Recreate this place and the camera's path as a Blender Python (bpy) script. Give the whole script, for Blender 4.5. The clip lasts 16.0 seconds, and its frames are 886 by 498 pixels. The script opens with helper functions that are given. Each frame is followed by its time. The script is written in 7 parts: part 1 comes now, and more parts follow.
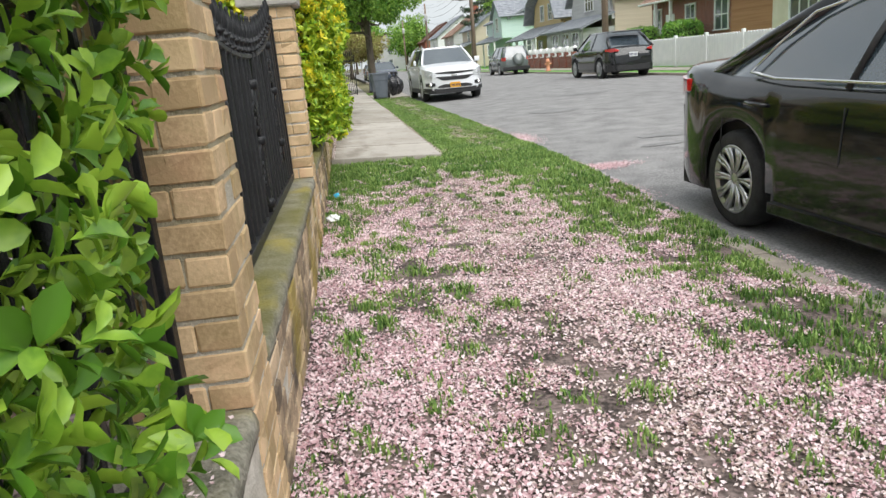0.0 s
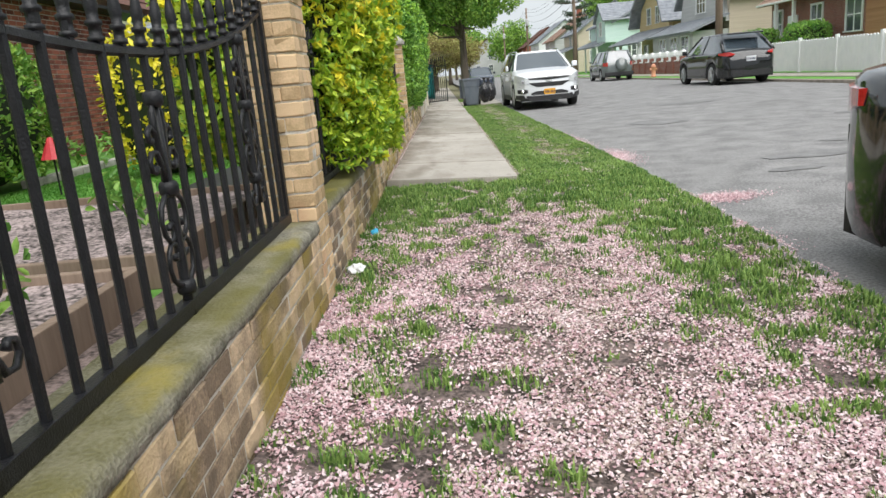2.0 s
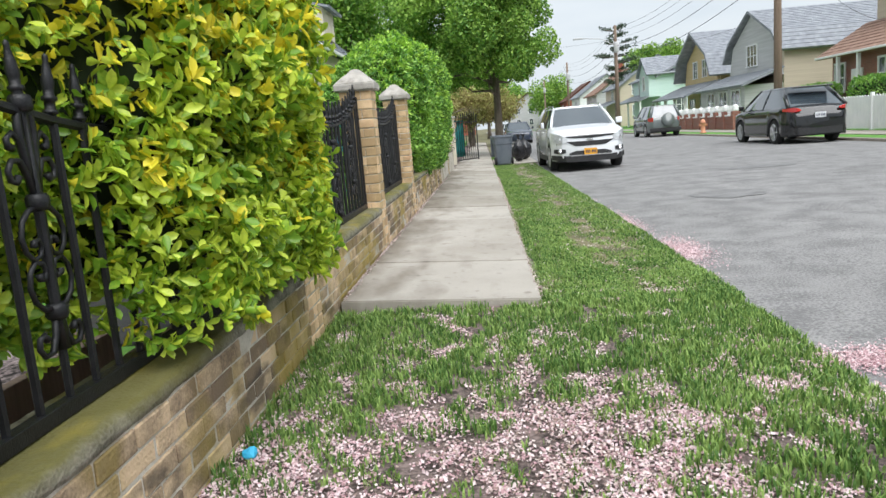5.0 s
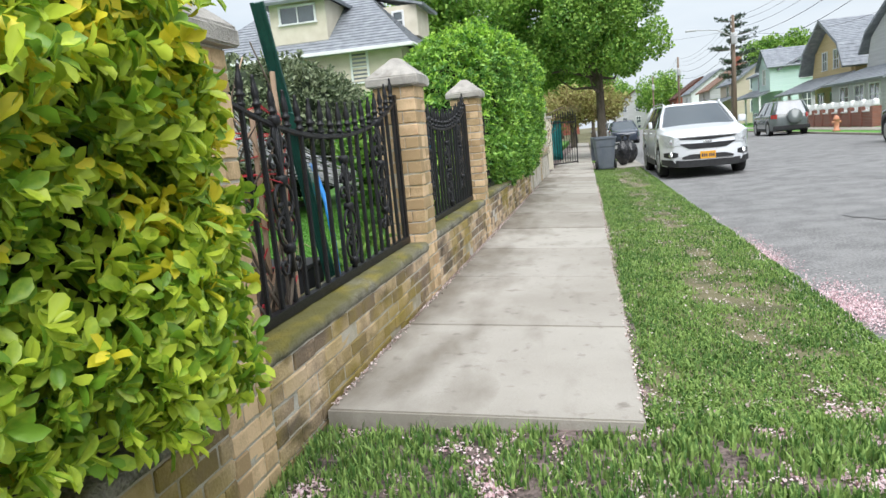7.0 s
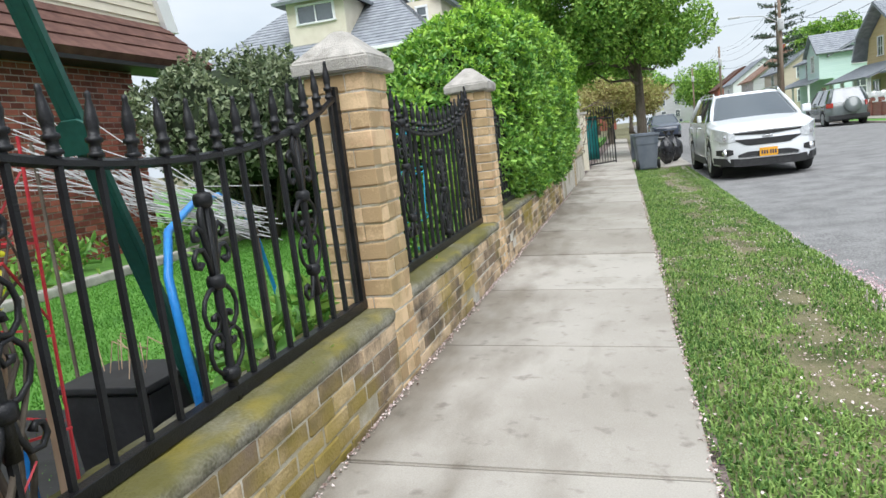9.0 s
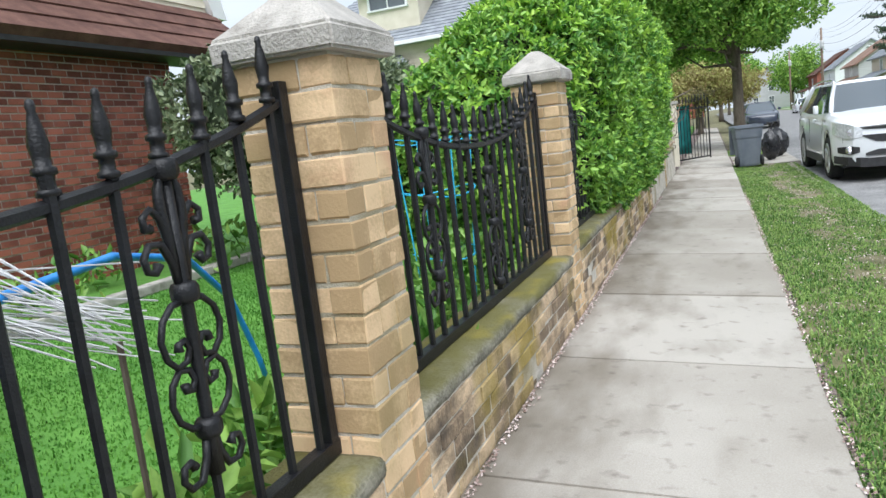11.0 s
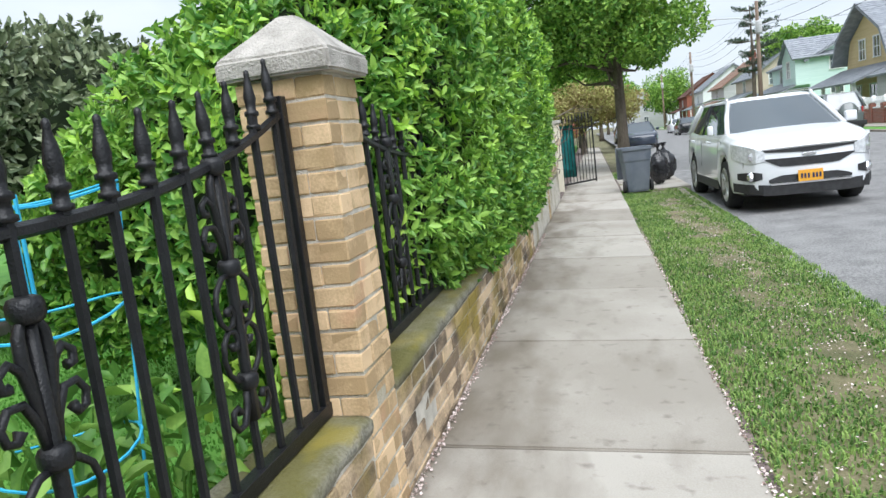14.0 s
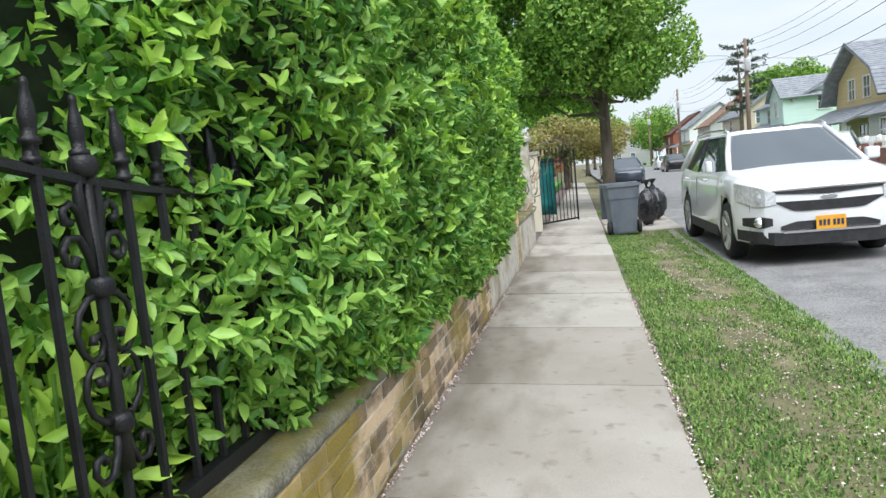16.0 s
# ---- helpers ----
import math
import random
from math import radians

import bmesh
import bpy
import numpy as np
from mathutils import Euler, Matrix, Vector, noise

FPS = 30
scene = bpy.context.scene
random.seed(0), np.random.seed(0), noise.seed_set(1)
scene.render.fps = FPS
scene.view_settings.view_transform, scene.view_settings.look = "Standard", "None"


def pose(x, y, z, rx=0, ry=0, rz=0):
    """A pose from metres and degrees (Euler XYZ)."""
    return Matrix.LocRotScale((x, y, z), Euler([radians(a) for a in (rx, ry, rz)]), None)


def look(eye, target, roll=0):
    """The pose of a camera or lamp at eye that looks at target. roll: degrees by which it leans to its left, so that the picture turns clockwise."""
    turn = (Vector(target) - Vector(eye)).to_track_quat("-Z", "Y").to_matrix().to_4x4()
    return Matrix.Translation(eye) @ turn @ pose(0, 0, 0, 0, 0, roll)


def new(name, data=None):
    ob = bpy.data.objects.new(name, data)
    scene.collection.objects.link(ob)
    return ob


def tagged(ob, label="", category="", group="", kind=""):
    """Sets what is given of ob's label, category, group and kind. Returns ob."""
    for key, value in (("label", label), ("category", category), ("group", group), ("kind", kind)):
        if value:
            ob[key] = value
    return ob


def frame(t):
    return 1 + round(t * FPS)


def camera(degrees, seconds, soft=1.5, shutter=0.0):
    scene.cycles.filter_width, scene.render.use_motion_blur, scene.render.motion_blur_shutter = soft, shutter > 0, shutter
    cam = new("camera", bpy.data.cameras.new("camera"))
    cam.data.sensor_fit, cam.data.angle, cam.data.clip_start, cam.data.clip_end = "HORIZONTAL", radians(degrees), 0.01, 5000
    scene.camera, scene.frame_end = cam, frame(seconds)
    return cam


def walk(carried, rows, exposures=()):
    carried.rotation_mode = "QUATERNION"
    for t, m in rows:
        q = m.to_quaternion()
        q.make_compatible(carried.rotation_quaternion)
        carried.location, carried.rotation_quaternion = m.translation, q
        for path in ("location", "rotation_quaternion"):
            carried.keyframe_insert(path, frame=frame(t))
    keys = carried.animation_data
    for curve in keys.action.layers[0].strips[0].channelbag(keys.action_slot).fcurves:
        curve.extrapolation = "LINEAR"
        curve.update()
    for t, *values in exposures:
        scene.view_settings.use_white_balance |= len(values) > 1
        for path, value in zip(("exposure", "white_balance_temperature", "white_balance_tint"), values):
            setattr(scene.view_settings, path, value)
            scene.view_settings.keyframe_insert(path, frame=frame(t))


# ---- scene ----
cam = camera(64.5, 16.0)
METRES, EYE, TILT, LEAN, TURN = 13.04, 1.2, 0.0, 0.0, -7.0
ROWS = [
    (0.0, 0.0, 0.0, 0.0, -1.32, -14.98, 4.94),
    (0.5, 0.0079, 0.0228, -0.0006, 0.06, -14.27, 3.53),
    (1.0, 0.0088, 0.0495, -0.001, 0.7, -14.18, 3.95),
    (1.5, 0.0153, 0.0779, -0.0021, 3.16, -13.51, 3.96),
    (2.0, 0.0185, 0.1074, -0.0028, 6.69, -13.86, 4.91),
    (2.5, 0.0204, 0.1383, -0.0016, 8.5, -14.4, 5.88),
    (3.0, 0.026, 0.1693, -0.0007, 11.0, -13.3, 5.56),
    (3.5, 0.0263, 0.2016, 0.0009, 8.55, -11.01, 5.08),
    (6.0, 0.0255, 0.3676, 0.0036, 15.15, -9.01, 3.31),
    (6.5, 0.0246, 0.4016, 0.0044, 19.51, -8.74, 4.27),
    (7.0, 0.0195, 0.4358, 0.0063, 18.34, -8.74, 5.19),
    (7.5, 0.0182, 0.4715, 0.0078, 19.6, -7.23, 5.13),
    (8.0, 0.0106, 0.5048, 0.0083, 18.5, -6.76, 5.15),
    (8.5, 0.0072, 0.5397, 0.0081, 19.64, -7.02, 5.64),
    (9.0, 0.0002, 0.5688, 0.0088, 21.21, -8.5, 6.67),
    (11.5, -0.0357, 0.7014, 0.0176, 28.05, -8.53, 6.62),
    (12.0, -0.0429, 0.7295, 0.0168, 27.46, -8.2, 6.07),
    (12.5, -0.0496, 0.759, 0.0165, 27.83, -8.99, 6.71),
    (13.0, -0.0554, 0.7861, 0.0174, 25.2, -8.78, 7.59),
    (13.5, -0.0549, 0.818, 0.0178, 23.31, -8.28, 6.56),
    (14.0, -0.0575, 0.8497, 0.0186, 18.73, -8.26, 6.76),
    (14.5, -0.056, 0.8817, 0.0174, 18.99, -6.99, 5.55),
    (15.0, -0.0599, 0.9154, 0.0168, 18.19, -6.41, 5.91),
    (15.5, -0.0619, 0.9501, 0.0154, 18.19, -6.24, 5.29),
    (16.0, -0.0661, 0.9856, 0.0152, 17.78, -5.83, 5.46),
]
walk(cam, [(t, pose(0, 0, EYE, TILT, LEAN, TURN) @ pose(METRES * x, METRES * y, METRES * z, 90 + pitch, roll, yaw)) for t, x, y, z, yaw, pitch, roll in ROWS],
     [(0.0, 0.92, 6450, 10), (3.5, 0.88, 6350, 10), (6.0, 1.00, 6200, 10), (9.0, 1.00, 6100, 10), (11.5, 1.07, 5950, 10), (14.0, 1.07, 6000, 10), (16.0, 1.08, 6100, 10)])

# ---- world and light: bright overcast sky ----
SUN_ROT, SUN_ELEV = 158.0, 58.0
world = bpy.data.worlds.new("overcast_sky")
scene.world = world
world.use_nodes = True
wn, wl = world.node_tree.nodes, world.node_tree.links
wn.clear()
w_out = wn.new("ShaderNodeOutputWorld")
w_bg = wn.new("ShaderNodeBackground")
w_sky = wn.new("ShaderNodeTexSky")
w_sky.sky_type = "NISHITA"
w_sky.sun_disc = False
w_sky.sun_elevation, w_sky.sun_rotation = radians(SUN_ELEV), radians(SUN_ROT)
w_sky.dust_density = 4.0
w_co = wn.new("ShaderNodeTexCoord")
w_map = wn.new("ShaderNodeMapping")
w_map.inputs["Scale"].default_value = (1.6, 1.6, 5.0)
w_noise = wn.new("ShaderNodeTexNoise")
w_noise.inputs["Scale"].default_value = 2.2
w_noise.inputs["Detail"].default_value = 6.0
w_ramp = wn.new("ShaderNodeValToRGB")
w_ramp.color_ramp.elements[0].position, w_ramp.color_ramp.elements[0].color = 0.30, (7.2, 7.9, 8.4, 1)
w_ramp.color_ramp.elements[1].position, w_ramp.color_ramp.elements[1].color = 0.70, (9.3, 9.6, 9.6, 1)
w_mix = wn.new("ShaderNodeMix")
w_mix.data_type = "RGBA"
w_mix.inputs["Factor"].default_value = 0.86
wl.new(w_co.outputs["Generated"], w_map.inputs["Vector"])
wl.new(w_map.outputs["Vector"], w_noise.inputs["Vector"])
wl.new(w_noise.outputs["Fac"], w_ramp.inputs["Fac"])
wl.new(w_sky.outputs["Color"], w_mix.inputs[6])
wl.new(w_ramp.outputs["Color"], w_mix.inputs[7])
wl.new(w_mix.outputs[2], w_bg.inputs["Color"])
w_bg.inputs["Strength"].default_value = 0.056
wl.new(w_bg.outputs["Background"], w_out.inputs["Surface"])
sun = new("sun", bpy.data.lights.new("sun", "SUN"))
sun.data.energy, sun.data.angle, sun.data.color = 2.0, radians(60), (1.0, 0.98, 0.95)
sun.matrix_world = look((6 * math.sin(radians(SUN_ROT)), 6 * math.cos(radians(SUN_ROT)), 6 * math.tan(radians(SUN_ELEV))), (0, 0, 0))

# ---- materials ----
def mat(name, a, b, scale=8.0, rough=0.7, bump=0.0, bscale=60.0, metal=0.0, rand=0.0, island=0.0, fine=0.25, spec=0.5, coat=0.0, stretch=(1, 1, 1), trans=0.0):
    """Two-scale procedural surface: colours a and b mixed by coarse and fine noise in world space."""
    m = bpy.data.materials.new(name)
    m.use_nodes = True
    n, l = m.node_tree.nodes, m.node_tree.links
    p = n["Principled BSDF"]
    geo = n.new("ShaderNodeNewGeometry")
    mp = n.new("ShaderNodeMapping")
    mp.inputs["Scale"].default_value = stretch
    l.new(geo.outputs["Position"], mp.inputs["Vector"])
    n1, n2 = n.new("ShaderNodeTexNoise"), n.new("ShaderNodeTexNoise")
    n1.inputs["Scale"].default_value, n1.inputs["Detail"].default_value = scale, 4
    n2.inputs["Scale"].default_value, n2.inputs["Detail"].default_value = bscale, 3
    for k in (n1, n2):
        l.new(mp.outputs["Vector"], k.inputs["Vector"])
    fac = n.new("ShaderNodeMath")
    fac.operation = "MULTIPLY_ADD"
    fac.inputs[1].default_value = fine * 2
    l.new(n2.outputs["Fac"], fac.inputs[0])
    sub = n.new("ShaderNodeMath")
    sub.operation = "SUBTRACT"
    sub.inputs[1].default_value = fine
    l.new(n1.outputs["Fac"], sub.inputs[0])
    l.new(sub.outputs[0], fac.inputs[2])
    last = fac.outputs[0]
    if rand or island:
        src = n.new("ShaderNodeObjectInfo").outputs["Random"] if rand else geo.outputs["Random Per Island"]
        add = n.new("ShaderNodeMath")
        add.operation = "MULTIPLY_ADD"
        add.inputs[1].default_value = rand or island
        l.new(src, add.inputs[0])
        s2 = n.new("ShaderNodeMath")
        s2.operation = "SUBTRACT"
        s2.inputs[1].default_value = (rand or island) / 2
        l.new(last, s2.inputs[0])
        l.new(s2.outputs[0], add.inputs[2])
        last = add.outputs[0]
    ramp = n.new("ShaderNodeValToRGB")
    ramp.color_ramp.elements[0].position, ramp.color_ramp.elements[1].position = 0.28, 0.72
    ramp.color_ramp.elements[0].color, ramp.color_ramp.elements[1].color = (*a, 1), (*b, 1)
    l.new(last, ramp.inputs["Fac"])
    l.new(ramp.outputs["Color"], p.inputs["Base Color"])
    p.inputs["Roughness"].default_value, p.inputs["Metallic"].default_value = rough, metal
    p.inputs["Specular IOR Level"].default_value = spec
    p.inputs["Coat Weight"].default_value = coat
    if bump:
        bp = n.new("ShaderNodeBump")
        bp.inputs["Strength"].default_value, bp.inputs["Distance"].default_value = bump, 0.01
        l.new(n2.outputs["Fac"], bp.inputs["Height"])
        l.new(bp.outputs["Normal"], p.inputs["Normal"])
    if trans:
        out = n["Material Output"]
        tr = n.new("ShaderNodeBsdfTranslucent")
        l.new(ramp.outputs["Color"], tr.inputs["Color"])
        mx = n.new("ShaderNodeMixShader")
        mx.inputs[0].default_value = trans
        l.new(p.outputs[0], mx.inputs[1])
        l.new(tr.outputs[0], mx.inputs[2])
        l.new(mx.outputs[0], out.inputs["Surface"])
    return m


def stain(m, colour, scale, low, high, amount, stretch=(1, 1, 1), upward=0.0, run=None):
    """Lays stains of another colour over a material, where a coarse noise is high; upward: more on faces that look up;
    run: raises the noise along x, strongest at the first x, gone at the second, and its weight."""
    n, l = m.node_tree.nodes, m.node_tree.links
    p = n["Principled BSDF"]
    old = p.inputs["Base Color"].links[0].from_socket
    geo = n.new("ShaderNodeNewGeometry")
    mp = n.new("ShaderNodeMapping")
    mp.inputs["Scale"].default_value = stretch
    mp.inputs["Location"].default_value = (3.1 * scale, 1.7, 0.3)
    l.new(geo.outputs["Position"], mp.inputs["Vector"])
    no = n.new("ShaderNodeTexNoise")
    no.inputs["Scale"].default_value, no.inputs["Detail"].default_value = scale, 6
    l.new(mp.outputs["Vector"], no.inputs["Vector"])
    src = no.outputs["Fac"]
    if upward:
        sep = n.new("ShaderNodeSeparateXYZ")
        l.new(geo.outputs["Normal"], sep.inputs[0])
        ma = n.new("ShaderNodeMath")
        ma.operation = "MULTIPLY_ADD"
        ma.inputs[1].default_value = upward
        l.new(sep.outputs["Z"], ma.inputs[0])
        l.new(src, ma.inputs[2])
        src = ma.outputs[0]
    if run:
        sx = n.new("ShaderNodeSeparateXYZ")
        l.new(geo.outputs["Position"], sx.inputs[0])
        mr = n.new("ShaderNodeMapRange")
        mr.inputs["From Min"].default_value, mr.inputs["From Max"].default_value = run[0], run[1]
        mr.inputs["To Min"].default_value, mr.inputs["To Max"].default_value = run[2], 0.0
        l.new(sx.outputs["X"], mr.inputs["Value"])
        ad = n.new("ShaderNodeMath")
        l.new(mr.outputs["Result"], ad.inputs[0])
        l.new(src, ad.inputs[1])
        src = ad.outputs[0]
    rg = n.new("ShaderNodeMapRange")
    rg.inputs["From Min"].default_value, rg.inputs["From Max"].default_value = low, high
    rg.inputs["To Max"].default_value = amount
    l.new(src, rg.inputs["Value"])
    mx = n.new("ShaderNodeMix")
    mx.data_type = "RGBA"
    mx.inputs[7].default_value = (*colour, 1)
    l.new(rg.outputs["Result"], mx.inputs["Factor"])
    l.new(old, mx.inputs[6])
    l.new(mx.outputs[2], p.inputs["Base Color"])
    return m


M = {}
M["grass"] = mat("grass_blade", (0.09, 0.19, 0.045), (0.32, 0.46, 0.13), 1.4, 0.6, island=0.8, spec=0.25, trans=0.3)
M["soil"] = mat("lawn_soil", (0.075, 0.085, 0.03), (0.23, 0.20, 0.115), 3.0, 0.95, 0.8, 90)
M["dirt"] = mat("petal_strewn_soil", (0.032, 0.024, 0.020), (0.23, 0.175, 0.16), 9.0, 0.95, 1.0, 60, fine=0.5)
M["petal"] = mat("fallen_petal", (0.58, 0.37, 0.395), (0.88, 0.73, 0.75), 1.6, 0.7, island=1.0, trans=0.2)
M["petal_old"] = mat("dry_petal", (0.30, 0.215, 0.185), (0.74, 0.63, 0.60), 2.0, 0.8, island=1.0)
M["asphalt"] = stain(mat("asphalt", (0.155, 0.152, 0.152), (0.29, 0.285, 0.28), 2.4, 0.9, 0.9, 55, fine=0.8), (0.10, 0.098, 0.095), 0.7, 0.56, 0.68, 0.22)
# Stain weight rises towards low x, so slabs are darker along the wall.
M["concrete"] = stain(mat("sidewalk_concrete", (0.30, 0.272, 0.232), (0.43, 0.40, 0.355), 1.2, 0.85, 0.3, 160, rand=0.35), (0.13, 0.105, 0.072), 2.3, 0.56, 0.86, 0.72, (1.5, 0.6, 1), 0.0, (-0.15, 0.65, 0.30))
M["concrete"] = stain(M["concrete"], (0.12, 0.10, 0.08), 11.0, 0.60, 0.74, 0.55)
M["kerb"] = mat("kerb_stone", (0.22, 0.19, 0.16), (0.38, 0.33, 0.28), 5, 0.9, 0.5, 80)
M["brick"] = stain(mat("tan_brick", (0.41, 0.285, 0.15), (0.72, 0.52, 0.31), 9, 0.85, 0.2, 110, rand=0.6), (0.56, 0.31, 0.19), 4.0, 0.58, 0.72, 0.6)
M["brick"] = stain(M["brick"], (0.24, 0.19, 0.07), 2.2, 0.54, 0.70, 0.55)
M["wallbrick"] = stain(stain(mat("wall_brick", (0.20, 0.145, 0.095), (0.64, 0.48, 0.31), 9, 0.88, 0.6, 90, rand=0.65), (0.05, 0.04, 0.03), 2.6, 0.53, 0.64, 0.8, (1, 1, 2)), (0.28, 0.21, 0.025), 1.5, 0.49, 0.64, 0.8)
M["mortar"] = stain(mat("mortar", (0.42, 0.39, 0.33), (0.68, 0.64, 0.56), 12, 0.95, 0.6, 140), (0.20, 0.155, 0.035), 1.5, 0.49, 0.66, 0.7)
M["coping"] = stain(mat("mossy_coping", (0.11, 0.105, 0.075), (0.33, 0.31, 0.25), 9, 0.95, 0.8, 90, fine=0.4), (0.125, 0.115, 0.022), 1.9, 0.47, 0.68, 0.9, (1, 0.6, 1), 0.13)
M["coping"] = stain(M["coping"], (0.29, 0.235, 0.03), 5.5, 0.62, 0.80, 0.6, (1, 0.7, 1), 0.10)
M["capstone"] = stain(mat("cap_stone", (0.33, 0.31, 0.28), (0.52, 0.49, 0.45), 9, 0.95, 0.7, 120), (0.12, 0.11, 0.09), 7, 0.55, 0.72, 0.6)
M["iron"] = mat("black_iron", (0.005, 0.005, 0.006), (0.013, 0.0135, 0.016), 20, 0.42, 0.25, 200, spec=0.4)
M["yleaf"] = mat("golden_hedge_leaf", (0.19, 0.36, 0.03), (0.62, 0.74, 0.075), 1.8, 0.38, island=0.7, trans=0.30)
M["ytip"] = mat("yellow_tip_leaf", (0.70, 0.66, 0.035), (0.92, 0.80, 0.06), 2, 0.45, island=0.6, trans=0.28)
M["gleaf"] = mat("green_hedge_leaf", (0.085, 0.24, 0.035), (0.34, 0.57, 0.10), 1.4, 0.42, island=0.75, trans=0.25)
M["gtip"] = mat("young_hedge_leaf", (0.36, 0.62, 0.07), (0.52, 0.76, 0.12), 2, 0.42, island=0.6, trans=0.3)
M["bleaf"] = mat("bush_leaf", (0.10, 0.24, 0.02), (0.34, 0.52, 0.055), 2.5, 0.38, island=0.7, trans=0.28)
M["treeleaf"] = mat("tree_leaf", (0.10, 0.24, 0.03), (0.34, 0.53, 0.09), 0.6, 0.5, island=0.8, trans=0.3)
M["darkleaf"] = mat("dark_shrub_leaf", (0.085, 0.125, 0.06), (0.30, 0.35, 0.20), 1.5, 0.5, island=0.8, trans=0.2)
M["conifer"] = mat("conifer_needles", (0.03, 0.06, 0.035), (0.07, 0.11, 0.06), 2, 0.7, island=0.6)
M["orange"] = mat("russet_spring_leaf", (0.26, 0.20, 0.075), (0.42, 0.42, 0.14), 0.8, 0.6, island=0.8, trans=0.25)
M["weed"] = mat("garden_leaf", (0.11, 0.27, 0.045), (0.33, 0.54, 0.11), 3, 0.5, island=0.7, trans=0.3)
# Near-black: the shade deep among the leaves is put into this colour.
M["core"] = mat("painted_inner_shade", (0.008, 0.016, 0.005), (0.02, 0.035, 0.01), 9, 0.95)
M["bark"] = mat("bark", (0.07, 0.055, 0.04), (0.17, 0.14, 0.11), 9, 0.95, 0.9, 40, stretch=(1, 1, 0.25))
M["wood"] = mat("weathered_wood", (0.20, 0.15, 0.10), (0.36, 0.28, 0.19), 6, 0.85, 0.5, 50, stretch=(1, 1, 0.15))
M["pole"] = mat("pole_wood", (0.15, 0.105, 0.075), (0.27, 0.20, 0.15), 4, 0.9, 0.5, 40, stretch=(1, 1, 0.1))
M["paint_black"] = mat("black_car_paint", (0.006, 0.007, 0.008), (0.011, 0.012, 0.013), 3, 0.12, spec=0.4, coat=0.55)
M["paint_white"] = mat("white_car_paint", (0.74, 0.76, 0.79), (0.80, 0.815, 0.84), 2, 0.22, coat=0.8)
M["paint_grey"] = mat("grey_green_car_paint", (0.10, 0.12, 0.12), (0.15, 0.17, 0.165), 2, 0.25, coat=0.8)
M["paint_blue"] = mat("dark_blue_car_paint", (0.02, 0.03, 0.05), (0.04, 0.05, 0.08), 2, 0.25, coat=0.8)
M["paint_silver"] = mat("silver_car_paint", (0.30, 0.31, 0.32), (0.40, 0.41, 0.42), 2, 0.28, coat=0.8)
# Opaque: the dark cabin and some bluish sky reflection are in the colour.
M["carglass"] = mat("opaque_window_glass", (0.035, 0.048, 0.06), (0.06, 0.08, 0.095), 1.0, 0.04, spec=0.5, coat=0.6)
M["carglass"].node_tree.nodes["Principled BSDF"].inputs["IOR"].default_value = 2.0
M["carglass"].node_tree.nodes["Principled BSDF"].inputs["Coat IOR"].default_value = 1.6
M["chrome"] = mat("chrome", (0.70, 0.70, 0.71), (0.80, 0.80, 0.80), 8, 0.14, metal=1.0)
M["rim"] = mat("alloy_rim", (0.52, 0.53, 0.54), (0.68, 0.68, 0.69), 12, 0.28, metal=0.85)
M["tyre"] = mat("tyre_rubber", (0.012, 0.012, 0.012), (0.03, 0.03, 0.03), 14, 0.85, 0.4, 90)
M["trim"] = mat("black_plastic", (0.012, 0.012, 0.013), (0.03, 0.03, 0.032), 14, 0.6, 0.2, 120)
M["redlamp"] = mat("red_lamp", (0.42, 0.012, 0.012), (0.62, 0.03, 0.025), 30, 0.15, coat=1.0)
M["headlamp"] = mat("headlamp_lens", (0.45, 0.47, 0.49), (0.75, 0.77, 0.79), 25, 0.12, coat=1.0)
M["amber"] = mat("amber_lamp", (0.6, 0.22, 0.03), (0.7, 0.3, 0.05), 20, 0.2)
M["plate"] = mat("orange_licence_plate", (0.72, 0.33, 0.02), (0.80, 0.40, 0.03), 20, 0.5)
M["plate_white"] = mat("white_licence_plate", (0.62, 0.63, 0.66), (0.72, 0.73, 0.75), 20, 0.5)
M["ink"] = mat("dark_blue_ink", (0.02, 0.025, 0.06), (0.03, 0.035, 0.08), 20, 0.6)
M["bin"] = mat("grey_bin_plastic", (0.10, 0.12, 0.15), (0.16, 0.18, 0.21), 4, 0.55, 0.15, 90)
M["bag"] = mat("black_rubbish_bag", (0.008, 0.008, 0.009), (0.025, 0.025, 0.028), 8, 0.25)
M["hose"] = mat("blue_hose", (0.02, 0.20, 0.62), (0.04, 0.32, 0.80), 8, 0.35)
M["string"] = mat("cyan_string", (0.03, 0.36, 0.62), (0.06, 0.48, 0.75), 20, 0.6)
M["greensteel"] = mat("dark_green_steel", (0.008, 0.055, 0.042), (0.018, 0.10, 0.075), 6, 0.45)
M["teal"] = mat("teal_fabric", (0.01, 0.16, 0.16), (0.03, 0.28, 0.28), 6, 0.6)
M["redpaint"] = mat("red_paint", (0.42, 0.02, 0.03), (0.60, 0.05, 0.06), 9, 0.5)
M["lath"] = mat("raw_lath", (0.40, 0.27, 0.18), (0.55, 0.40, 0.28), 6, 0.8, stretch=(1, 1, 0.2))
M["wire"] = mat("galvanised_wire", (0.42, 0.42, 0.42), (0.60, 0.60, 0.60), 30, 0.5)
M["cable"] = mat("cable", (0.03, 0.03, 0.03), (0.06, 0.06, 0.06), 9, 0.7)
M["pot"] = mat("black_planter", (0.012, 0.012, 0.014), (0.03, 0.03, 0.033), 9, 0.6)
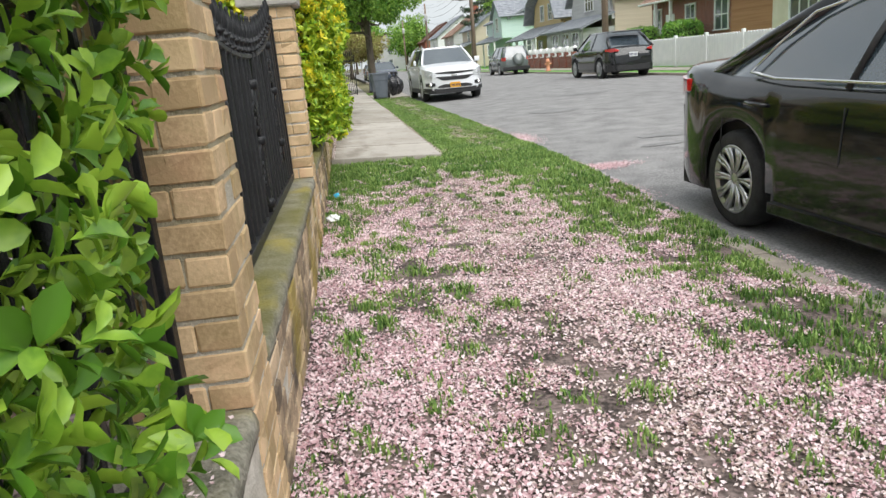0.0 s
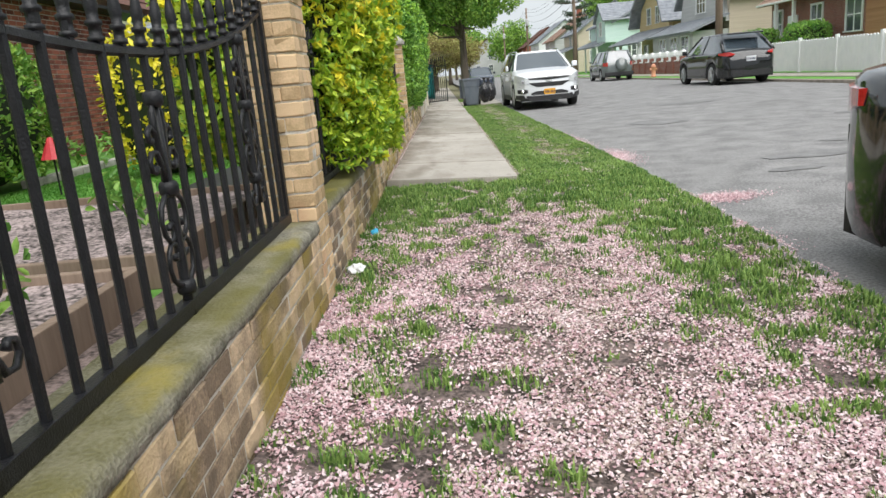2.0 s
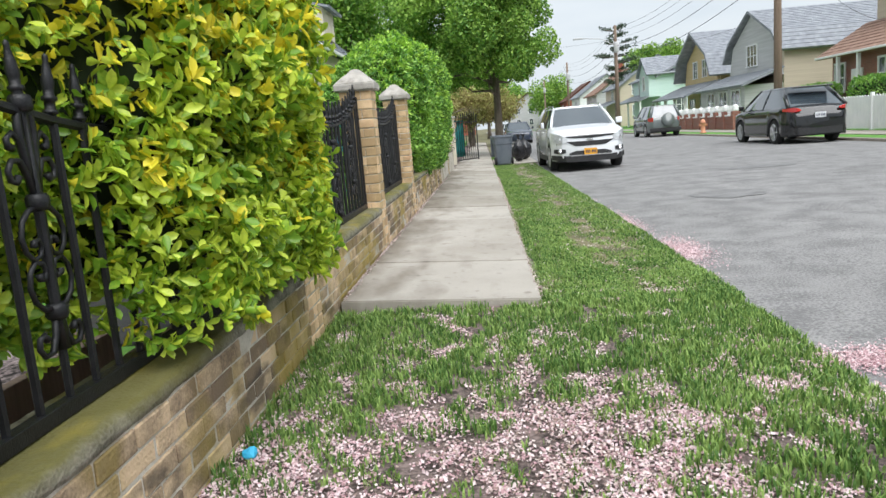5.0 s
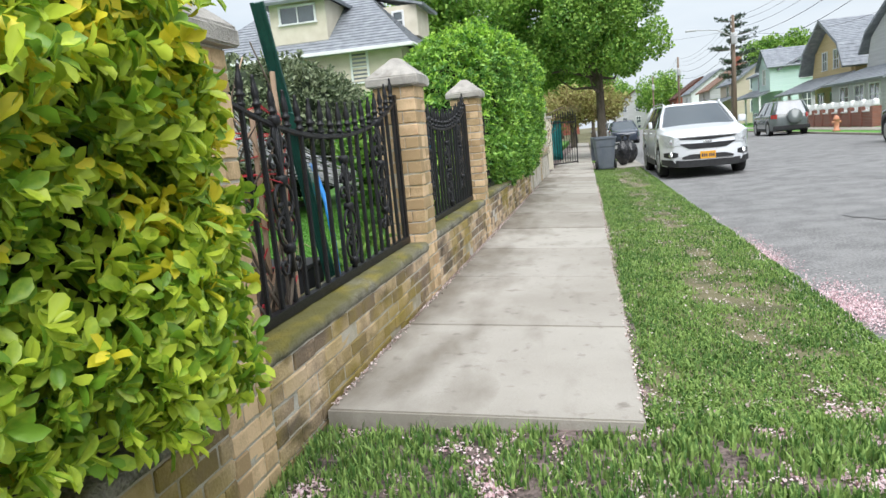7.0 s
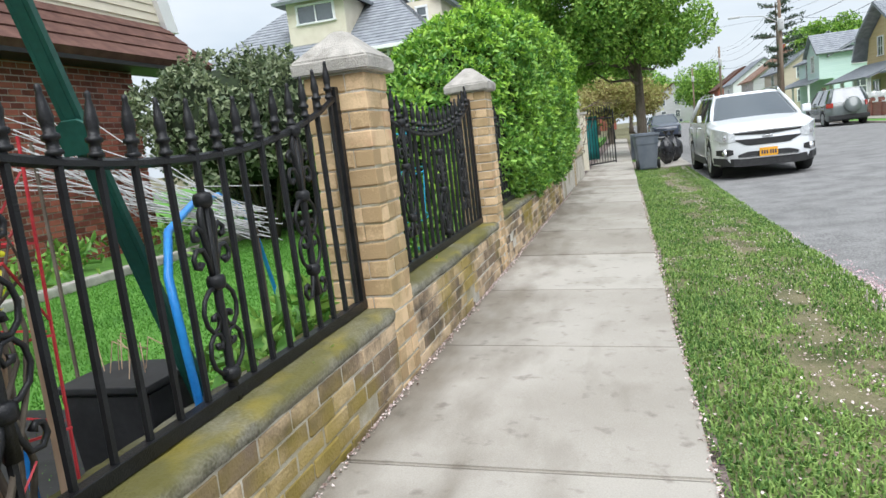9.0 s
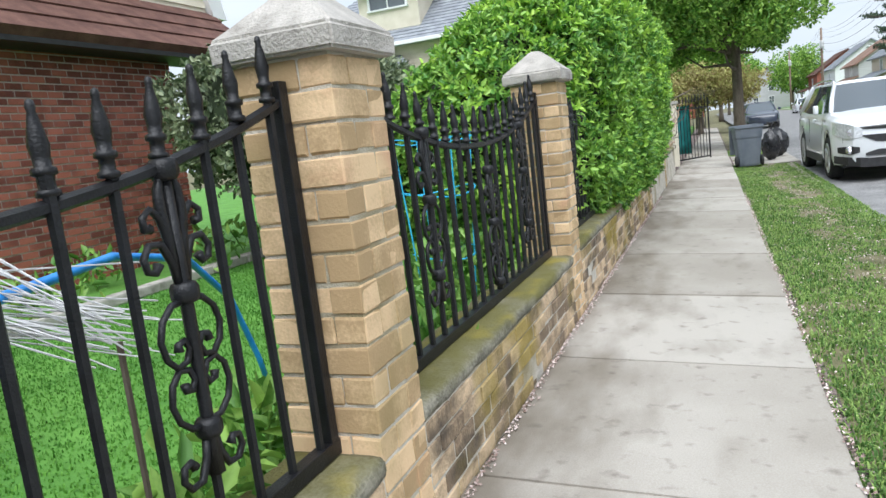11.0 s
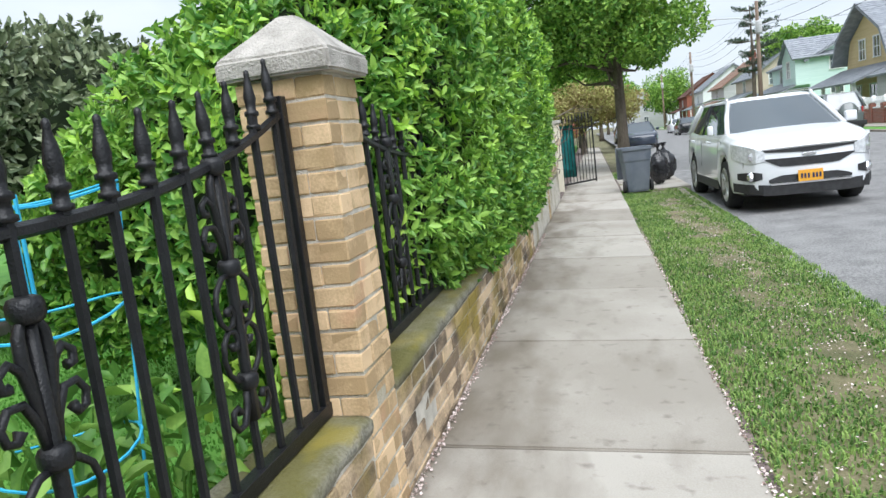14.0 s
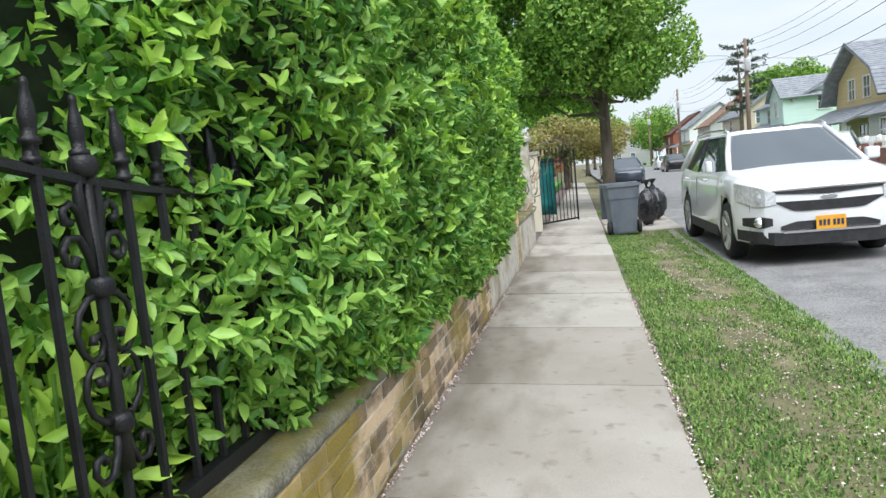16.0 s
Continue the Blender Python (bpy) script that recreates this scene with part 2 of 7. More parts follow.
M["redbrick_wall"] = mat("red_brickwork", (0.22, 0.07, 0.045), (0.34, 0.12, 0.08), 5, 0.9, 0.5, 40)
M["oldmortar"] = mat("pale_mortar", (0.46, 0.41, 0.36), (0.60, 0.55, 0.49), 9, 0.95)
M["brownroof"] = mat("brown_shingle", (0.10, 0.045, 0.035), (0.20, 0.10, 0.075), 5, 0.9, 0.5, 60, island=0.6)
M["greyroof"] = mat("grey_shingle", (0.215, 0.23, 0.255), (0.35, 0.37, 0.40), 3, 0.9, 0.4, 50, island=0.5)
M["tanroof"] = mat("tan_shingle", (0.25, 0.15, 0.11), (0.38, 0.25, 0.19), 3, 0.9, 0.4, 50, island=0.5)
M["stucco"] = mat("cream_stucco", (0.62, 0.56, 0.44), (0.74, 0.68, 0.56), 2, 0.9, 0.3, 90)
M["mint"] = mat("mint_siding", (0.54, 0.70, 0.66), (0.66, 0.80, 0.76), 2, 0.7, stretch=(0.2, 0.2, 6))
M["beige"] = mat("beige_siding", (0.52, 0.44, 0.34), (0.62, 0.53, 0.42), 2, 0.7, stretch=(0.2, 0.2, 6))
M["yellow"] = mat("ochre_siding", (0.52, 0.40, 0.20), (0.64, 0.50, 0.28), 2, 0.75, stretch=(0.2, 0.2, 6))
M["greysiding"] = mat("grey_siding", (0.42, 0.42, 0.42), (0.54, 0.54, 0.54), 2, 0.75, stretch=(0.2, 0.2, 6))
M["brownsiding"] = mat("brown_clapboard", (0.36, 0.17, 0.08), (0.48, 0.25, 0.13), 2, 0.75, stretch=(0.2, 0.2, 6))
M["whitepaint"] = mat("white_paint", (0.76, 0.77, 0.77), (0.84, 0.84, 0.83), 3, 0.55)
M["housewindow"] = mat("window_glass", (0.05, 0.065, 0.075), (0.12, 0.14, 0.15), 0.8, 0.06, spec=0.9, coat=1.0)
M["yardgrass"] = mat("yard_lawn", (0.065, 0.20, 0.025), (0.14, 0.33, 0.05), 2.5, 0.9, 0.8, 120)
M["petalbed"] = mat("petal_covered_bed", (0.02, 0.016, 0.013), (0.42, 0.34, 0.33), 4.5, 0.9, 1.0, 38, fine=0.7)
M["yardblade"] = mat("mown_grass_blade", (0.07, 0.21, 0.03), (0.15, 0.34, 0.055), 1.2, 0.6, island=0.35, spec=0.2, trans=0.25)
M["hydrant"] = mat("orange_post_paint", (0.55, 0.22, 0.12), (0.66, 0.32, 0.20), 9, 0.6)

# ---- helpers for building ----
def obj(name, bm, material, parent=None, label="", smooth=False):
    me = bpy.data.meshes.new(name)
    if smooth:
        for f in bm.faces:
            f.smooth = True
    bm.to_mesh(me)
    bm.free()
    for m in (material if isinstance(material, (list, tuple)) else [material]):
        me.materials.append(m)
    ob = new(name, me)
    ob.parent = parent
    if label:
        ob["label"] = label
    return ob


def part(name, bm, material, parent, label="", smooth=False):
    return obj(name, bm, material, parent, label, smooth)


def share(name, source, parent, m):
    """Another object on the same mesh."""
    ob = new(name, source.data)
    ob.parent = parent
    ob.matrix_basis = m
    return ob


def thing(name, label, category, m=None, group="", kind=""):
    ob = new(name)
    ob.empty_display_size = 0.1
    if m is not None:
        ob.matrix_basis = m
    return tagged(ob, label, category, group, kind)


def box(x0, x1, y0, y1, z0, z1, bevel=0.0, bm=None):
    b = bmesh.new()
    vs = [b.verts.new((x, y, z)) for x in (x0, x1) for y in (y0, y1) for z in (z0, z1)]
    for f in ((0, 1, 3, 2), (4, 6, 7, 5), (0, 4, 5, 1), (2, 3, 7, 6), (0, 2, 6, 4), (1, 5, 7, 3)):
        b.faces.new([vs[i] for i in f])
    if bevel:
        bmesh.ops.bevel(b, geom=b.edges[:], offset=bevel, segments=2, profile=0.6, affect="EDGES")
    return join(bm, b)


def join(bm, b):
    if bm is None:
        return b
    me = bpy.data.meshes.new("tmp")
    b.to_mesh(me)
    b.free()
    bm.from_mesh(me)
    bpy.data.meshes.remove(me)
    return bm


def tube(points, radius, sides=6, bm=None, cap=True, flat=1.0):
    """A round bar along points; radius: one number or one for each point."""
    b = bm or bmesh.new()
    pts = [Vector(p) for p in points]
    rad = radius if isinstance(radius, (list, tuple)) else [radius] * len(pts)
    rings = []
    ref = None
    for i, p in enumerate(pts):
        d = (pts[min(i + 1, len(pts) - 1)] - pts[max(i - 1, 0)]).normalized()
        if ref is None:
            ref = Vector((1, 0, 0)) if abs(d.x) < 0.8 else Vector((0, 1, 0))
        u = (ref - d * ref.dot(d)).normalized()
        ref = u
        v = d.cross(u)
        rings.append([b.verts.new(p + (u * math.cos(k) * flat + v * math.sin(k)) * rad[i]) for k in [2 * math.pi * (j + 0.5) / sides for j in range(sides)]])
    for r, s in zip(rings, rings[1:]):
        for j in range(sides):
            b.faces.new((r[j], r[(j + 1) % sides], s[(j + 1) % sides], s[j]))
    if cap:
        b.faces.new(rings[0][::-1])
        b.faces.new(rings[-1])
    return b


def lathe(profile, sides=24, bm=None, axis="z", at=(0, 0, 0)):
    """A turned shape from (radius, height) pairs round an axis."""
    b = bm or bmesh.new()
    rings = []
    for r, h in profile:
        ring = []
        for j in range(sides):
            a = 2 * math.pi * j / sides
            c, s = r * math.cos(a), r * math.sin(a)
            q = (c, s, h) if axis == "z" else ((h, c, s) if axis == "x" else (c, h, s))
            ring.append(b.verts.new(Vector(q) + Vector(at)))
        rings.append(ring)
    for r, s in zip(rings, rings[1:]):
        for j in range(sides):
            b.faces.new((r[j], r[(j + 1) % sides], s[(j + 1) % sides], s[j]))
    b.faces.new(rings[0][::-1])
    b.faces.new(rings[-1])
    bmesh.ops.recalc_face_normals(b, faces=b.faces[:])
    return b


def prism(outline, axis, lo, hi, bm=None, bevel=0.0):
    """An outline of (a, b) pairs pushed out along an axis: x takes (y, z), y takes (x, z), z takes (x, y)."""
    b = bmesh.new()
    def put(a, c, h):
        return {"x": (h, a, c), "y": (a, h, c), "z": (a, c, h)}[axis]
    v0 = [b.verts.new(put(a, c, lo)) for a, c in outline]
    v1 = [b.verts.new(put(a, c, hi)) for a, c in outline]
    b.faces.new(v0)
    b.faces.new(v1[::-1])
    for i in range(len(outline)):
        j = (i + 1) % len(outline)
        b.faces.new((v0[i], v1[i], v1[j], v0[j]))
    bmesh.ops.recalc_face_normals(b, faces=b.faces[:])
    if bevel:
        bmesh.ops.bevel(b, geom=b.edges[:], offset=bevel, segments=2, profile=0.6, affect="EDGES")
    return join(bm, b)


def from_arrays(name, verts, faces, material, parent=None, slots=None, smooth=False):
    me = bpy.data.meshes.new(name)
    me.from_pydata(verts.tolist() if hasattr(verts, "tolist") else verts, [], faces.tolist() if hasattr(faces, "tolist") else faces)
    for m in (material if isinstance(material, (list, tuple)) else [material]):
        me.materials.append(m)
    if slots is not None:
        me.polygons.foreach_set("material_index", np.asarray(slots, dtype=np.int32))
    if smooth:
        me.polygons.foreach_set("use_smooth", np.ones(len(me.polygons), dtype=bool))
    ob = new(name, me)
    ob.parent = parent
    return ob


def leaves(name, centres, normals, size, material, parent, rng, ratio=0.45, tips=None, fold=0.25, droop=0.3, up=0.35, fine=False, axes=None):
    """Many small folded leaves: each is two quads either side of a midrib. tips: part of the leaves in the second material;
    axes: the shoot on which each leaf sits, from which it spreads with its upper face turned along the shoot."""
    n = len(centres)
    nor = normals / np.maximum(np.linalg.norm(normals, axis=1, keepdims=True), 1e-6)
    rnd = rng.normal(size=(n, 3))
    d = rnd + nor * up * 2 + np.array([0, 0, up])
    d /= np.linalg.norm(d, axis=1, keepdims=True)
    side = np.cross(d, nor + rng.normal(size=(n, 3)) * 0.7)
    side /= np.maximum(np.linalg.norm(side, axis=1, keepdims=True), 1e-6)
    upv = np.cross(side, d)
    if axes is not None:
        radial = np.cross(axes, rnd)
        radial /= np.maximum(np.linalg.norm(radial, axis=1, keepdims=True), 1e-6)
        open_ = rng.uniform(0.45, 1.25, (n, 1))
        d = axes * np.cos(open_) + radial * np.sin(open_)
        side = np.cross(axes, radial)
        upv = np.cross(side, d)
        upv *= np.sign((upv * axes).sum(axis=1, keepdims=True) + 1e-9)
    L = size * rng.uniform(0.65, 1.25, (n, 1))
    W = L * ratio * rng.uniform(0.85, 1.15, (n, 1))
    base = centres
    mid1 = base + d * L * 0.42
    tip = base + d * L - upv * L * droop * rng.uniform(0.2, 1, (n, 1))
    a1 = base + d * L * 0.35 + side * W * 0.5 + upv * W * fold
    a2 = base + d * L * 0.35 - side * W * 0.5 + upv * W * fold
    b1 = base + d * L * 0.72 + side * W * 0.38 + upv * W * fold * 0.6 - upv * L * droop * 0.2
    b2 = base + d * L * 0.72 - side * W * 0.38 + upv * W * fold * 0.6 - upv * L * droop * 0.2
    v = np.stack([base, a1, b1, tip, b2, a2], axis=1).reshape(-1, 3)
    k = np.arange(n)[:, None] * 6
    f = np.concatenate([k + np.array([[0, 1, 2, 3]]), k + np.array([[0, 3, 4, 5]])], axis=1).reshape(-1, 4)
    per = 2
    if fine:
        def at(u, w, lift):
            return base + d * L * u + side * W * w + upv * (W * lift - L * droop * u * u * 0.6)
        rows = [at(0, 0, 0)] + [at(u, w * s, fold * abs(s)) for u, w in ((0.25, 0.25), (0.56, 0.5), (0.83, 0.40)) for s in (-1, 0, 1)] + [at(1, 0, 0)]
        v = np.stack(rows, axis=1).reshape(-1, 3)
        k = np.arange(n)[:, None] * 11
        quads = np.concatenate([k + np.array([[1, 2, 5, 4]]), k + np.array([[2, 3, 6, 5]]), k + np.array([[4, 5, 8, 7]]), k + np.array([[5, 6, 9, 8]])], axis=1).reshape(-1, 4)
        tris = np.concatenate([k + np.array([[0, 2, 1]]), k + np.array([[0, 3, 2]]), k + np.array([[7, 8, 10]]), k + np.array([[8, 9, 10]])], axis=1).reshape(-1, 3)
        f = quads.tolist() + tris.tolist()
        per = 4
    slots = None
    mats = material
    if tips is not None:
        slots = np.repeat(tips.astype(np.int32), per)
        if fine:
            slots = np.concatenate([slots, slots])
    return from_arrays(name, v, f, mats, parent, slots, True)


def shoots(pos, nor, per, rng, length):
    """Groups of leaves on short shoots that stand out of the foliage: the foot and the shoot's direction of each leaf."""
    ax = nor + rng.normal(size=pos.shape) * 0.45 + np.array([0, 0, 0.35])
    ax /= np.linalg.norm(ax, axis=1, keepdims=True)
    foot, ax = np.repeat(pos, per, axis=0), np.repeat(ax, per, axis=0)
    foot = foot + ax * rng.uniform(-1.0, 0.35, (len(foot), 1)) * length + rng.normal(size=foot.shape) * length * 0.06
    return foot, ax


def roundbox_points(rng, n, lo, hi, bulge=0.08, p=6.0, depth=0.12, lump=0.07, scale=2.2):
    """Points just under the skin of a rounded, lumpy block, with outward normals (bottom left open)."""
    lo, hi = np.array(lo), np.array(hi)
    c, h = (lo + hi) / 2, (hi - lo) / 2
    areas = np.array([h[1] * h[2], h[1] * h[2], h[0] * h[2], h[0] * h[2], h[0] * h[1]])
    face = rng.choice(5, n, p=areas / areas.sum())
    q = rng.uniform(-1, 1, (n, 3))
    for i, (ax, s) in enumerate(((0, 1), (0, -1), (1, 1), (1, -1), (2, 1))):
        q[face == i, ax] = s
    r = (np.abs(q) ** p).sum(axis=1, keepdims=True) ** (1 / p)
    u = q / r
    nor = np.sign(u) * np.abs(u) ** (p - 1) / h
    nor /= np.linalg.norm(nor, axis=1, keepdims=True)
    pos = c + u * h
    lumps = np.array([noise.noise(Vector(x * scale)) + 0.5 * noise.noise(Vector(x * scale * 2.7)) for x in pos])[:, None]
    pos = pos + nor * (lumps * lump - depth * rng.uniform(0, 1, (n, 1)) ** 1.5)
    return pos, nor

# ---- ground, road, sidewalk ----
def step(a, b, v):
    v = min(max((v - a) / (b - a), 0), 1)
    return v * v * (3 - 2 * v)


def road_z(y):
    return -0.08 + 0.095 * step(4, 26, y)


def lawn_z(x, y):
    """Height of the verge and of the petal-strewn lawn."""
    k = step(3.5, 8.2, y)
    left = 0.085 + 0.03 * k
    right = -0.035 + 0.085 * k
    f = (x + 0.25) / 2.6
    bow = 0.02 * k * math.sin(min(max(f, 0), 1) * math.pi)
    return left + (right - left) * f + bow + 0.02 * noise.noise(Vector((x * 1.3, y * 1.3, 0))) + 0.006 * noise.noise(Vector((x * 6, y * 6, 2)))


def walk_z(x):
    return 0.205 - 0.05 * (x + 0.2)


def sheet(name, xs, ys, height, material, label, category="ground"):
    verts = [(x, y, height(x, y)) for y in ys for x in xs]
    w = len(xs)
    faces = [(j * w + i, j * w + i + 1, (j + 1) * w + i + 1, (j + 1) * w + i) for j in range(len(ys) - 1) for i in range(w - 1)]
    return tagged(from_arrays(name, verts, faces, material, None, None, True), label, category, kind="structure")


WALK_END, KERB, FAR_KERB = 8.28, 2.32, 11.7
tagged(obj("ground", box(-2000, 2000, -2000, 2000, -0.6, -0.25), M["soil"]), "green ground that reaches the horizon", "ground", kind="structure")
sheet("road", [KERB + 0.02 + (FAR_KERB - KERB - 0.04) * i / 24 for i in range(25)], [-30 + i * 0.9 for i in range(300)],
      lambda x, y: road_z(y) + 0.05 * math.sin(math.pi * (x - KERB) / (FAR_KERB - KERB)) + 0.004 * noise.noise(Vector((x, y, 0))),
      M["asphalt"], "worn grey asphalt road with dark patches", "road")
sheet("lawn", [-0.42 + i * 0.092 for i in range(30)], [-6 + i * 0.1 for i in range(145)], lawn_z, M["dirt"], "bare soil under fallen pink petals and grass", "lawn")
sheet("verge", [1.02 + i * 0.09 for i in range(15)], [8.4 + i * 0.2 for i in range(230)], lawn_z, M["soil"], "grassy verge between sidewalk and road", "verge")


def tar_patch(x, y, rx, ry, seed):
    """A thin irregular mend in the asphalt."""
    verts, faces = [], []
    rings, n = 5, 28
    for k in range(rings + 1):
        for i in range(n):
            a = 2 * math.pi * i / n
            q = (k / rings) * (1 + 0.28 * noise.noise(Vector((2 * math.cos(a), 2 * math.sin(a), seed))) + 0.12 * noise.noise(Vector((6 * math.cos(a), 6 * math.sin(a), seed))))
            px, py = x + rx * q * math.cos(a), y + ry * q * math.sin(a)
            verts.append((px, py, road_z(py) + 0.05 * math.sin(math.pi * (px - KERB) / (FAR_KERB - KERB)) + 0.007))
    for k in range(rings):
        for i in range(n):
            j = (i + 1) % n
            faces.append((k * n + i, k * n + j, (k + 1) * n + j, (k + 1) * n + i))
    tagged(from_arrays("road_patch", verts, faces, M["tar"], None, None, True), "dark irregular tar mend in the asphalt", "road patch", "tar mends in the road", "structure")


M["tar"] = mat("tar_mend", (0.14, 0.138, 0.138), (0.245, 0.242, 0.24), 3, 0.85, 0.8, 70, fine=0.4)
for i, (x, y, rx, ry) in enumerate(((4.7, 9.2, 0.75, 0.22), (3.9, 8.4, 0.3, 0.12), (5.6, 10.1, 0.5, 0.14), (4.4, 14.5, 0.5, 0.5), (6.3, 18.5, 0.8, 0.35), (5.2, 5.9, 0.5, 0.2), (7.4, 13.2, 0.5, 0.18))):
    tar_patch(x, y, rx, ry, i * 3.3)

# ---- brick wall with pillars and iron fence ----
LINE = pose(-0.285, 0, 0, 0, 0, -0.545)
PILLARS = [(-1.35, -1.06), (1.47, 1.76), (4.73, 5.02), (7.54, 7.83), (10.39, 10.68), (13.14, 13.43), (21.6, 21.88), (24.4, 24.68)]
COURSE, BRICK = 0.075, 0.212


def face_x(y):
    return -0.285 + 0.0095 * y


def coping_z(y):
    return 0.497 + 0.0105 * y


def brick_mesh(name, length, rng):
    """One worn brick, face towards +x, centred."""
    b = box(-0.05, 0.045, -length / 2, length / 2, -0.0285, 0.0285)
    bmesh.ops.bevel(b, geom=[e for e in b.edges], offset=0.004, segments=1, affect="EDGES")
    for v in b.verts:
        v.co += Vector(rng.normal(size=3) * 0.0012)
    me = bpy.data.meshes.new(name)
    b.to_mesh(me)
    b.free()
    return me


rng = np.random.default_rng(5)
BRICKS = {k: [brick_mesh("brick", s, rng) for i in range(4)] for k, s in (("full", 0.194), ("half", 0.092))}
for kind in BRICKS.values():
    for me in kind:
        me.materials.append(M["brick"])
WALLBRICKS = [brick_mesh("brick", 0.194, rng) for i in range(5)]
for me in WALLBRICKS:
    me.materials.append(M["wallbrick"])


def lay(me, parent, m):
    ob = new("brick", me)
    ob.parent = parent
    ob.matrix_basis = m
    return ob


def pillar(y0, y1, detail, course=0.073):
    zc = coping_z((y0 + y1) / 2)
    top = zc + 1.075
    root = thing("brick_pillar", "square tan brick fence pillar with a pyramid stone cap", "pillar", LINE @ pose(-0.145, (y0 + y1) / 2, 0), "pillars of the street wall")
    h = 0.145
    part("mortar_core", box(-h + 0.0035, h - 0.0035, -h + 0.0035, h - 0.0035, -0.1, top, 0.002), M["mortar"], root, "pale mortar joints")
    cap = bmesh.new()
    o, z0, z1, za = 0.185, top, top + 0.062, top + 0.20
    vs = [[cap.verts.new((sx * r, sy * r, z)) for sx, sy in ((-1, -1), (1, -1), (1, 1), (-1, 1))] for r, z in ((o, z0), (o + 0.003, z1), (0.03, za))]
    for a, b in zip(vs, vs[1:]):
        for i in range(4):
            cap.faces.new((a[i], a[(i + 1) % 4], b[(i + 1) % 4], b[i]))
    cap.faces.new(vs[0][::-1])
    cap.faces.new(vs[-1])
    bmesh.ops.bevel(cap, geom=cap.edges[:], offset=0.008, segments=2, affect="EDGES")
    bmesh.ops.subdivide_edges(cap, edges=[e for e in cap.edges if e.calc_length() > 0.1], cuts=3, use_grid_fill=True)
    for v in cap.verts:
        v.co += Vector((noise.noise(v.co * 30 + Vector((y0, 0, 0))), noise.noise(v.co * 30 + Vector((0, 9, y0))), noise.noise(v.co * 30 + Vector((5, y0, 0))))) * 0.004
    part("cap", cap, M["capstone"], root, "weathered grey concrete cap")
    if not detail:
        return root
    n = int((top - 0.02) / course)
    for c in range(n):
        z = top - 0.004 - course * (c + 0.5)
        for side in range(4):
            turn = pose(0, 0, 0, 0, 0, 90 * side)
            # each face shows one long and one short brick, swapped from course to course
            for k, (kind, off) in enumerate((("full", -0.05), ("half", 0.0985)) if (c + side) % 2 else (("half", -0.0985), ("full", 0.05))):
                jit = rng.normal(size=2) * 0.0015
                lay(BRICKS[kind][int(rng.integers(4))], root, turn @ pose(h - 0.045 + jit[0] + 0.001 * side, off, z + jit[1] * 0.5) @ Matrix.Diagonal((1, 1, (course - 0.010) / 0.057, 1)))
    return root


for i, (a, b) in enumerate(PILLARS):
    pillar(a, b, 1 <= i <= 6, 0.086 if i == 4 else 0.073)


def finial_mesh():
    b = lathe([(0.012, -0.040), (0.0205, -0.037), (0.0205, -0.028), (0.0145, -0.025), (0.0145, -0.004), (0.021, -0.001), (0.021, 0.009), (0.014, 0.013), (0.015, 0.030), (0.018, 0.048), (0.0125, 0.080), (0.007, 0.105), (0.0085, 0.111), (0.007, 0.121), (0.002, 0.125)], 8)
    return b


def spiral(cx, cz, r0, r1, a0, turns, n=16):
    return [(0, cx + (r0 + (r1 - r0) * i / n) * math.cos(a0 + turns * 2 * math.pi * i / n), cz + (r0 + (r1 - r0) * i / n) * math.sin(a0 + turns * 2 * math.pi * i / n)) for i in range(n + 1)]


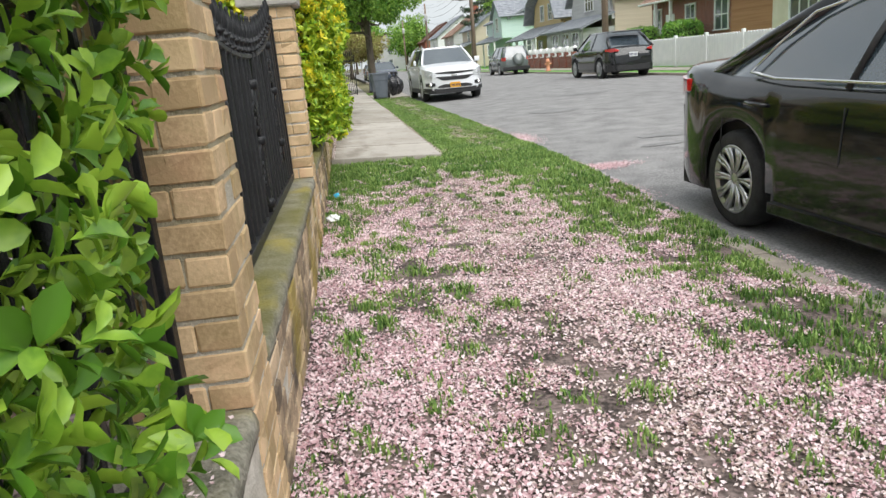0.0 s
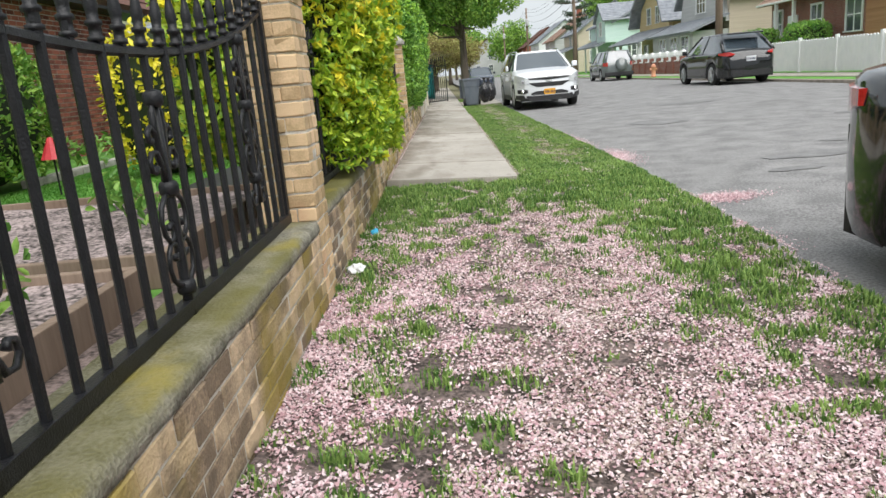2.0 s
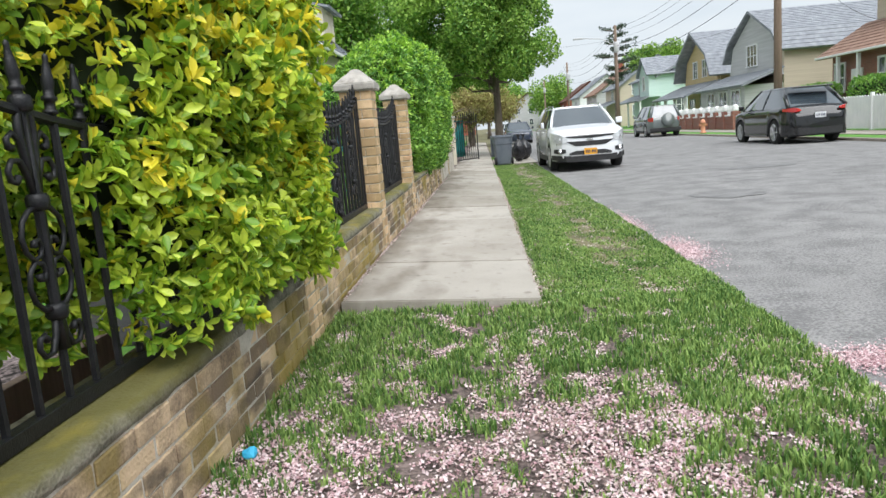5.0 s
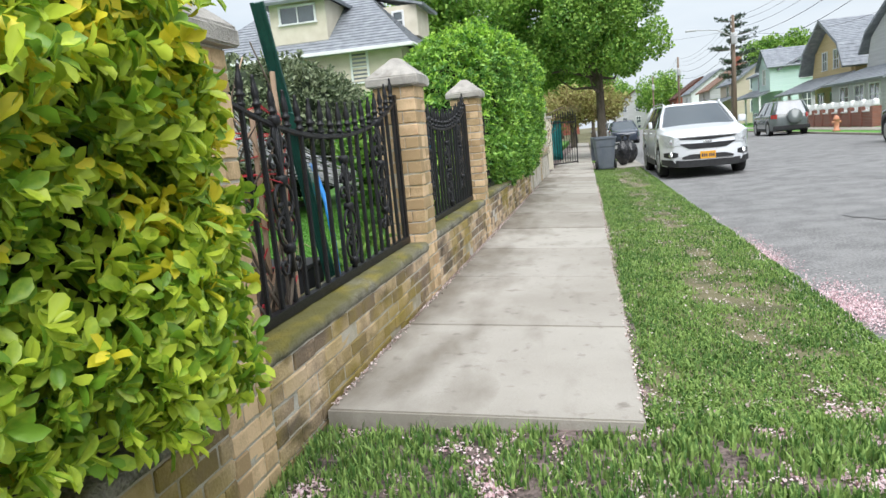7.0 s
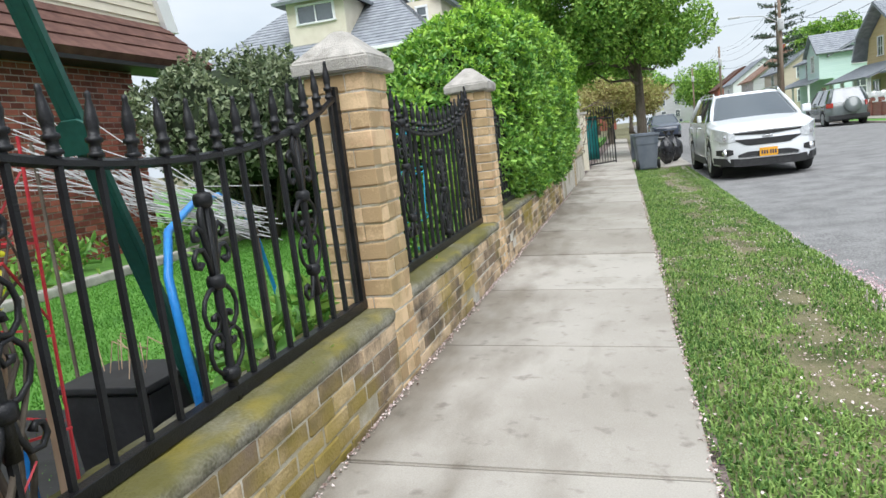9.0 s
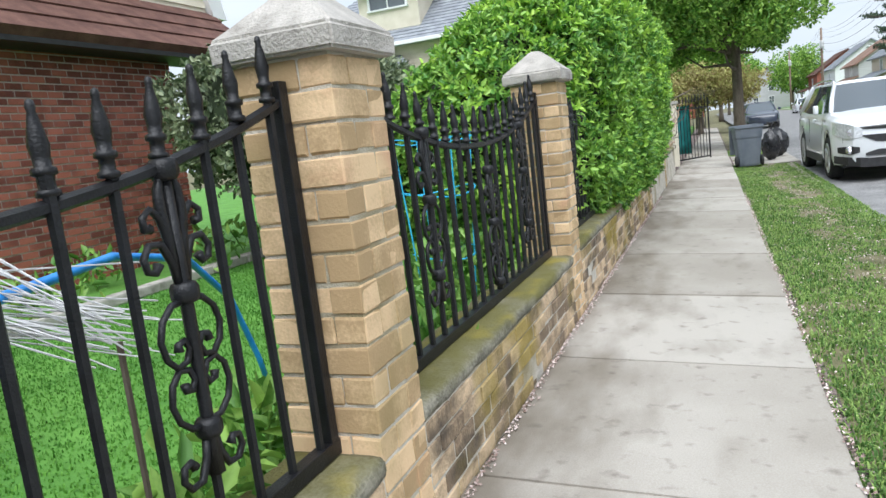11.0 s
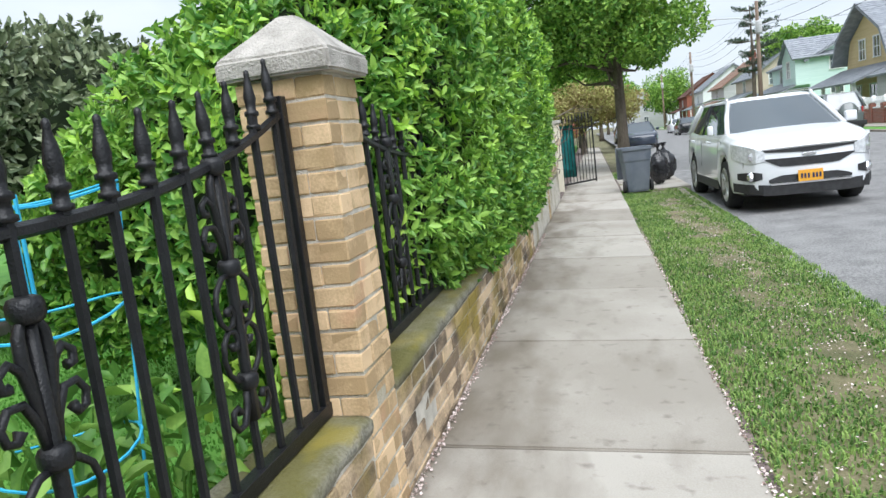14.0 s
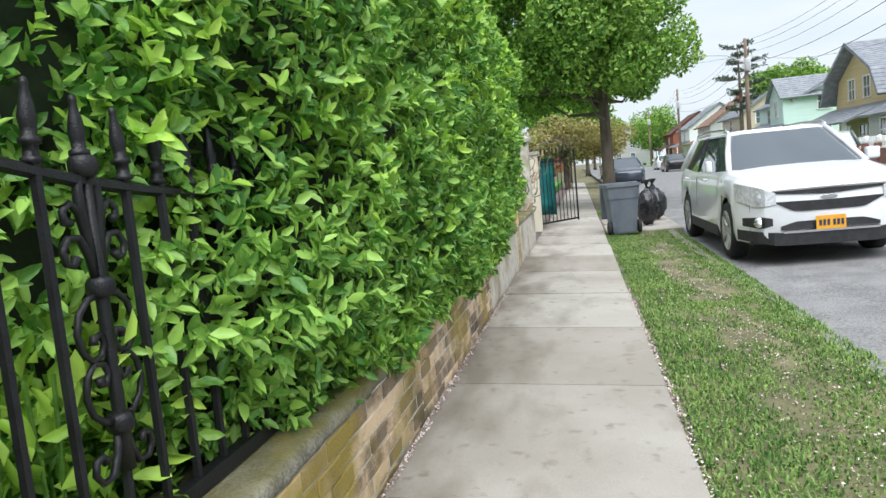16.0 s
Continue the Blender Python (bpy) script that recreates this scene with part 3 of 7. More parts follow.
def scroll_ornament(root, m, high):
    """Wrought ornament round a bar: rings with curls, leaf sprays above and below, collars. Built once, then on shared meshes."""
    if "orn" not in FENCE:
        FENCE["orn"] = {
            "stem": tube([(0, 0, 0.0), (0, 0, 0.12), (0, 0, 0.40), (0, 0, 0.66)], [0.020, 0.0145, 0.0145, 0.012], 6),
            "scroll": tube([(0, 0.010, 0.0), (0, 0.045, -0.004), (0, 0.076, -0.030), (0, 0.089, -0.068), (0, 0.080, -0.108), (0, 0.055, -0.132), (0, 0.027, -0.126), (0, 0.015, -0.102), (0, 0.026, -0.081), (0, 0.044, -0.086), (0, 0.046, -0.100)],
                           [0.0085, 0.008, 0.0075, 0.0075, 0.0075, 0.0075, 0.0075, 0.0075, 0.0075, 0.009, 0.011], 6),
            "spray": tube([(0, 0.010, 0.0), (0, 0.020, 0.055), (0, 0.044, 0.098), (0, 0.076, 0.100), (0, 0.094, 0.076), (0, 0.088, 0.050), (0, 0.068, 0.044), (0, 0.058, 0.060)], [0.010, 0.010, 0.009, 0.008, 0.008, 0.008, 0.008, 0.012], 6),
            "leaf": tube([(0, 0.012, 0.03), (0, 0.020, 0.10), (0, 0.034, 0.150), (0, 0.058, 0.170), (0, 0.080, 0.155), (0, 0.078, 0.132), (0, 0.062, 0.132)], [0.010, 0.011, 0.010, 0.008, 0.008, 0.009, 0.011], 6),
            "bud": tube([(0, 0.008, 0.0), (0, 0.016, 0.09), (0, 0.029, 0.165), (0, 0.027, 0.205), (0, 0.010, 0.245)], [0.009, 0.010, 0.012, 0.011, 0.006], 6),
            "collar": lathe([(0.013, -0.024), (0.025, -0.020), (0.030, -0.010), (0.030, 0.010), (0.025, 0.020), (0.013, 0.024)], 8),
        }
        for k, b in FENCE["orn"].items():
            me = bpy.data.meshes.new(k)
            for f in b.faces:
                f.smooth = True
            b.to_mesh(me)
            b.free()
            me.materials.append(M["iron"])
            FENCE["orn"][k] = me
    orn = FENCE["orn"]
    top = new("scroll_ornament", orn["stem"])
    top["label"] = "wrought iron scroll and leaf ornament"
    top.parent, top.matrix_basis = root, m
    def put(kind, z, s, flip):
        ob = new(kind, orn[kind])
        ob.parent, ob.matrix_basis = top, pose(0, 0, z) @ Matrix.Diagonal((1, s, flip, 1))
    for s in (-1, 1):
        put("scroll", 0.385, s, 1)
        put("scroll", 0.115, s, -1)
        put("spray", 0.41, s, 1)
        put("leaf", 0.41, s, 1)
        put("bud", 0.41, s, 1)
        if high:
            put("spray", 0.10, s, -1.0)
    for z in (0.40, 0.655, 0.105):
        put("collar", z, 1, 1)


FENCE = {}


def fence_panel(y0, y1, scrolls=(0.24, 0.53, 0.86)):
    length = y1 - y0
    zc = coping_z((y0 + y1) / 2)
    root = thing("iron_fence_panel", "black wrought iron fence panel with spear tips and scrolls", "fence", LINE @ pose(-0.145, y0, zc), "fence panels on the street wall")
    def rail(y):
        u = abs(2 * y / length - 1)
        return 0.765 + 0.225 * u ** 2.2
    part("bottom_rail", box(-0.02, 0.02, 0.0, length, 0.006, 0.05, 0.003), M["iron"], root)
    part("top_rail", tube([(0, length * i / 28, rail(length * i / 28)) for i in range(29)], 0.0145, 6), M["iron"], root, "sagging curved top rail")
    for y in (0.028, length - 0.028):
        part("post", box(-0.0185, 0.0185, y - 0.0185, y + 0.0185, 0.006, 1.03, 0.003), M["iron"], root)
    n = round((length - 0.16) / 0.13)
    first = FENCE.get("bar")
    spots = {round(n * s) for s in scrolls}
    for i in range(n + 1):
        y = 0.08 + (length - 0.16) * i / n
        top = rail(y) + 0.055
        m = pose(0, y, 0.05, rng.normal() * 0.25, rng.normal() * 0.25, 45) @ Matrix.Diagonal((1, 1, top - 0.05, 1))
        if "bar" not in FENCE:
            FENCE["bar"] = part("picket", tube([(0, 0, 0), (0, 0, 1)], 0.0122, 6), M["iron"], root)
            FENCE["bar"].matrix_basis = m
            FENCE["tip"] = part("finial", finial_mesh(), M["iron"], root, smooth=True)
            FENCE["tip"].matrix_basis = pose(0, y, top)
        else:
            share("picket", FENCE["bar"], root, m)
            share("finial", FENCE["tip"], root, pose(0, y, top, rng.normal() * 1.5, rng.normal() * 1.5, 0))
        if i in spots:
            scroll_ornament(root, pose(0.004, y, 0.055 + (0.13 if abs(2 * y / length - 1) > 0.4 else -0.07)), abs(2 * y / length - 1) > 0.4)
    return root


def low_wall(y0, y1, detail):
    zc = coping_z((y0 + y1) / 2)
    root = thing("low_brick_wall", "low tan brick wall with a mossy concrete coping", "wall", LINE @ pose(0, y0, 0), "stretches of the street wall")
    length = y1 - y0
    part("mortar_bed", box(-0.27, -0.0045, 0.001, length - 0.001, -0.15, zc - 0.055), M["mortar"], root, "stained mortar")
    cop = bmesh.new()
    prof = [(-0.285, zc - 0.058), (0.002, zc - 0.058), (0.005, zc - 0.040), (0.003, zc - 0.018), (-0.007, zc - 0.005), (-0.028, zc), (-0.15, zc + 0.002), (-0.285, zc)]
    n = max(int(length / 0.025), 2)
    rows = []
    for i in range(n + 1):
        y = 0.003 + (length - 0.006) * i / n
        rows.append([cop.verts.new((x + 0.006 * noise.noise(Vector((y * 7, j * 3.0, y0))) + 0.004 * noise.noise(Vector((y * 23, j * 3.0, y0))), y, z + 0.006 * noise.noise(Vector((y * 9, j * 2.0, y0 + 7))) + 0.003 * noise.noise(Vector((y * 25, j * 2.0, y0 + 7))))) for j, (x, z) in enumerate(prof)])
    for r, s in zip(rows, rows[1:]):
        for j in range(len(prof)):
            k = (j + 1) % len(prof)
            cop.faces.new((r[j], r[k], s[k], s[j]))
    cop.faces.new(rows[0][::-1])
    cop.faces.new(rows[-1])
    bmesh.ops.recalc_face_normals(cop, faces=cop.faces[:])
    part("coping", cop, M["coping"], root, "mossy rounded concrete coping", True)
    if detail:
        c = 0
        z = zc - 0.064 - COURSE / 2
        while z > 0.0:
            y = -0.1 + (0.102 if c % 2 else 0.0)
            while y < length + 0.1:
                a, b = max(y - 0.101, 0.004), min(y + 0.101, length - 0.004)
                if b - a > 0.03:
                    lay(WALLBRICKS[int(rng.integers(5))], root, pose(-0.045 + rng.normal() * 0.0025, (a + b) / 2, z) @ Matrix.Diagonal((1, (b - a) / 0.194, (COURSE - 0.010) / 0.057, 1)))
                y += BRICK
            z -= COURSE
            c += 1
    return root


GAPS = [(p[1], q[0]) for p, q in zip(PILLARS, PILLARS[1:])]
GAPS[5:6] = [(13.43, 16.2), (16.2, 18.9), (18.9, 21.6)]
for i, (a, b) in enumerate(GAPS):
    low_wall(a, b, 1 <= i <= 6)
    if i != 8:
        fence_panel(a, b)

# ---- sidewalk and kerb ----
root = thing("sidewalk", "pale concrete sidewalk of square slabs with score joints", "sidewalk", None, kind="structure")
JOINTS = [WALK_END, 9.62, 11.04, 12.40, 13.82, 15.33, 16.79] + [16.79 + 1.44 * i for i in range(1, 32)]
for k, (y, y1) in enumerate(zip(JOINTS, JOINTS[1:])):
    x0, x1 = face_x(y) + 0.012, 1.11 + 0.006 * math.sin(k * 2.1)
    b = bmesh.new()
    g = 0.005
    top = [b.verts.new((x, yy, walk_z(x) + 0.003 * math.sin(k * 1.7))) for x, yy in ((x0, y + g), (x1, y + g), (x1, y1 - g), (x0, y1 - g))]
    low = [b.verts.new((v.co.x, v.co.y, v.co.z - 0.13)) for v in top]
    b.faces.new(top)
    b.faces.new(low[::-1])
    for i in range(4):
        b.faces.new((low[i], low[(i + 1) % 4], top[(i + 1) % 4], top[i]))
    bmesh.ops.bevel(b, geom=[e for e in b.edges if all(v in top for v in e.verts)], offset=0.008, segments=2, affect="EDGES")
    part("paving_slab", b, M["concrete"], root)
sheet("walk_bed", [-0.3, 0.4, 1.16], [8.35, 40, 64], lambda x, y: walk_z(x) - 0.03, M["dirt"], "dark soil in the sidewalk joints", "soil")

root = thing("kerb", "low worn stone kerb along the verge", "kerb", None, kind="structure")
for i in range(38):
    y = -9.0 + i * 1.8
    if 25.9 < y < 28.2:
        continue
    zr = road_z(y)
    part("kerb_stone", box(KERB - 0.12 + 0.01 * math.sin(i * 3.7), KERB + 0.01 * math.sin(i * 3.7), y, y + 1.79, zr - 0.2, max(zr + 0.06, lawn_z(KERB - 0.1, y) - 0.02), 0.015), M["kerb"], root)

# ---- hedges ----
def hedge(name, lo, hi, n, size, mats, tip_share, label, ratio=0.45, p=5.0, lump=0.09, seed=1, depth=0.16, shift=None, back=0.35, fine=False, sink=None, per=6):
    """A rounded block of leaves round a solid filler in painted shade. shift: how far the street side stands out along
    y and z. back: share of the depth that keeps leaves.
    """
    rg = np.random.default_rng(seed)
    root = thing(name, label, "hedge")
    pos, nor = roundbox_points(rg, n // per, lo, hi, p=p, lump=lump, depth=depth)
    keep = pos[:, 0] > lo[0] + back * (hi[0] - lo[0])
    pos, nor = pos[keep], nor[keep]
    if shift:
        pos[:, 0] += np.array([shift(q[1], q[2]) for q in pos])
    if sink:
        pos[:, 2] = lo[2] + (pos[:, 2] - lo[2]) * np.array([sink(q[0], q[1]) for q in pos])
    high = (pos[:, 2] - lo[2]) / (hi[2] - lo[2])
    patch = np.array([noise.noise(Vector(q * 1.8 + 7)) for q in pos])
    tips = rg.uniform(0, 1, len(pos)) < tip_share * (0.06 + 2.2 * np.clip(high, 0, 1) ** 2) * (1 + 1.8 * patch)
    foot, ax = shoots(pos, nor, per, rg, size * 0.75)
    leaves("foliage", foot, ax, size, mats, root, rg, ratio, np.repeat(tips, per), droop=0.18, fine=fine, axes=ax)
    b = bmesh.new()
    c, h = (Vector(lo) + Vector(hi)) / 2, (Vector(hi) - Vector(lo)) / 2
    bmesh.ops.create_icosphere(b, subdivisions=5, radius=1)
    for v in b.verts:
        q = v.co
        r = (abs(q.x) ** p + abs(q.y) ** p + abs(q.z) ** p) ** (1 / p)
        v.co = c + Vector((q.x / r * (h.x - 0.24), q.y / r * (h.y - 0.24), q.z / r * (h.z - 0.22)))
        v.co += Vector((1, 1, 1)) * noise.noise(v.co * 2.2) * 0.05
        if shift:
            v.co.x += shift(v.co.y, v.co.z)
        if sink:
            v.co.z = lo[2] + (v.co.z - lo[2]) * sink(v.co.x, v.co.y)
    part("inner_shade", b, M["core"], root, "solid dark filler with the shade between leaves painted in", True)
    return root


hedge("golden_hedge", (-1.0, 5.4, 0.56), (-0.02, 7.48, 2.24), 66000, 0.058, [M["yleaf"], M["ytip"]], 0.27, "golden-leaved hedge growing through the iron fence", 0.47, seed=2, fine=True, depth=0.22, lump=0.17,
      shift=lambda y, z: -0.45 * (1 - step(5.75, 6.2, y)) + 0.05 * step(6.3, 7.2, y))
hedge("green_hedge", (-2.1, 13.75, 0.42), (-0.02, 21.9, 2.85), 165000, 0.063, [M["gleaf"], M["gtip"]], 0.20, "tall dense green privet hedge hanging over the low wall", 0.42, seed=3, lump=0.17, p=4.5, back=0.15, depth=0.24, per=5,
      shift=lambda y, z: -0.28 * (1 - step(14.0, 15.0, y)) - 0.10 * (1 - step(0.45, 0.8, z)) + 0.06 * step(15, 16, y) + 0.14 * step(15.5, 20, y) * step(0.9, 2.2, z),
      sink=lambda x, y: (1 - 0.42 * (1 - step(-2.3, -0.7, x))) * (1 - 0.16 * (1 - step(13.4, 16.0, y))))
hedge("broadleaf_bush", (-1.1, 0.15, 0.52), (-0.21, 1.36, 2.05), 20000, 0.044, [M["bleaf"], M["bleaf"]], 0.2, "bright green broad-leaved bush pushing through the fence", 0.52, seed=4, lump=0.16, p=2.6, depth=0.3, fine=True)

# ---- cars ----
def lerp_table(table, v):
    for (a, p), (b, q) in zip(table, table[1:]):
        if v <= b:
            f = 0 if b == a else max(0, (v - a) / (b - a))
            return p + (q - p) * f
    return table[-1][1]


def wheel(root, x, y, r, side, spokes, style):
    w = thing("wheel", "", "")
    for key in list(w.keys()):
        del w[key]
    w.parent = root
    w.matrix_basis = pose(x, y, r, 0, 0, 0 if side > 0 else 180)
    part("tyre", lathe([(r * 0.66, -0.10), (r * 0.70, 0.0), (r * 0.72, 0.0), (r * 0.90, 0.008), (r * 0.97, -0.02), (r, -0.05), (r, -0.16), (r * 0.96, -0.20), (r * 0.7, -0.21)], 36, axis="x"), M["tyre"], w, smooth=True)
    # A closed black dish fills the rim behind the spokes.
    b = lathe([(0.02, -0.09), (r * 0.58, -0.085), (r * 0.62, -0.02), (r * 0.69, -0.005), (r * 0.70, -0.03)], 36, axis="x")
    part("brake_disc", b, M["trim"], w, "black dish behind the spokes")
    b = lathe([(r * 0.62, -0.02), (r * 0.66, 0.002), (r * 0.705, 0.0), (r * 0.70, -0.02)], 36, axis="x")
    lathe([(r * 0.02, -0.015), (r * 0.10, -0.012), (r * 0.16, -0.025), (r * 0.17, -0.05)], 16, b, "x")
    for i in range(spokes):
        a = 2 * math.pi * i / spokes
        for off in ((-0.07, 0.07) if style else (0.0,)):
            c0, c1 = a + off * 2.2, a + off
            p0, p1 = (0.12 * r, c0), (0.66 * r, c1 + off * 0.4)
            q = [Vector((-0.035 + 0.012, p0[0] * math.cos(p0[1]), p0[0] * math.sin(p0[1]))), Vector((-0.022, 0.4 * r * math.cos(a + off * 1.2), 0.4 * r * math.sin(a + off * 1.2))), Vector((-0.006, p1[0] * math.cos(p1[1]), p1[0] * math.sin(p1[1])))]
            tube(q, [0.045 * r, 0.042 * r, 0.055 * r] if style else [0.07 * r, 0.06 * r, 0.09 * r], 5, b)
    part("rim", b, M["rim"], w, "silver alloy rim", True)
    return w


def car(name, label, m, paint, L, W, top, belt, glass, roof, axles, r, sill=0.22, spokes=10, style=0, cladding=False):
    """Front at y = 0, nose towards -y. top: heights of bonnet and boot along y; glass: base and top of the windscreen and of the rear screen."""
    root = thing(name, label, "car", m)
    ys = sorted({round(v, 3) for v in [0, 0.03, 0.08, 0.16, 0.3] + [L - v for v in (0, 0.03, 0.08, 0.16, 0.3)] + [0.3 + (L - 0.6) * i / 26 for i in range(27)] + [a + (r + 0.065) * math.cos(math.pi * k / 12) for a in axles for k in range(13)]})
    arch = r + 0.062
    b = bmesh.new()
    rings = []
    for y in ys:
        d = min(y, L - y)
        w = W / 2 * (1 - 0.26 * max(0, 1 - d / 0.6) ** 2)
        zt = lerp_table(top, y)
        low = sill + (0.03 if d < 0.1 else 0)
        for a in axles:
            if abs(y - a) < arch:
                low = max(low, r + math.sqrt(arch ** 2 - (y - a) ** 2) - 0.0)
        low = min(low, zt - 0.14)
        zs = zt - 0.06 - 0.03 * (1 if glass[0] < y < glass[3] else 0)
        zm = low + (zs - low) * 0.5
        half = [(w - 0.035, low), (w - 0.005, low + (zs - low) * 0.15), (w, zm), (w - 0.012, zs - (zs - zm) * 0.35), (w - 0.028, zs), (w - 0.075, zt - 0.018), (w - 0.16, zt), (w * 0.45, zt + 0.018), (0, zt + 0.022)]
        ring = [b.verts.new((x, y, z)) for x, z in half] + [b.verts.new((-x, y, z)) for x, z in half[-2::-1]]
        rings.append(ring)
    for p, q in zip(rings, rings[1:]):
        for i in range(len(p) - 1):
            b.faces.new((p[i], p[i + 1], q[i + 1], q[i]))
    b.faces.new(rings[0][::-1])
    b.faces.new(rings[-1])
    bmesh.ops.recalc_face_normals(b, faces=b.faces[:])
    body = part("body", b, paint, root, "", True)
    part("underbody", box(-W / 2 + 0.12, W / 2 - 0.12, 0.18, L - 0.18, sill - 0.03, belt - 0.2), M["trim"], root, "dark underside and wheel wells")
    # cabin
    yA, yB, yC, yD = glass
    wb, wt = W / 2 - 0.07, W / 2 - 0.29
    zb = belt - 0.03
    def ring_at(f, inset=0.0):
        y0, y1 = yA + (yB - yA) * f, yD + (yC - yD) * f
        w = wb + (wt - wb) * f - inset
        z = zb + (roof - zb) * f
        pts = []
        for sx in (1, -1):
            side = [(w * 0.80, y0 + 0.0), (w * 0.95, y0 + 0.07), (w, y0 + 0.24)] + [(w + 0.012 * math.sin(math.pi * k / 6), y0 + 0.24 + (y1 - y0 - 0.42) * k / 6) for k in range(1, 6)] + [(w, y1 - 0.18), (w * 0.94, y1 - 0.05), (w * 0.78, y1)]
            pts += [(sx * x, y, z) for x, y in (side if sx > 0 else side[::-1])]
        return pts
    b = bmesh.new()
    fs = [0.0, 0.3, 0.6, 0.85, 0.93]
    rr = [[b.verts.new(p) for p in ring_at(f)] for f in fs]
    for p, q in zip(rr, rr[1:]):
        for i in range(len(p)):
            j = (i + 1) % len(p)
            b.faces.new((p[i], p[j], q[j], q[i]))
    bmesh.ops.recalc_face_normals(b, faces=b.faces[:])
    part("window_band", b, M["carglass"], root, "opaque windows with the dark cabin put into their colour", True)
    b = bmesh.new()
    rr = []
    for f, inset, dz in ((0.915, -0.004, 0), (0.96, 0.0, 0), (1.0, 0.03, 0.0), (1.0, 0.13, 0.012)):
        rr.append([b.verts.new((x, y, z + dz)) for x, y, z in ring_at(f, inset)])
    for p, q in zip(rr, rr[1:]):
        for i in range(len(p)):
            j = (i + 1) % len(p)
            b.faces.new((p[i], p[j], q[j], q[i]))
    b.faces.new(rr[-1])
    bmesh.ops.recalc_face_normals(b, faces=b.faces[:])
    part("roof_panel", b, paint, root, "", True)
    lo, hi = ring_at(0.0, -0.004), ring_at(0.95, -0.004)
    n = len(lo) // 2
    for s in (0, 1):
        for idx, rad in ((1, 0.038), (n - 2, 0.06), (5, 0.022)):
            i = idx if s == 0 else len(lo) - 1 - idx
            mid = [Vector(a).lerp(Vector(c), 0.5) + Vector(((0.012 if s == 0 else -0.012), 0, 0.01)) for a, c in ((lo[i], hi[i]),)][0]
            part("window_pillar", tube([lo[i], mid, hi[i]], rad, 8, flat=0.5 if idx == 5 else 1.0), M["trim"] if idx == 5 else paint, root, "", True)
    # wheels
    for a in axles:
        for s in (1, -1):
            wheel(root, s * (W / 2 - 0.015), a, r, s, spokes, style)
    # door seams and handles
    for s in (1, -1):
        for y in (yA + 0.25, (yA + yD) / 2 - 0.05):
            part("door_handle", tube([(s * (W / 2 - 0.01), y + 0.72, belt - 0.14), (s * (W / 2 + 0.025), y + 0.76, belt - 0.135), (s * (W / 2 + 0.025), y + 0.90, belt - 0.13), (s * (W / 2 - 0.01), y + 0.94, belt - 0.13)], 0.014, 6), paint, root, "", True)
        for y in (yA + 0.12, (yA + yD) / 2 + 0.02, yD - 0.42):
            part("door_seam", tube([(s * (W / 2 - 0.03), y, sill + 0.14), (s * (W / 2 + 0.0005), y - 0.02, 0.58), (s * (W / 2 - 0.013), y - 0.03, belt - 0.12)], 0.004, 4), M["trim"], root)
        mir = bmesh.new()
        box(s * (W / 2 + 0.02) - 0.02, s * (W / 2 + 0.14) + (0.02 if s > 0 else 0.02), yA + 0.32, yA + 0.42, belt - 0.02, belt + 0.13, 0.025, mir)
        part("wing_mirror", mir, paint, root, "", True)
        part("sill_strip", box(s * (W / 2 - 0.02) - 0.02, s * (W / 2 - 0.02) + 0.02, axles[0] + arch + 0.03, axles[1] - arch - 0.03, sill - 0.02, sill + (0.12 if cladding else 0.05), 0.008), M["trim"] if cladding else paint, root)
    return root


def plate_at(root, y, z, material, facing, label):
    p = part("licence_plate", box(-0.155, 0.155, y - 0.006, y + 0.006, z - 0.077, z + 0.077, 0.003), material, root, label)
    for i in range(6):
        x = -0.105 + i * 0.042 + (0.012 if i > 2 else -0.006)
        part("plate_mark", box(x - 0.013, x + 0.013, y + facing * 0.009 - 0.002, y + facing * 0.009 + 0.002, z - 0.035, z + 0.03), M["ink"], p)


def nose(x, W):
    """How far back the front of a car lies at x across it."""
    return 0.6 * (1 - min(1.0, math.sqrt(max(0.0, 1 - 2 * abs(x) / W) / 0.26)))


def patch(name, root, material, xs, low, high, off, W, label="", thick=0.05, length=0.0):
    """A curved panel that follows the nose of a car."""
    b = bmesh.new()
    n = 12
    rows = []
    for i in range(n + 1):
        x = xs[0] + (xs[1] - xs[0]) * i / n
        f = i / n
        y = nose(x, W) - off
        back = -1 if length else 1
        z0, z1 = lerp_table(low, f), lerp_table(high, f)
        rows.append([b.verts.new(v) for v in ((x, length + back * y, z0), (x, length + back * y, z1), (x * 0.97, length + back * (y + thick), z1 + 0.004), (x * 0.97, length + back * (y + thick), z0 - 0.004))])
    for p, q in zip(rows, rows[1:]):
        for k in range(4):
            b.faces.new((p[k], q[k], q[(k + 1) % 4], p[(k + 1) % 4]))
    b.faces.new(rows[0])
    b.faces.new(rows[-1][::-1])
    bmesh.ops.recalc_face_normals(b, faces=b.faces[:])
    return part(name, b, material, root, label, False)


# white SUV that faces the walker
suv = car("white_suv", "white sport utility car parked at the kerb facing the walker", pose(3.445, 21.42, road_z(22.5) + 0.012, 0, 0, 1.0), M["paint_white"], 4.77, 1.84,
          [(0, 0.84), (0.05, 0.91), (0.3, 1.0), (0.9, 1.085), (1.15, 1.12), (4.55, 1.14), (4.7, 1.02), (4.77, 0.85)], 1.12, (1.0, 1.86, 4.2, 4.66), 1.61, (0.95, 3.807), 0.36, 0.27, 5, 1, True)

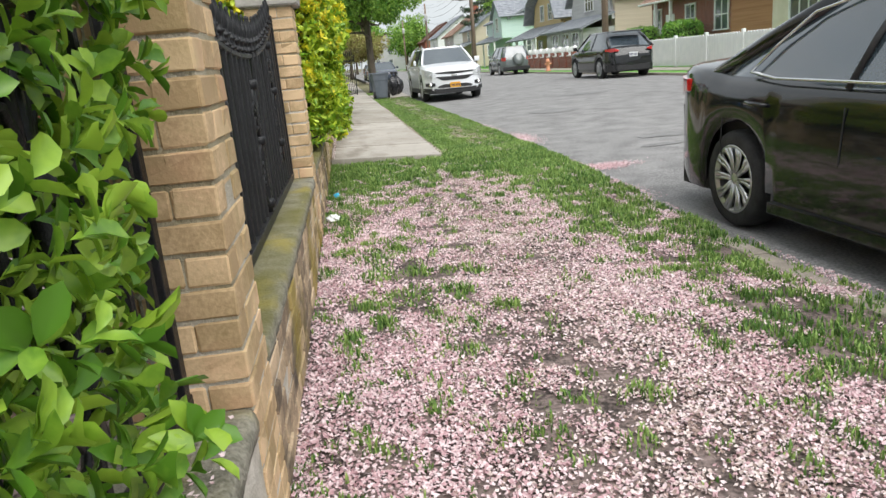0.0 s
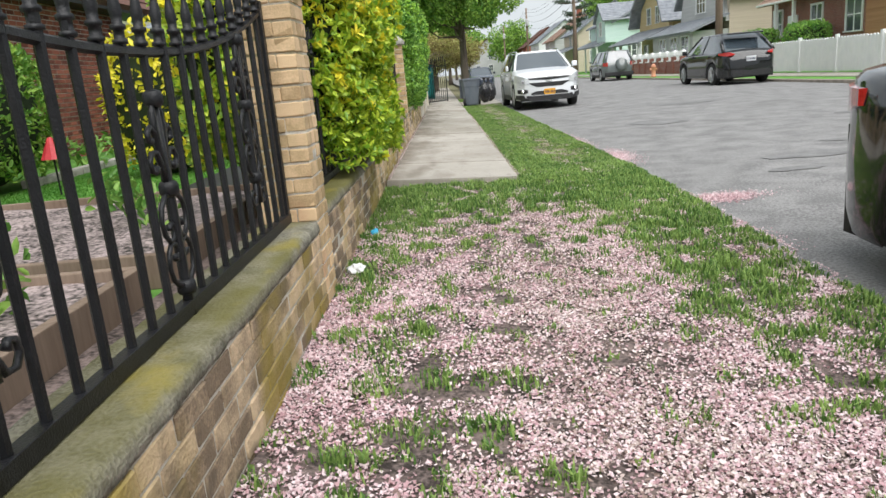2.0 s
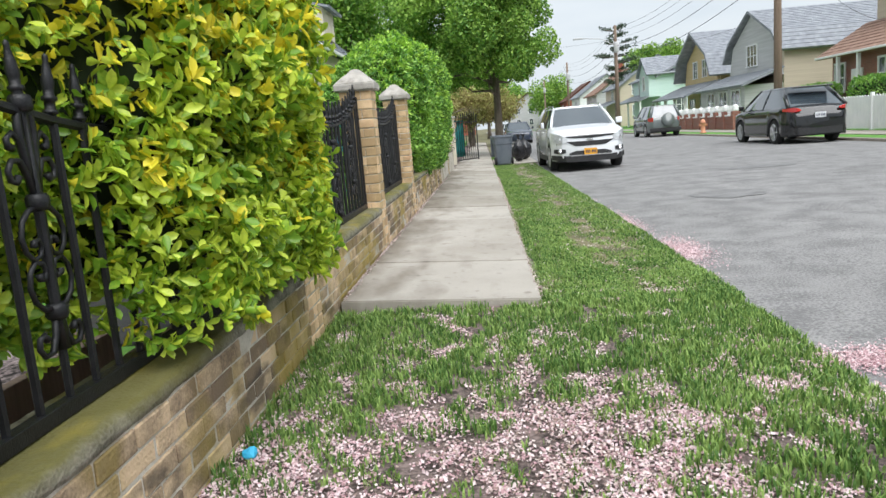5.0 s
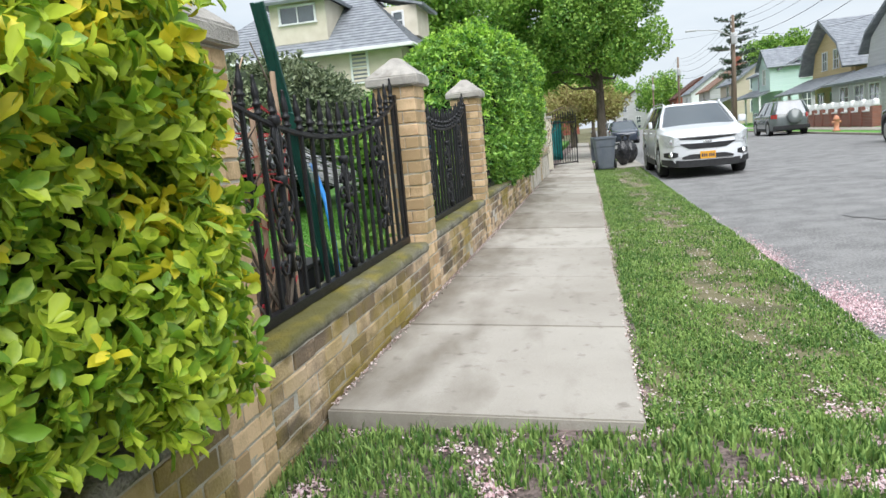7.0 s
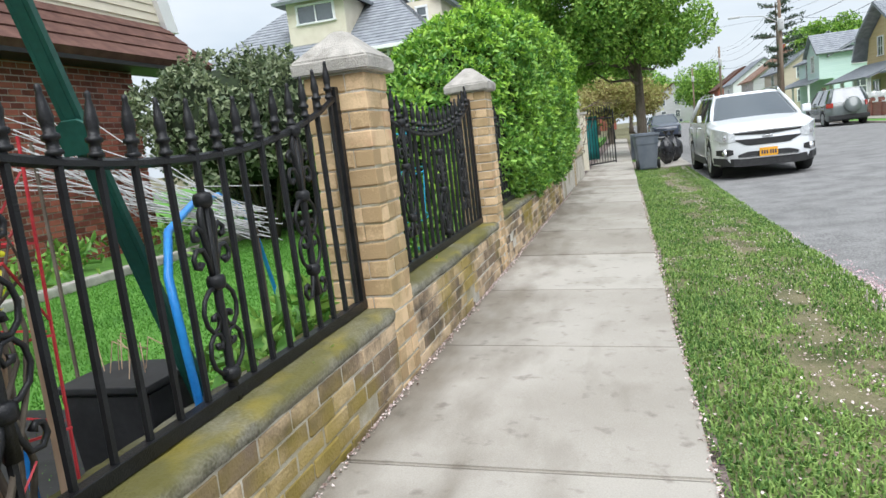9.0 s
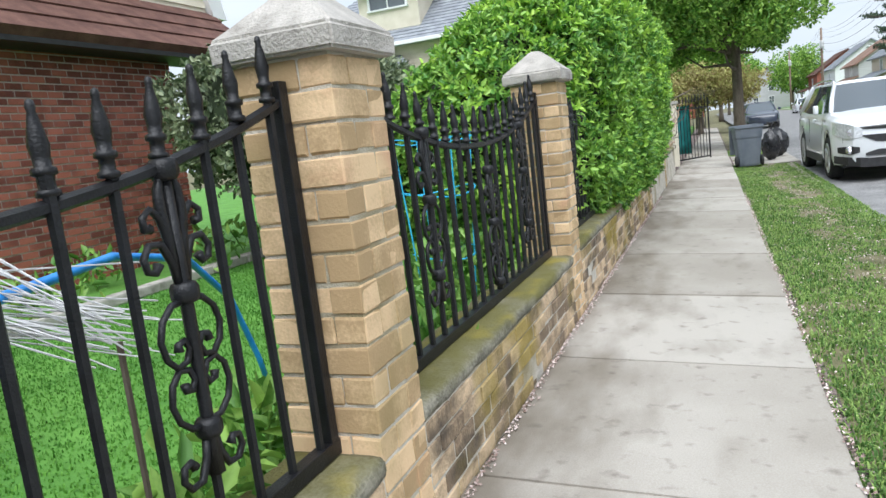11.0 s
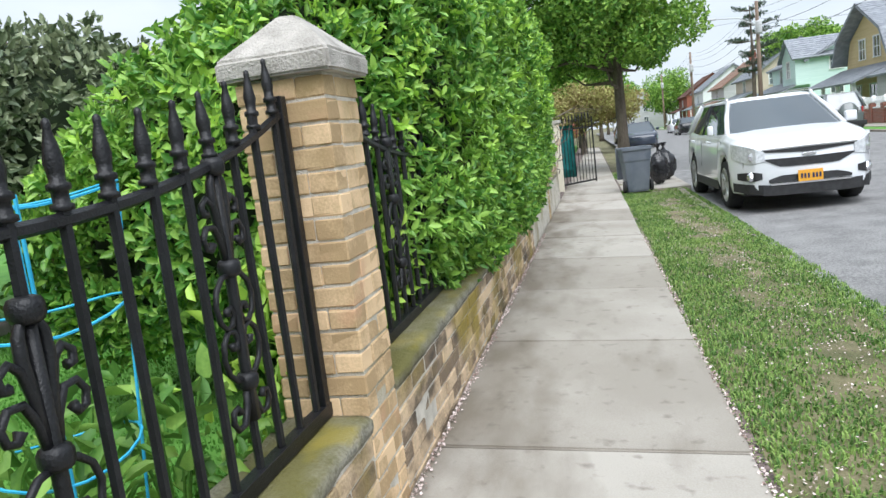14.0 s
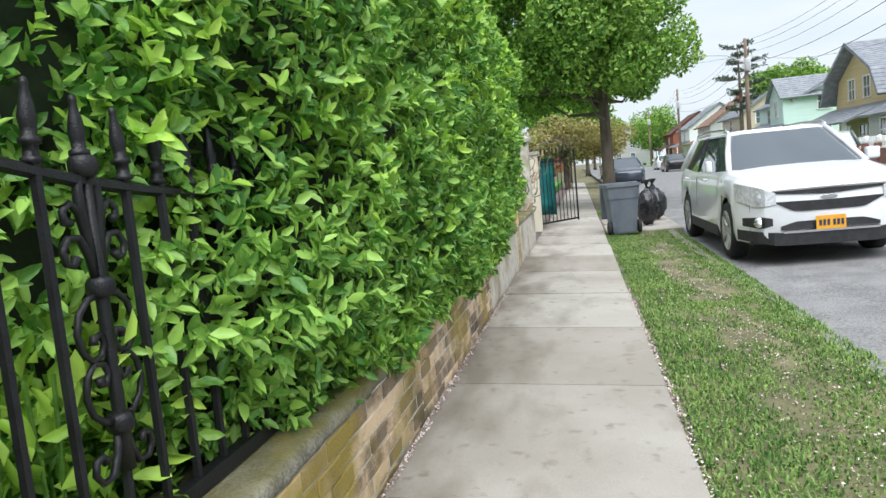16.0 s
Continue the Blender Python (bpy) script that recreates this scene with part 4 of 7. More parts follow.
SW = 1.84
patch("front_bumper", suv, M["trim"], (-0.90, 0.90), [(0, 0.30), (0.2, 0.235), (0.8, 0.235), (1, 0.30)], [(0, 0.42), (0.25, 0.375), (0.75, 0.375), (1, 0.42)], 0.035, SW, "black lower bumper", 0.1)
patch("bumper_strip", suv, M["chrome"], (-0.50, 0.50), [(0, 0.375), (1, 0.375)], [(0, 0.40), (1, 0.40)], 0.05, SW, "chrome strip", 0.03)
patch("intake", suv, M["trim"], (-0.52, 0.52), [(0, 0.41), (1, 0.41)], [(0, 0.45), (0.15, 0.50), (0.85, 0.50), (1, 0.45)], 0.012, SW, "dark lower intake")
patch("lower_grille", suv, M["trim"], (-0.56, 0.56), [(0, 0.72), (0.18, 0.615), (0.82, 0.615), (1, 0.72)], [(0, 0.735), (0.5, 0.725), (1, 0.735)], 0.012, SW, "black mesh grille")
patch("upper_grille", suv, M["trim"], (-0.58, 0.58), [(0, 0.83), (0.5, 0.79), (1, 0.83)], [(0, 0.85), (0.5, 0.855), (1, 0.85)], 0.012, SW, "black mesh grille")
patch("grille_rim", suv, M["chrome"], (-0.60, 0.60), [(0, 0.855), (0.5, 0.86), (1, 0.855)], [(0, 0.872), (0.5, 0.878), (1, 0.872)], 0.016, SW, "chrome grille edge", 0.03)
part("badge", prism([(-0.09, 0.752), (-0.03, 0.74), (0.03, 0.74), (0.09, 0.752), (0.09, 0.772), (0.03, 0.784), (-0.03, 0.784), (-0.09, 0.772)], "y", -0.02, 0.02, None, 0.006), M["chrome"], suv, "small metal badge")
for s in (1, -1):
    patch("headlight", suv, M["headlamp"], (s * 0.56, s * 0.905), [(0, 0.71), (0.6, 0.69), (1, 0.77)], [(0, 0.84), (0.55, 0.92), (1, 0.97)], 0.014, SW, "clear swept-back headlight", 0.08)
    part("indicator", lathe([(0.0, 0), (0.055, 0.004), (0.05, 0.05)], 14, None, "y", (s * 0.71, nose(0.71, SW) - 0.02, 0.785)), M["chrome"], suv)
    patch("fog_light_socket", suv, M["trim"], (s * 0.60, s * 0.86), [(0, 0.47), (0.5, 0.44), (1, 0.47)], [(0, 0.55), (0.4, 0.575), (1, 0.56)], 0.01, SW)
    part("fog_light", lathe([(0.0, 0.0), (0.045, 0.0), (0.065, 0.01), (0.07, 0.05)], 18, None, "y", (s * 0.72, nose(0.72, SW) - 0.02, 0.51)), M["chrome"], suv, "round fog light in a dark ring", True)
    part("roof_rail", tube([(s * 0.62, 1.85, 1.60), (s * 0.63, 2.0, 1.65), (s * 0.64, 3.0, 1.675), (s * 0.63, 4.0, 1.65), (s * 0.62, 4.15, 1.60)], 0.02, 6), M["chrome"], suv, "dark roof rail", True)
    part("wiper", tube([(s * 0.1 - 0.1, 1.16, 1.165), (s * 0.35 - 0.1, 1.22, 1.21), (s * 0.5 - 0.1, 1.23, 1.215)], 0.009, 4), M["trim"], suv)
plate_at(suv, -0.045, 0.475, M["plate"], -1, "orange licence plate")

# black saloon beside the lawn
saloon = car("black_saloon", "glossy black saloon car parked at the kerb", pose(3.45, 0.68, road_z(3) + 0.01), M["paint_black"], 4.81, 1.82,
             [(0, 0.62), (0.08, 0.72), (0.4, 0.84), (1.0, 0.93), (1.2, 0.96), (3.9, 1.02), (4.2, 1.06), (4.66, 1.09), (4.76, 1.02), (4.81, 0.80)], 0.98, (1.05, 2.0, 3.05, 4.3), 1.46, (0.95, 3.725), 0.33, 0.20, 10, 1)
for s in (1, -1):
    patch("tail_light", saloon, M["redlamp"], (s * 0.50, s * 0.895), [(0, 0.86), (0.6, 0.84), (1, 0.90)], [(0, 0.97), (0.6, 1.0), (1, 0.985)], 0.012, 1.82, "red tail light", 0.05, 4.81)
    part("window_trim", tube([(s * 0.84, 1.5, 0.972), (s * 0.872, 2.4, 0.985), (s * 0.872, 3.3, 1.0), (s * 0.84, 3.62, 1.03), (s * 0.77, 3.45, 1.19), (s * 0.70, 3.2, 1.36), (s * 0.66, 2.8, 1.435), (s * 0.66, 2.2, 1.43)], 0.010, 6), M["chrome"], saloon, "chrome window trim", True)
    part("headlight", prism([(s * 0.5, 0.6), (s * 0.8, 0.62), (s * 0.84, 0.74), (s * 0.55, 0.70)], "y", 0.0, 0.25, None, 0.02), M["headlamp"], saloon, "", True)
plate_at(saloon, 4.815, 0.80, M["plate"], 1, "orange licence plate")

# black crossover on the far side
cross = car("black_crossover", "shiny black crossover car parked along the far kerb", pose(10.72, 30.1, road_z(28) + 0.01, 0, 0, 180), M["paint_black"], 4.79, 1.88,
            [(0, 0.72), (0.08, 0.85), (0.4, 0.98), (1.0, 1.07), (4.5, 1.14), (4.68, 1.08), (4.79, 0.75)], 1.11, (0.95, 2.1, 3.75, 4.62), 1.70, (0.92, 3.745), 0.37, 0.26, 5, 0)
for s in (1, -1):
    patch("tail_light", cross, M["redlamp"], (s * 0.55, s * 0.92), [(0, 0.98), (0.6, 0.95), (1, 0.99)], [(0, 1.02), (0.5, 1.08), (1, 1.06)], 0.012, 1.88, "red tail light", 0.05, 4.79)
    part("exhaust", lathe([(0.035, 0), (0.045, 0.0), (0.045, 0.1)], 12, None, "y", (s * 0.55, 4.68, 0.37)), M["chrome"], cross)
patch("rear_bumper", cross, M["trim"], (-0.92, 0.92), [(0, 0.28), (1, 0.28)], [(0, 0.50), (0.5, 0.46), (1, 0.50)], 0.02, 1.88, "dark lower bumper", 0.08, 4.79)
part("rear_spoiler", prism([(-0.62, 1.64), (0.62, 1.64), (0.58, 1.70), (-0.58, 1.70)], "y", 3.95, 4.32, None, 0.02), M["paint_black"], cross)
plate_at(cross, 4.80, 0.83, M["plate_white"], 1, "white licence plate")

# grey compact SUV with a spare wheel
rav = car("grey_suv", "grey-green compact utility car with a covered spare wheel", pose(10.75, 47.3, road_z(40) + 0.01, 0, 0, 180), M["paint_grey"], 4.4, 1.8,
          [(0, 0.75), (0.08, 0.88), (0.4, 0.98), (1.0, 1.06), (4.25, 1.1), (4.35, 1.02), (4.4, 0.8)], 1.08, (1.0, 1.75, 4.05, 4.32), 1.68, (0.88, 3.5), 0.35, 0.26, 5, 0, True)
part("spare_wheel", lathe([(0.0, 0.17), (0.30, 0.17), (0.345, 0.13), (0.355, 0.0)], 24, None, "y", (-0.12, 4.40, 0.92)), M["paint_grey"], rav, "round grey spare wheel cover", True)
for s in (1, -1):
    patch("tail_light", rav, M["redlamp"], (s * 0.66, s * 0.86), [(0, 0.84), (1, 0.86)], [(0, 1.06), (1, 1.04)], 0.012, 1.8, "red tail light", 0.05, 4.4)
part("rear_bumper", box(-0.82, 0.82, 4.2, 4.43, 0.3, 0.5, 0.03), M["trim"], rav, "dark bumper")

# cars further down the street
FAR = [("white_car", 9.6, 92, 180, "paint_white"), ("dark_blue_car", 3.4, 52, 0, "paint_blue"), ("silver_car", 3.4, 60, 0, "paint_silver"), ("black_car", 3.4, 68, 0, "paint_black"),
       ("black_pickup", 8.8, 78, 180, "paint_black"), ("dark_car", 10.6, 70, 180, "paint_grey"), ("silver_car", 4.2, 84, 0, "paint_silver")]
for nm, x, y, rz, pt in FAR:
    car(nm, nm.replace("_", " ") + " parked far down the street", pose(x, y, road_z(40) + 0.01, 0, 0, rz), M[pt], 4.5, 1.8,
        [(0, 0.66), (0.08, 0.76), (0.4, 0.86), (1.0, 0.96), (4.2, 1.03), (4.4, 0.98), (4.5, 0.75)], 0.98, (1.05, 1.85, 3.3, 4.1), 1.47, (0.9, 3.55), 0.33, 0.22, 5, 0)

# ---- far side of the street ----
def brickwork(name, a, b, mortar, across):
    """Brick courses on a far wall: across names the axis along the wall."""
    m = mat(name, a, b, 4, 0.9, 0.4, 40)
    n, l = m.node_tree.nodes, m.node_tree.links
    p = n["Principled BSDF"]
    old = p.inputs["Base Color"].links[0].from_socket
    geo = n.new("ShaderNodeNewGeometry")
    sep, com = n.new("ShaderNodeSeparateXYZ"), n.new("ShaderNodeCombineXYZ")
    l.new(geo.outputs["Position"], sep.inputs[0])
    l.new(sep.outputs[across], com.inputs["X"])
    l.new(sep.outputs["Z"], com.inputs["Y"])
    br = n.new("ShaderNodeTexBrick")
    br.inputs["Scale"].default_value = 1.0
    br.inputs["Brick Width"].default_value, br.inputs["Row Height"].default_value, br.inputs["Mortar Size"].default_value = 0.21, 0.072, 0.009
    br.inputs["Mortar"].default_value = (*mortar, 1)
    l.new(com.outputs[0], br.inputs["Vector"])
    l.new(old, br.inputs["Color1"])
    dark = n.new("ShaderNodeMix")
    dark.data_type, dark.blend_type = "RGBA", "MULTIPLY"
    dark.inputs["Factor"].default_value = 1.0
    dark.inputs[7].default_value = (0.7, 0.68, 0.66, 1)
    l.new(old, dark.inputs[6])
    l.new(dark.outputs[2], br.inputs["Color2"])
    l.new(br.outputs["Color"], p.inputs["Base Color"])
    return m


M["brickwork_y"] = brickwork("red_brick_courses", (0.24, 0.07, 0.045), (0.36, 0.12, 0.075), (0.30, 0.25, 0.22), "Y")


def clapboard(root, facing, u0, u1, plane, z0, z1, material, pitch=0.14, outline=None):
    """Overlapping boards on a wall that faces -x or -y, as one stuff part; outline(z) narrows the boards under a gable."""
    b = bmesh.new()
    z = z0
    while z < z1:
        a, c = outline(z) if outline else (u0, u1)
        h = min(pitch, z1 - z)
        if c - a > 0.1:
            quad = [(a, 0.022, z), (c, 0.022, z), (c, 0.004, z + h), (a, 0.004, z + h)]
            under = [(a, 0.0, z), (c, 0.0, z), (c, 0.022, z), (a, 0.022, z)]
            for q in (quad, under):
                b.faces.new([b.verts.new((plane - d, u, zz) if facing == "x" else (u, plane - d, zz)) for u, d, zz in q])
        z += pitch
    ob = part("clapboard", b, material, root)
    ob["kind"] = "stuff"
    return ob


def win(root, facing, u, z, w, h, plane, mullions=1, rails=1, frame_mat=None, glass_mat=None, name="window"):
    """A sash window with casing, sill, bars and glass, on a wall that faces -x or -y at that plane."""
    fm, gm = frame_mat or M["whitepaint"], glass_mat or M["housewindow"]
    def at(a0, a1, d0, d1, z0, z1, bm=None):
        return box(plane - d1, plane - d0, a0, a1, z0, z1, 0, bm) if facing == "x" else box(a0, a1, plane - d1, plane - d0, z0, z1, 0, bm)
    t = 0.09
    fr = at(u - w / 2 - t, u - w / 2, -0.02, 0.06, z, z + h)
    at(u + w / 2, u + w / 2 + t, -0.02, 0.06, z, z + h, fr)
    at(u - w / 2 - t, u + w / 2 + t, -0.02, 0.07, z + h, z + h + t, fr)
    for k in range(mullions):
        c = u - w / 2 + w * (k + 1) / (mullions + 1)
        at(c - 0.025, c + 0.025, -0.01, 0.04, z, z + h, fr)
    for k in range(rails):
        c = z + h * (k + 1) / (rails + 1)
        at(u - w / 2, u + w / 2, -0.01, 0.038, c - 0.025, c + 0.025, fr)
    holder = part(name, fr, fm, root)
    part("pane", at(u - w / 2, u + w / 2, -0.01, 0.012, z, z + h), gm, holder)
    part("sill", at(u - w / 2 - t - 0.03, u + w / 2 + t + 0.03, -0.02, 0.11, z - 0.06, z), fm, holder)
    return holder


def slab_roof(root, pts, thick, material, name="roof", rows=0):
    """A sloping roof plane from four corners (eave, eave, ridge, ridge), with a thickness and shingle courses."""
    b = bmesh.new()
    p = [Vector(q) for q in pts]
    nrm = (p[1] - p[0]).cross(p[3] - p[0]).normalized()
    if nrm.z < 0:
        nrm = -nrm
    rows = rows or max(2, int((p[3] - p[0]).length / 0.3))
    lo = [b.verts.new(v) for v in p]
    un = [b.verts.new(v - nrm * thick) for v in p]
    last = (lo[0], lo[1])
    for i in range(rows):
        f, g = i / rows, (i + 1) / rows
        up = (b.verts.new(p[0].lerp(p[3], f) + nrm * 0.03), b.verts.new(p[1].lerp(p[2], f) + nrm * 0.03))
        dn = (b.verts.new(p[0].lerp(p[3], g) + nrm * 0.006), b.verts.new(p[1].lerp(p[2], g) + nrm * 0.006))
        b.faces.new((last[0], last[1], up[1], up[0]))
        b.faces.new((up[0], up[1], dn[1], dn[0]))
        last = dn
    b.faces.new(un)
    for i in range(4):
        j = (i + 1) % 4
        if (p[i] - p[j]).length > 0.01:
            b.faces.new((lo[i], lo[j], un[j], un[i]))
    return part(name, b, material, root)


# verge, sidewalk and yards opposite
sheet("far_verge", [FAR_KERB + 0.1 + i * 0.12 for i in range(10)], [-20 + i * 4 for i in range(60)], lambda x, y: 0.09 + 0.01 * noise.noise(Vector((x, y, 0))), M["yardgrass"], "grass verge along the far sidewalk", "verge")
tagged(obj("far_sidewalk", box(12.8, 14.2, -20, 160, -0.1, 0.11), M["concrete"]), "pale concrete sidewalk on the far side", "sidewalk", kind="structure")
tagged(obj("far_kerb", box(FAR_KERB - 0.04, FAR_KERB + 0.14, -20, 200, -0.2, 0.10, 0.02), M["kerb"]), "pale stone kerb on the far side", "kerb", kind="structure")
tagged(obj("far_yard", box(14.2, 60, -20, 200, -0.2, 0.12), M["yardgrass"]), "front yards on the far side", "yard", kind="structure")


def picket_run(y0, y1):
    """White fence: posts, boards below and small pickets above."""
    root = thing("white_fence", "white painted wooden yard fence with close boards", "fence", pose(14.35, y0, 0.1), "white yard fences")
    n = round((y1 - y0) / 0.19)
    brd = None
    for i in range(n):
        m = pose(0, (i + 0.5) * (y1 - y0) / n, 0)
        if brd is None:
            brd = part("board", prism([(-0.085, 0.05), (0.085, 0.05), (0.085, 1.16), (0.0, 1.22), (-0.085, 1.16)], "x", -0.012, 0.012), M["whitepaint"], root)
            brd.matrix_basis = m
        else:
            share("board", brd, root, m)
    for z in (0.25, 0.95):
        part("rail", box(0.012, 0.05, 0, y1 - y0, z, z + 0.09), M["whitepaint"], root)
    part("post", box(-0.06, 0.06, -0.06, 0.06, 0, 1.3, 0.01), M["whitepaint"], root)


y = 6.0
while y < 32:
    picket_run(y, y + 2.6)
    y += 2.6

# low red brick garden wall with white vase balusters
root = thing("garden_wall", "low red brick garden wall topped with white balusters", "wall", pose(14.35, 42.5, 0.1))
part("wall_base", box(-0.12, 0.12, 0, 18, 0, 0.72, 0.01), M["brickwork_y"], root)
part("wall_cap", box(-0.15, 0.15, 0, 18, 0.724, 0.79, 0.01), M["whitepaint"], root)
bal = None
for i in range(13):
    y = 0.15 + i * 1.47
    part("pier", box(-0.2, 0.2, y - 0.17, y + 0.17, 0.004, 0.98, 0.01), M["brickwork_y"], root)
    part("pier_ball", lathe([(0.02, 0.98), (0.16, 0.99), (0.2, 1.05), (0.15, 1.12), (0.17, 1.2), (0.12, 1.3), (0.03, 1.34)], 12), M["whitepaint"], root, "white stone finial", True).matrix_basis = pose(0, y, 0)
    for k in range(4):
        m = pose(0, y + 0.36 + 0.25 * k, 0.79)
        if bal is None:
            bal = part("baluster", lathe([(0.05, 0), (0.06, 0.04), (0.03, 0.08), (0.085, 0.22), (0.075, 0.32), (0.035, 0.45), (0.06, 0.5)], 10), M["whitepaint"], root, "white vase baluster", True)
            bal.matrix_basis = m
        else:
            share("baluster", bal, root, m)

# red brick bungalow with a tan roof
root = thing("brick_house", "red brick house with a tan shingle roof and white windows", "house", pose(0, 0, 0))
part("wall", box(18.5, 28, 32.2, 40.9, 0, 3.5), M["brickwork_y"], root)
part("wall", box(18.46, 28, 28.9, 32.196, 0, 3.5), M["brownsiding"], root, "brown clapboard bay")
clapboard(root, "x", 28.9, 32.19, 18.46, 0.6, 3.45, M["brownsiding"])
slab_roof(root, [(17.9, 28.5, 3.35), (17.9, 41.4, 3.35), (20.4, 41.4, 4.9), (20.4, 28.5, 4.9)], 0.14, M["tanroof"])
part("gutter", box(17.84, 17.96, 28.5, 41.4, 3.27, 3.37, 0.02), M["whitepaint"], root)
part("wall", box(20.4, 28, 29.5, 40.5, 3.5, 6.4), M["beige"], root, "upper storey wall")
slab_roof(root, [(19.9, 29.0, 6.3), (19.9, 41.0, 6.3), (24.2, 41.0, 8.3), (24.2, 29.0, 8.3)], 0.14, M["tanroof"])
slab_roof(root, [(28.5, 29.0, 6.3), (28.5, 41.0, 6.3), (24.2, 41.0, 8.3), (24.2, 29.0, 8.3)], 0.14, M["tanroof"])
for u, w, z, h in ((33.1, 1.15, 1.55, 1.35), (36.2, 0.95, 1.6, 1.3), (40.1, 0.9, 1.6, 1.3)):
    win(root, "x", u, z, w, h, 18.5)
for u in (33.0, 37.5):
    win(root, "x", u, 4.7, 1.1, 1.1, 20.4)
d = part("door", box(18.42, 18.5, 38.0, 38.95, 0.5, 2.6, 0.01), M["whitepaint"], root, "white panelled front door")
for z in (0.75, 1.6):
    part("door_panel", box(18.405, 18.42, 38.15, 38.8, z, z + 0.7, 0.006), M["whitepaint"], d)
part("front_step", box(17.3, 18.46, 37.5, 39.4, 0.0, 0.48, 0.02), M["concrete"], root)
part("porch_column", box(17.95, 18.1, 37.45, 37.6, 0.4, 3.3, 0.02), M["whitepaint"], root)
part("porch_column", box(17.95, 18.1, 39.3, 39.45, 0.4, 3.3, 0.02), M["whitepaint"], root)

# cream house beside it
root = thing("cream_house", "cream stucco house with a grey roof", "house")
part("wall", box(18.3, 28, 16.5, 28.7, 0, 3.4), M["stucco"], root)
slab_roof(root, [(17.8, 16.0, 3.35), (17.8, 28.85, 3.35), (23, 28.85, 6.4), (23, 16.0, 6.4)], 0.14, M["greyroof"])
slab_roof(root, [(28.5, 16.0, 3.35), (28.5, 28.85, 3.35), (23, 28.85, 6.4), (23, 16.0, 6.4)], 0.14, M["greyroof"])
for u in (19.5, 23.0, 26.6):
    win(root, "x", u, 1.5, 1.7, 1.4, 18.3, 2, 0)

# grey and beige gambrel house
root = thing("gambrel_house", "grey and beige house with a gambrel roof", "house")
part("wall", box(18.5, 29, 48.5, 57.0, 0, 4.9), M["beige"], root)
clapboard(root, "y", 18.5, 29, 48.5, 0.4, 4.9, M["beige"], 0.16)
part("gable", prism([(48.5, 3.2), (57.0, 3.2), (56.2, 5.6), (52.75, 7.6), (49.3, 5.6)], "x", 18.3, 18.9), M["greysiding"], root, "grey shingled gable front")
for s, (e, k) in enumerate(((48.0, 49.1), (57.5, 56.4))):
    slab_roof(root, [(18.0, e, 4.7), (29.4, e, 4.7), (29.4, k, 6.0), (18.0, k, 6.0)], 0.14, M["greyroof"])
    slab_roof(root, [(18.0, k, 6.0), (29.4, k, 6.0), (29.4, 52.75, 7.8), (18.0, 52.75, 7.8)], 0.14, M["greyroof"])
slab_roof(root, [(15.9, 48.0, 2.75), (15.9, 57.4, 2.75), (18.3, 57.4, 3.7), (18.3, 48.0, 3.7)], 0.12, M["greyroof"], "porch_roof")
part("porch", box(16.3, 18.5, 48.6, 56.9, 0, 2.72), M["greysiding"], root, "enclosed grey front porch")
for u in (50.0, 52.2, 54.6):
    win(root, "x", u, 1.2, 1.35, 1.25, 16.3)
win(root, "x", 52.75, 4.1, 1.6, 1.35, 18.3, 2, 1)
win(root, "y", 21.5, 1.5, 0.9, 0.9, 48.48)
win(root, "y", 26, 3.4, 0.9, 1.1, 48.48)

root.matrix_basis = Matrix.Translation((0, -1.9, 0)) @ Matrix.Diagonal((1, 1, 0.92, 1))

# ochre gambrel house
root = thing("ochre_house", "ochre sided house with a grey gambrel roof and porch", "house")
part("wall", box(18.5, 29, 61.0, 69.5, 0, 4.4), M["yellow"], root)
part("gable", prism([(61.0, 3.4), (69.5, 3.4), (68.7, 5.9), (65.25, 8.0), (61.8, 5.9)], "x", 18.3, 18.8), M["yellow"], root, "ochre gable front")
for e, k in ((60.4, 61.5), (70.1, 69.0)):
    slab_roof(root, [(17.5, e, 4.3), (29.4, e, 4.3), (29.4, k, 6.2), (17.5, k, 6.2)], 0.2, M["greyroof"])
    slab_roof(root, [(17.5, k, 6.2), (29.4, k, 6.2), (29.4, 65.25, 8.4), (17.5, 65.25, 8.4)], 0.2, M["greyroof"])
slab_roof(root, [(15.6, 60.5, 2.7), (15.6, 70.0, 2.7), (18.3, 70.0, 3.9), (18.3, 60.5, 3.9)], 0.12, M["greyroof"], "porch_roof")
for u in (61.0, 63.8, 66.6, 69.4):
    part("porch_column", box(15.8, 16.0, u - 0.1, u + 0.1, 0.1, 2.7), M["whitepaint"], root)
for u in (64.0, 66.4):
    win(root, "x", u, 4.4, 0.95, 1.4, 18.3)
for u in (62.5, 65.2, 68):
    win(root, "x", u, 1.1, 1.2, 1.4, 18.5)

root.matrix_basis = Matrix.Translation((0, -3.6, 0)) @ Matrix.Diagonal((1, 1, 0.87, 1))

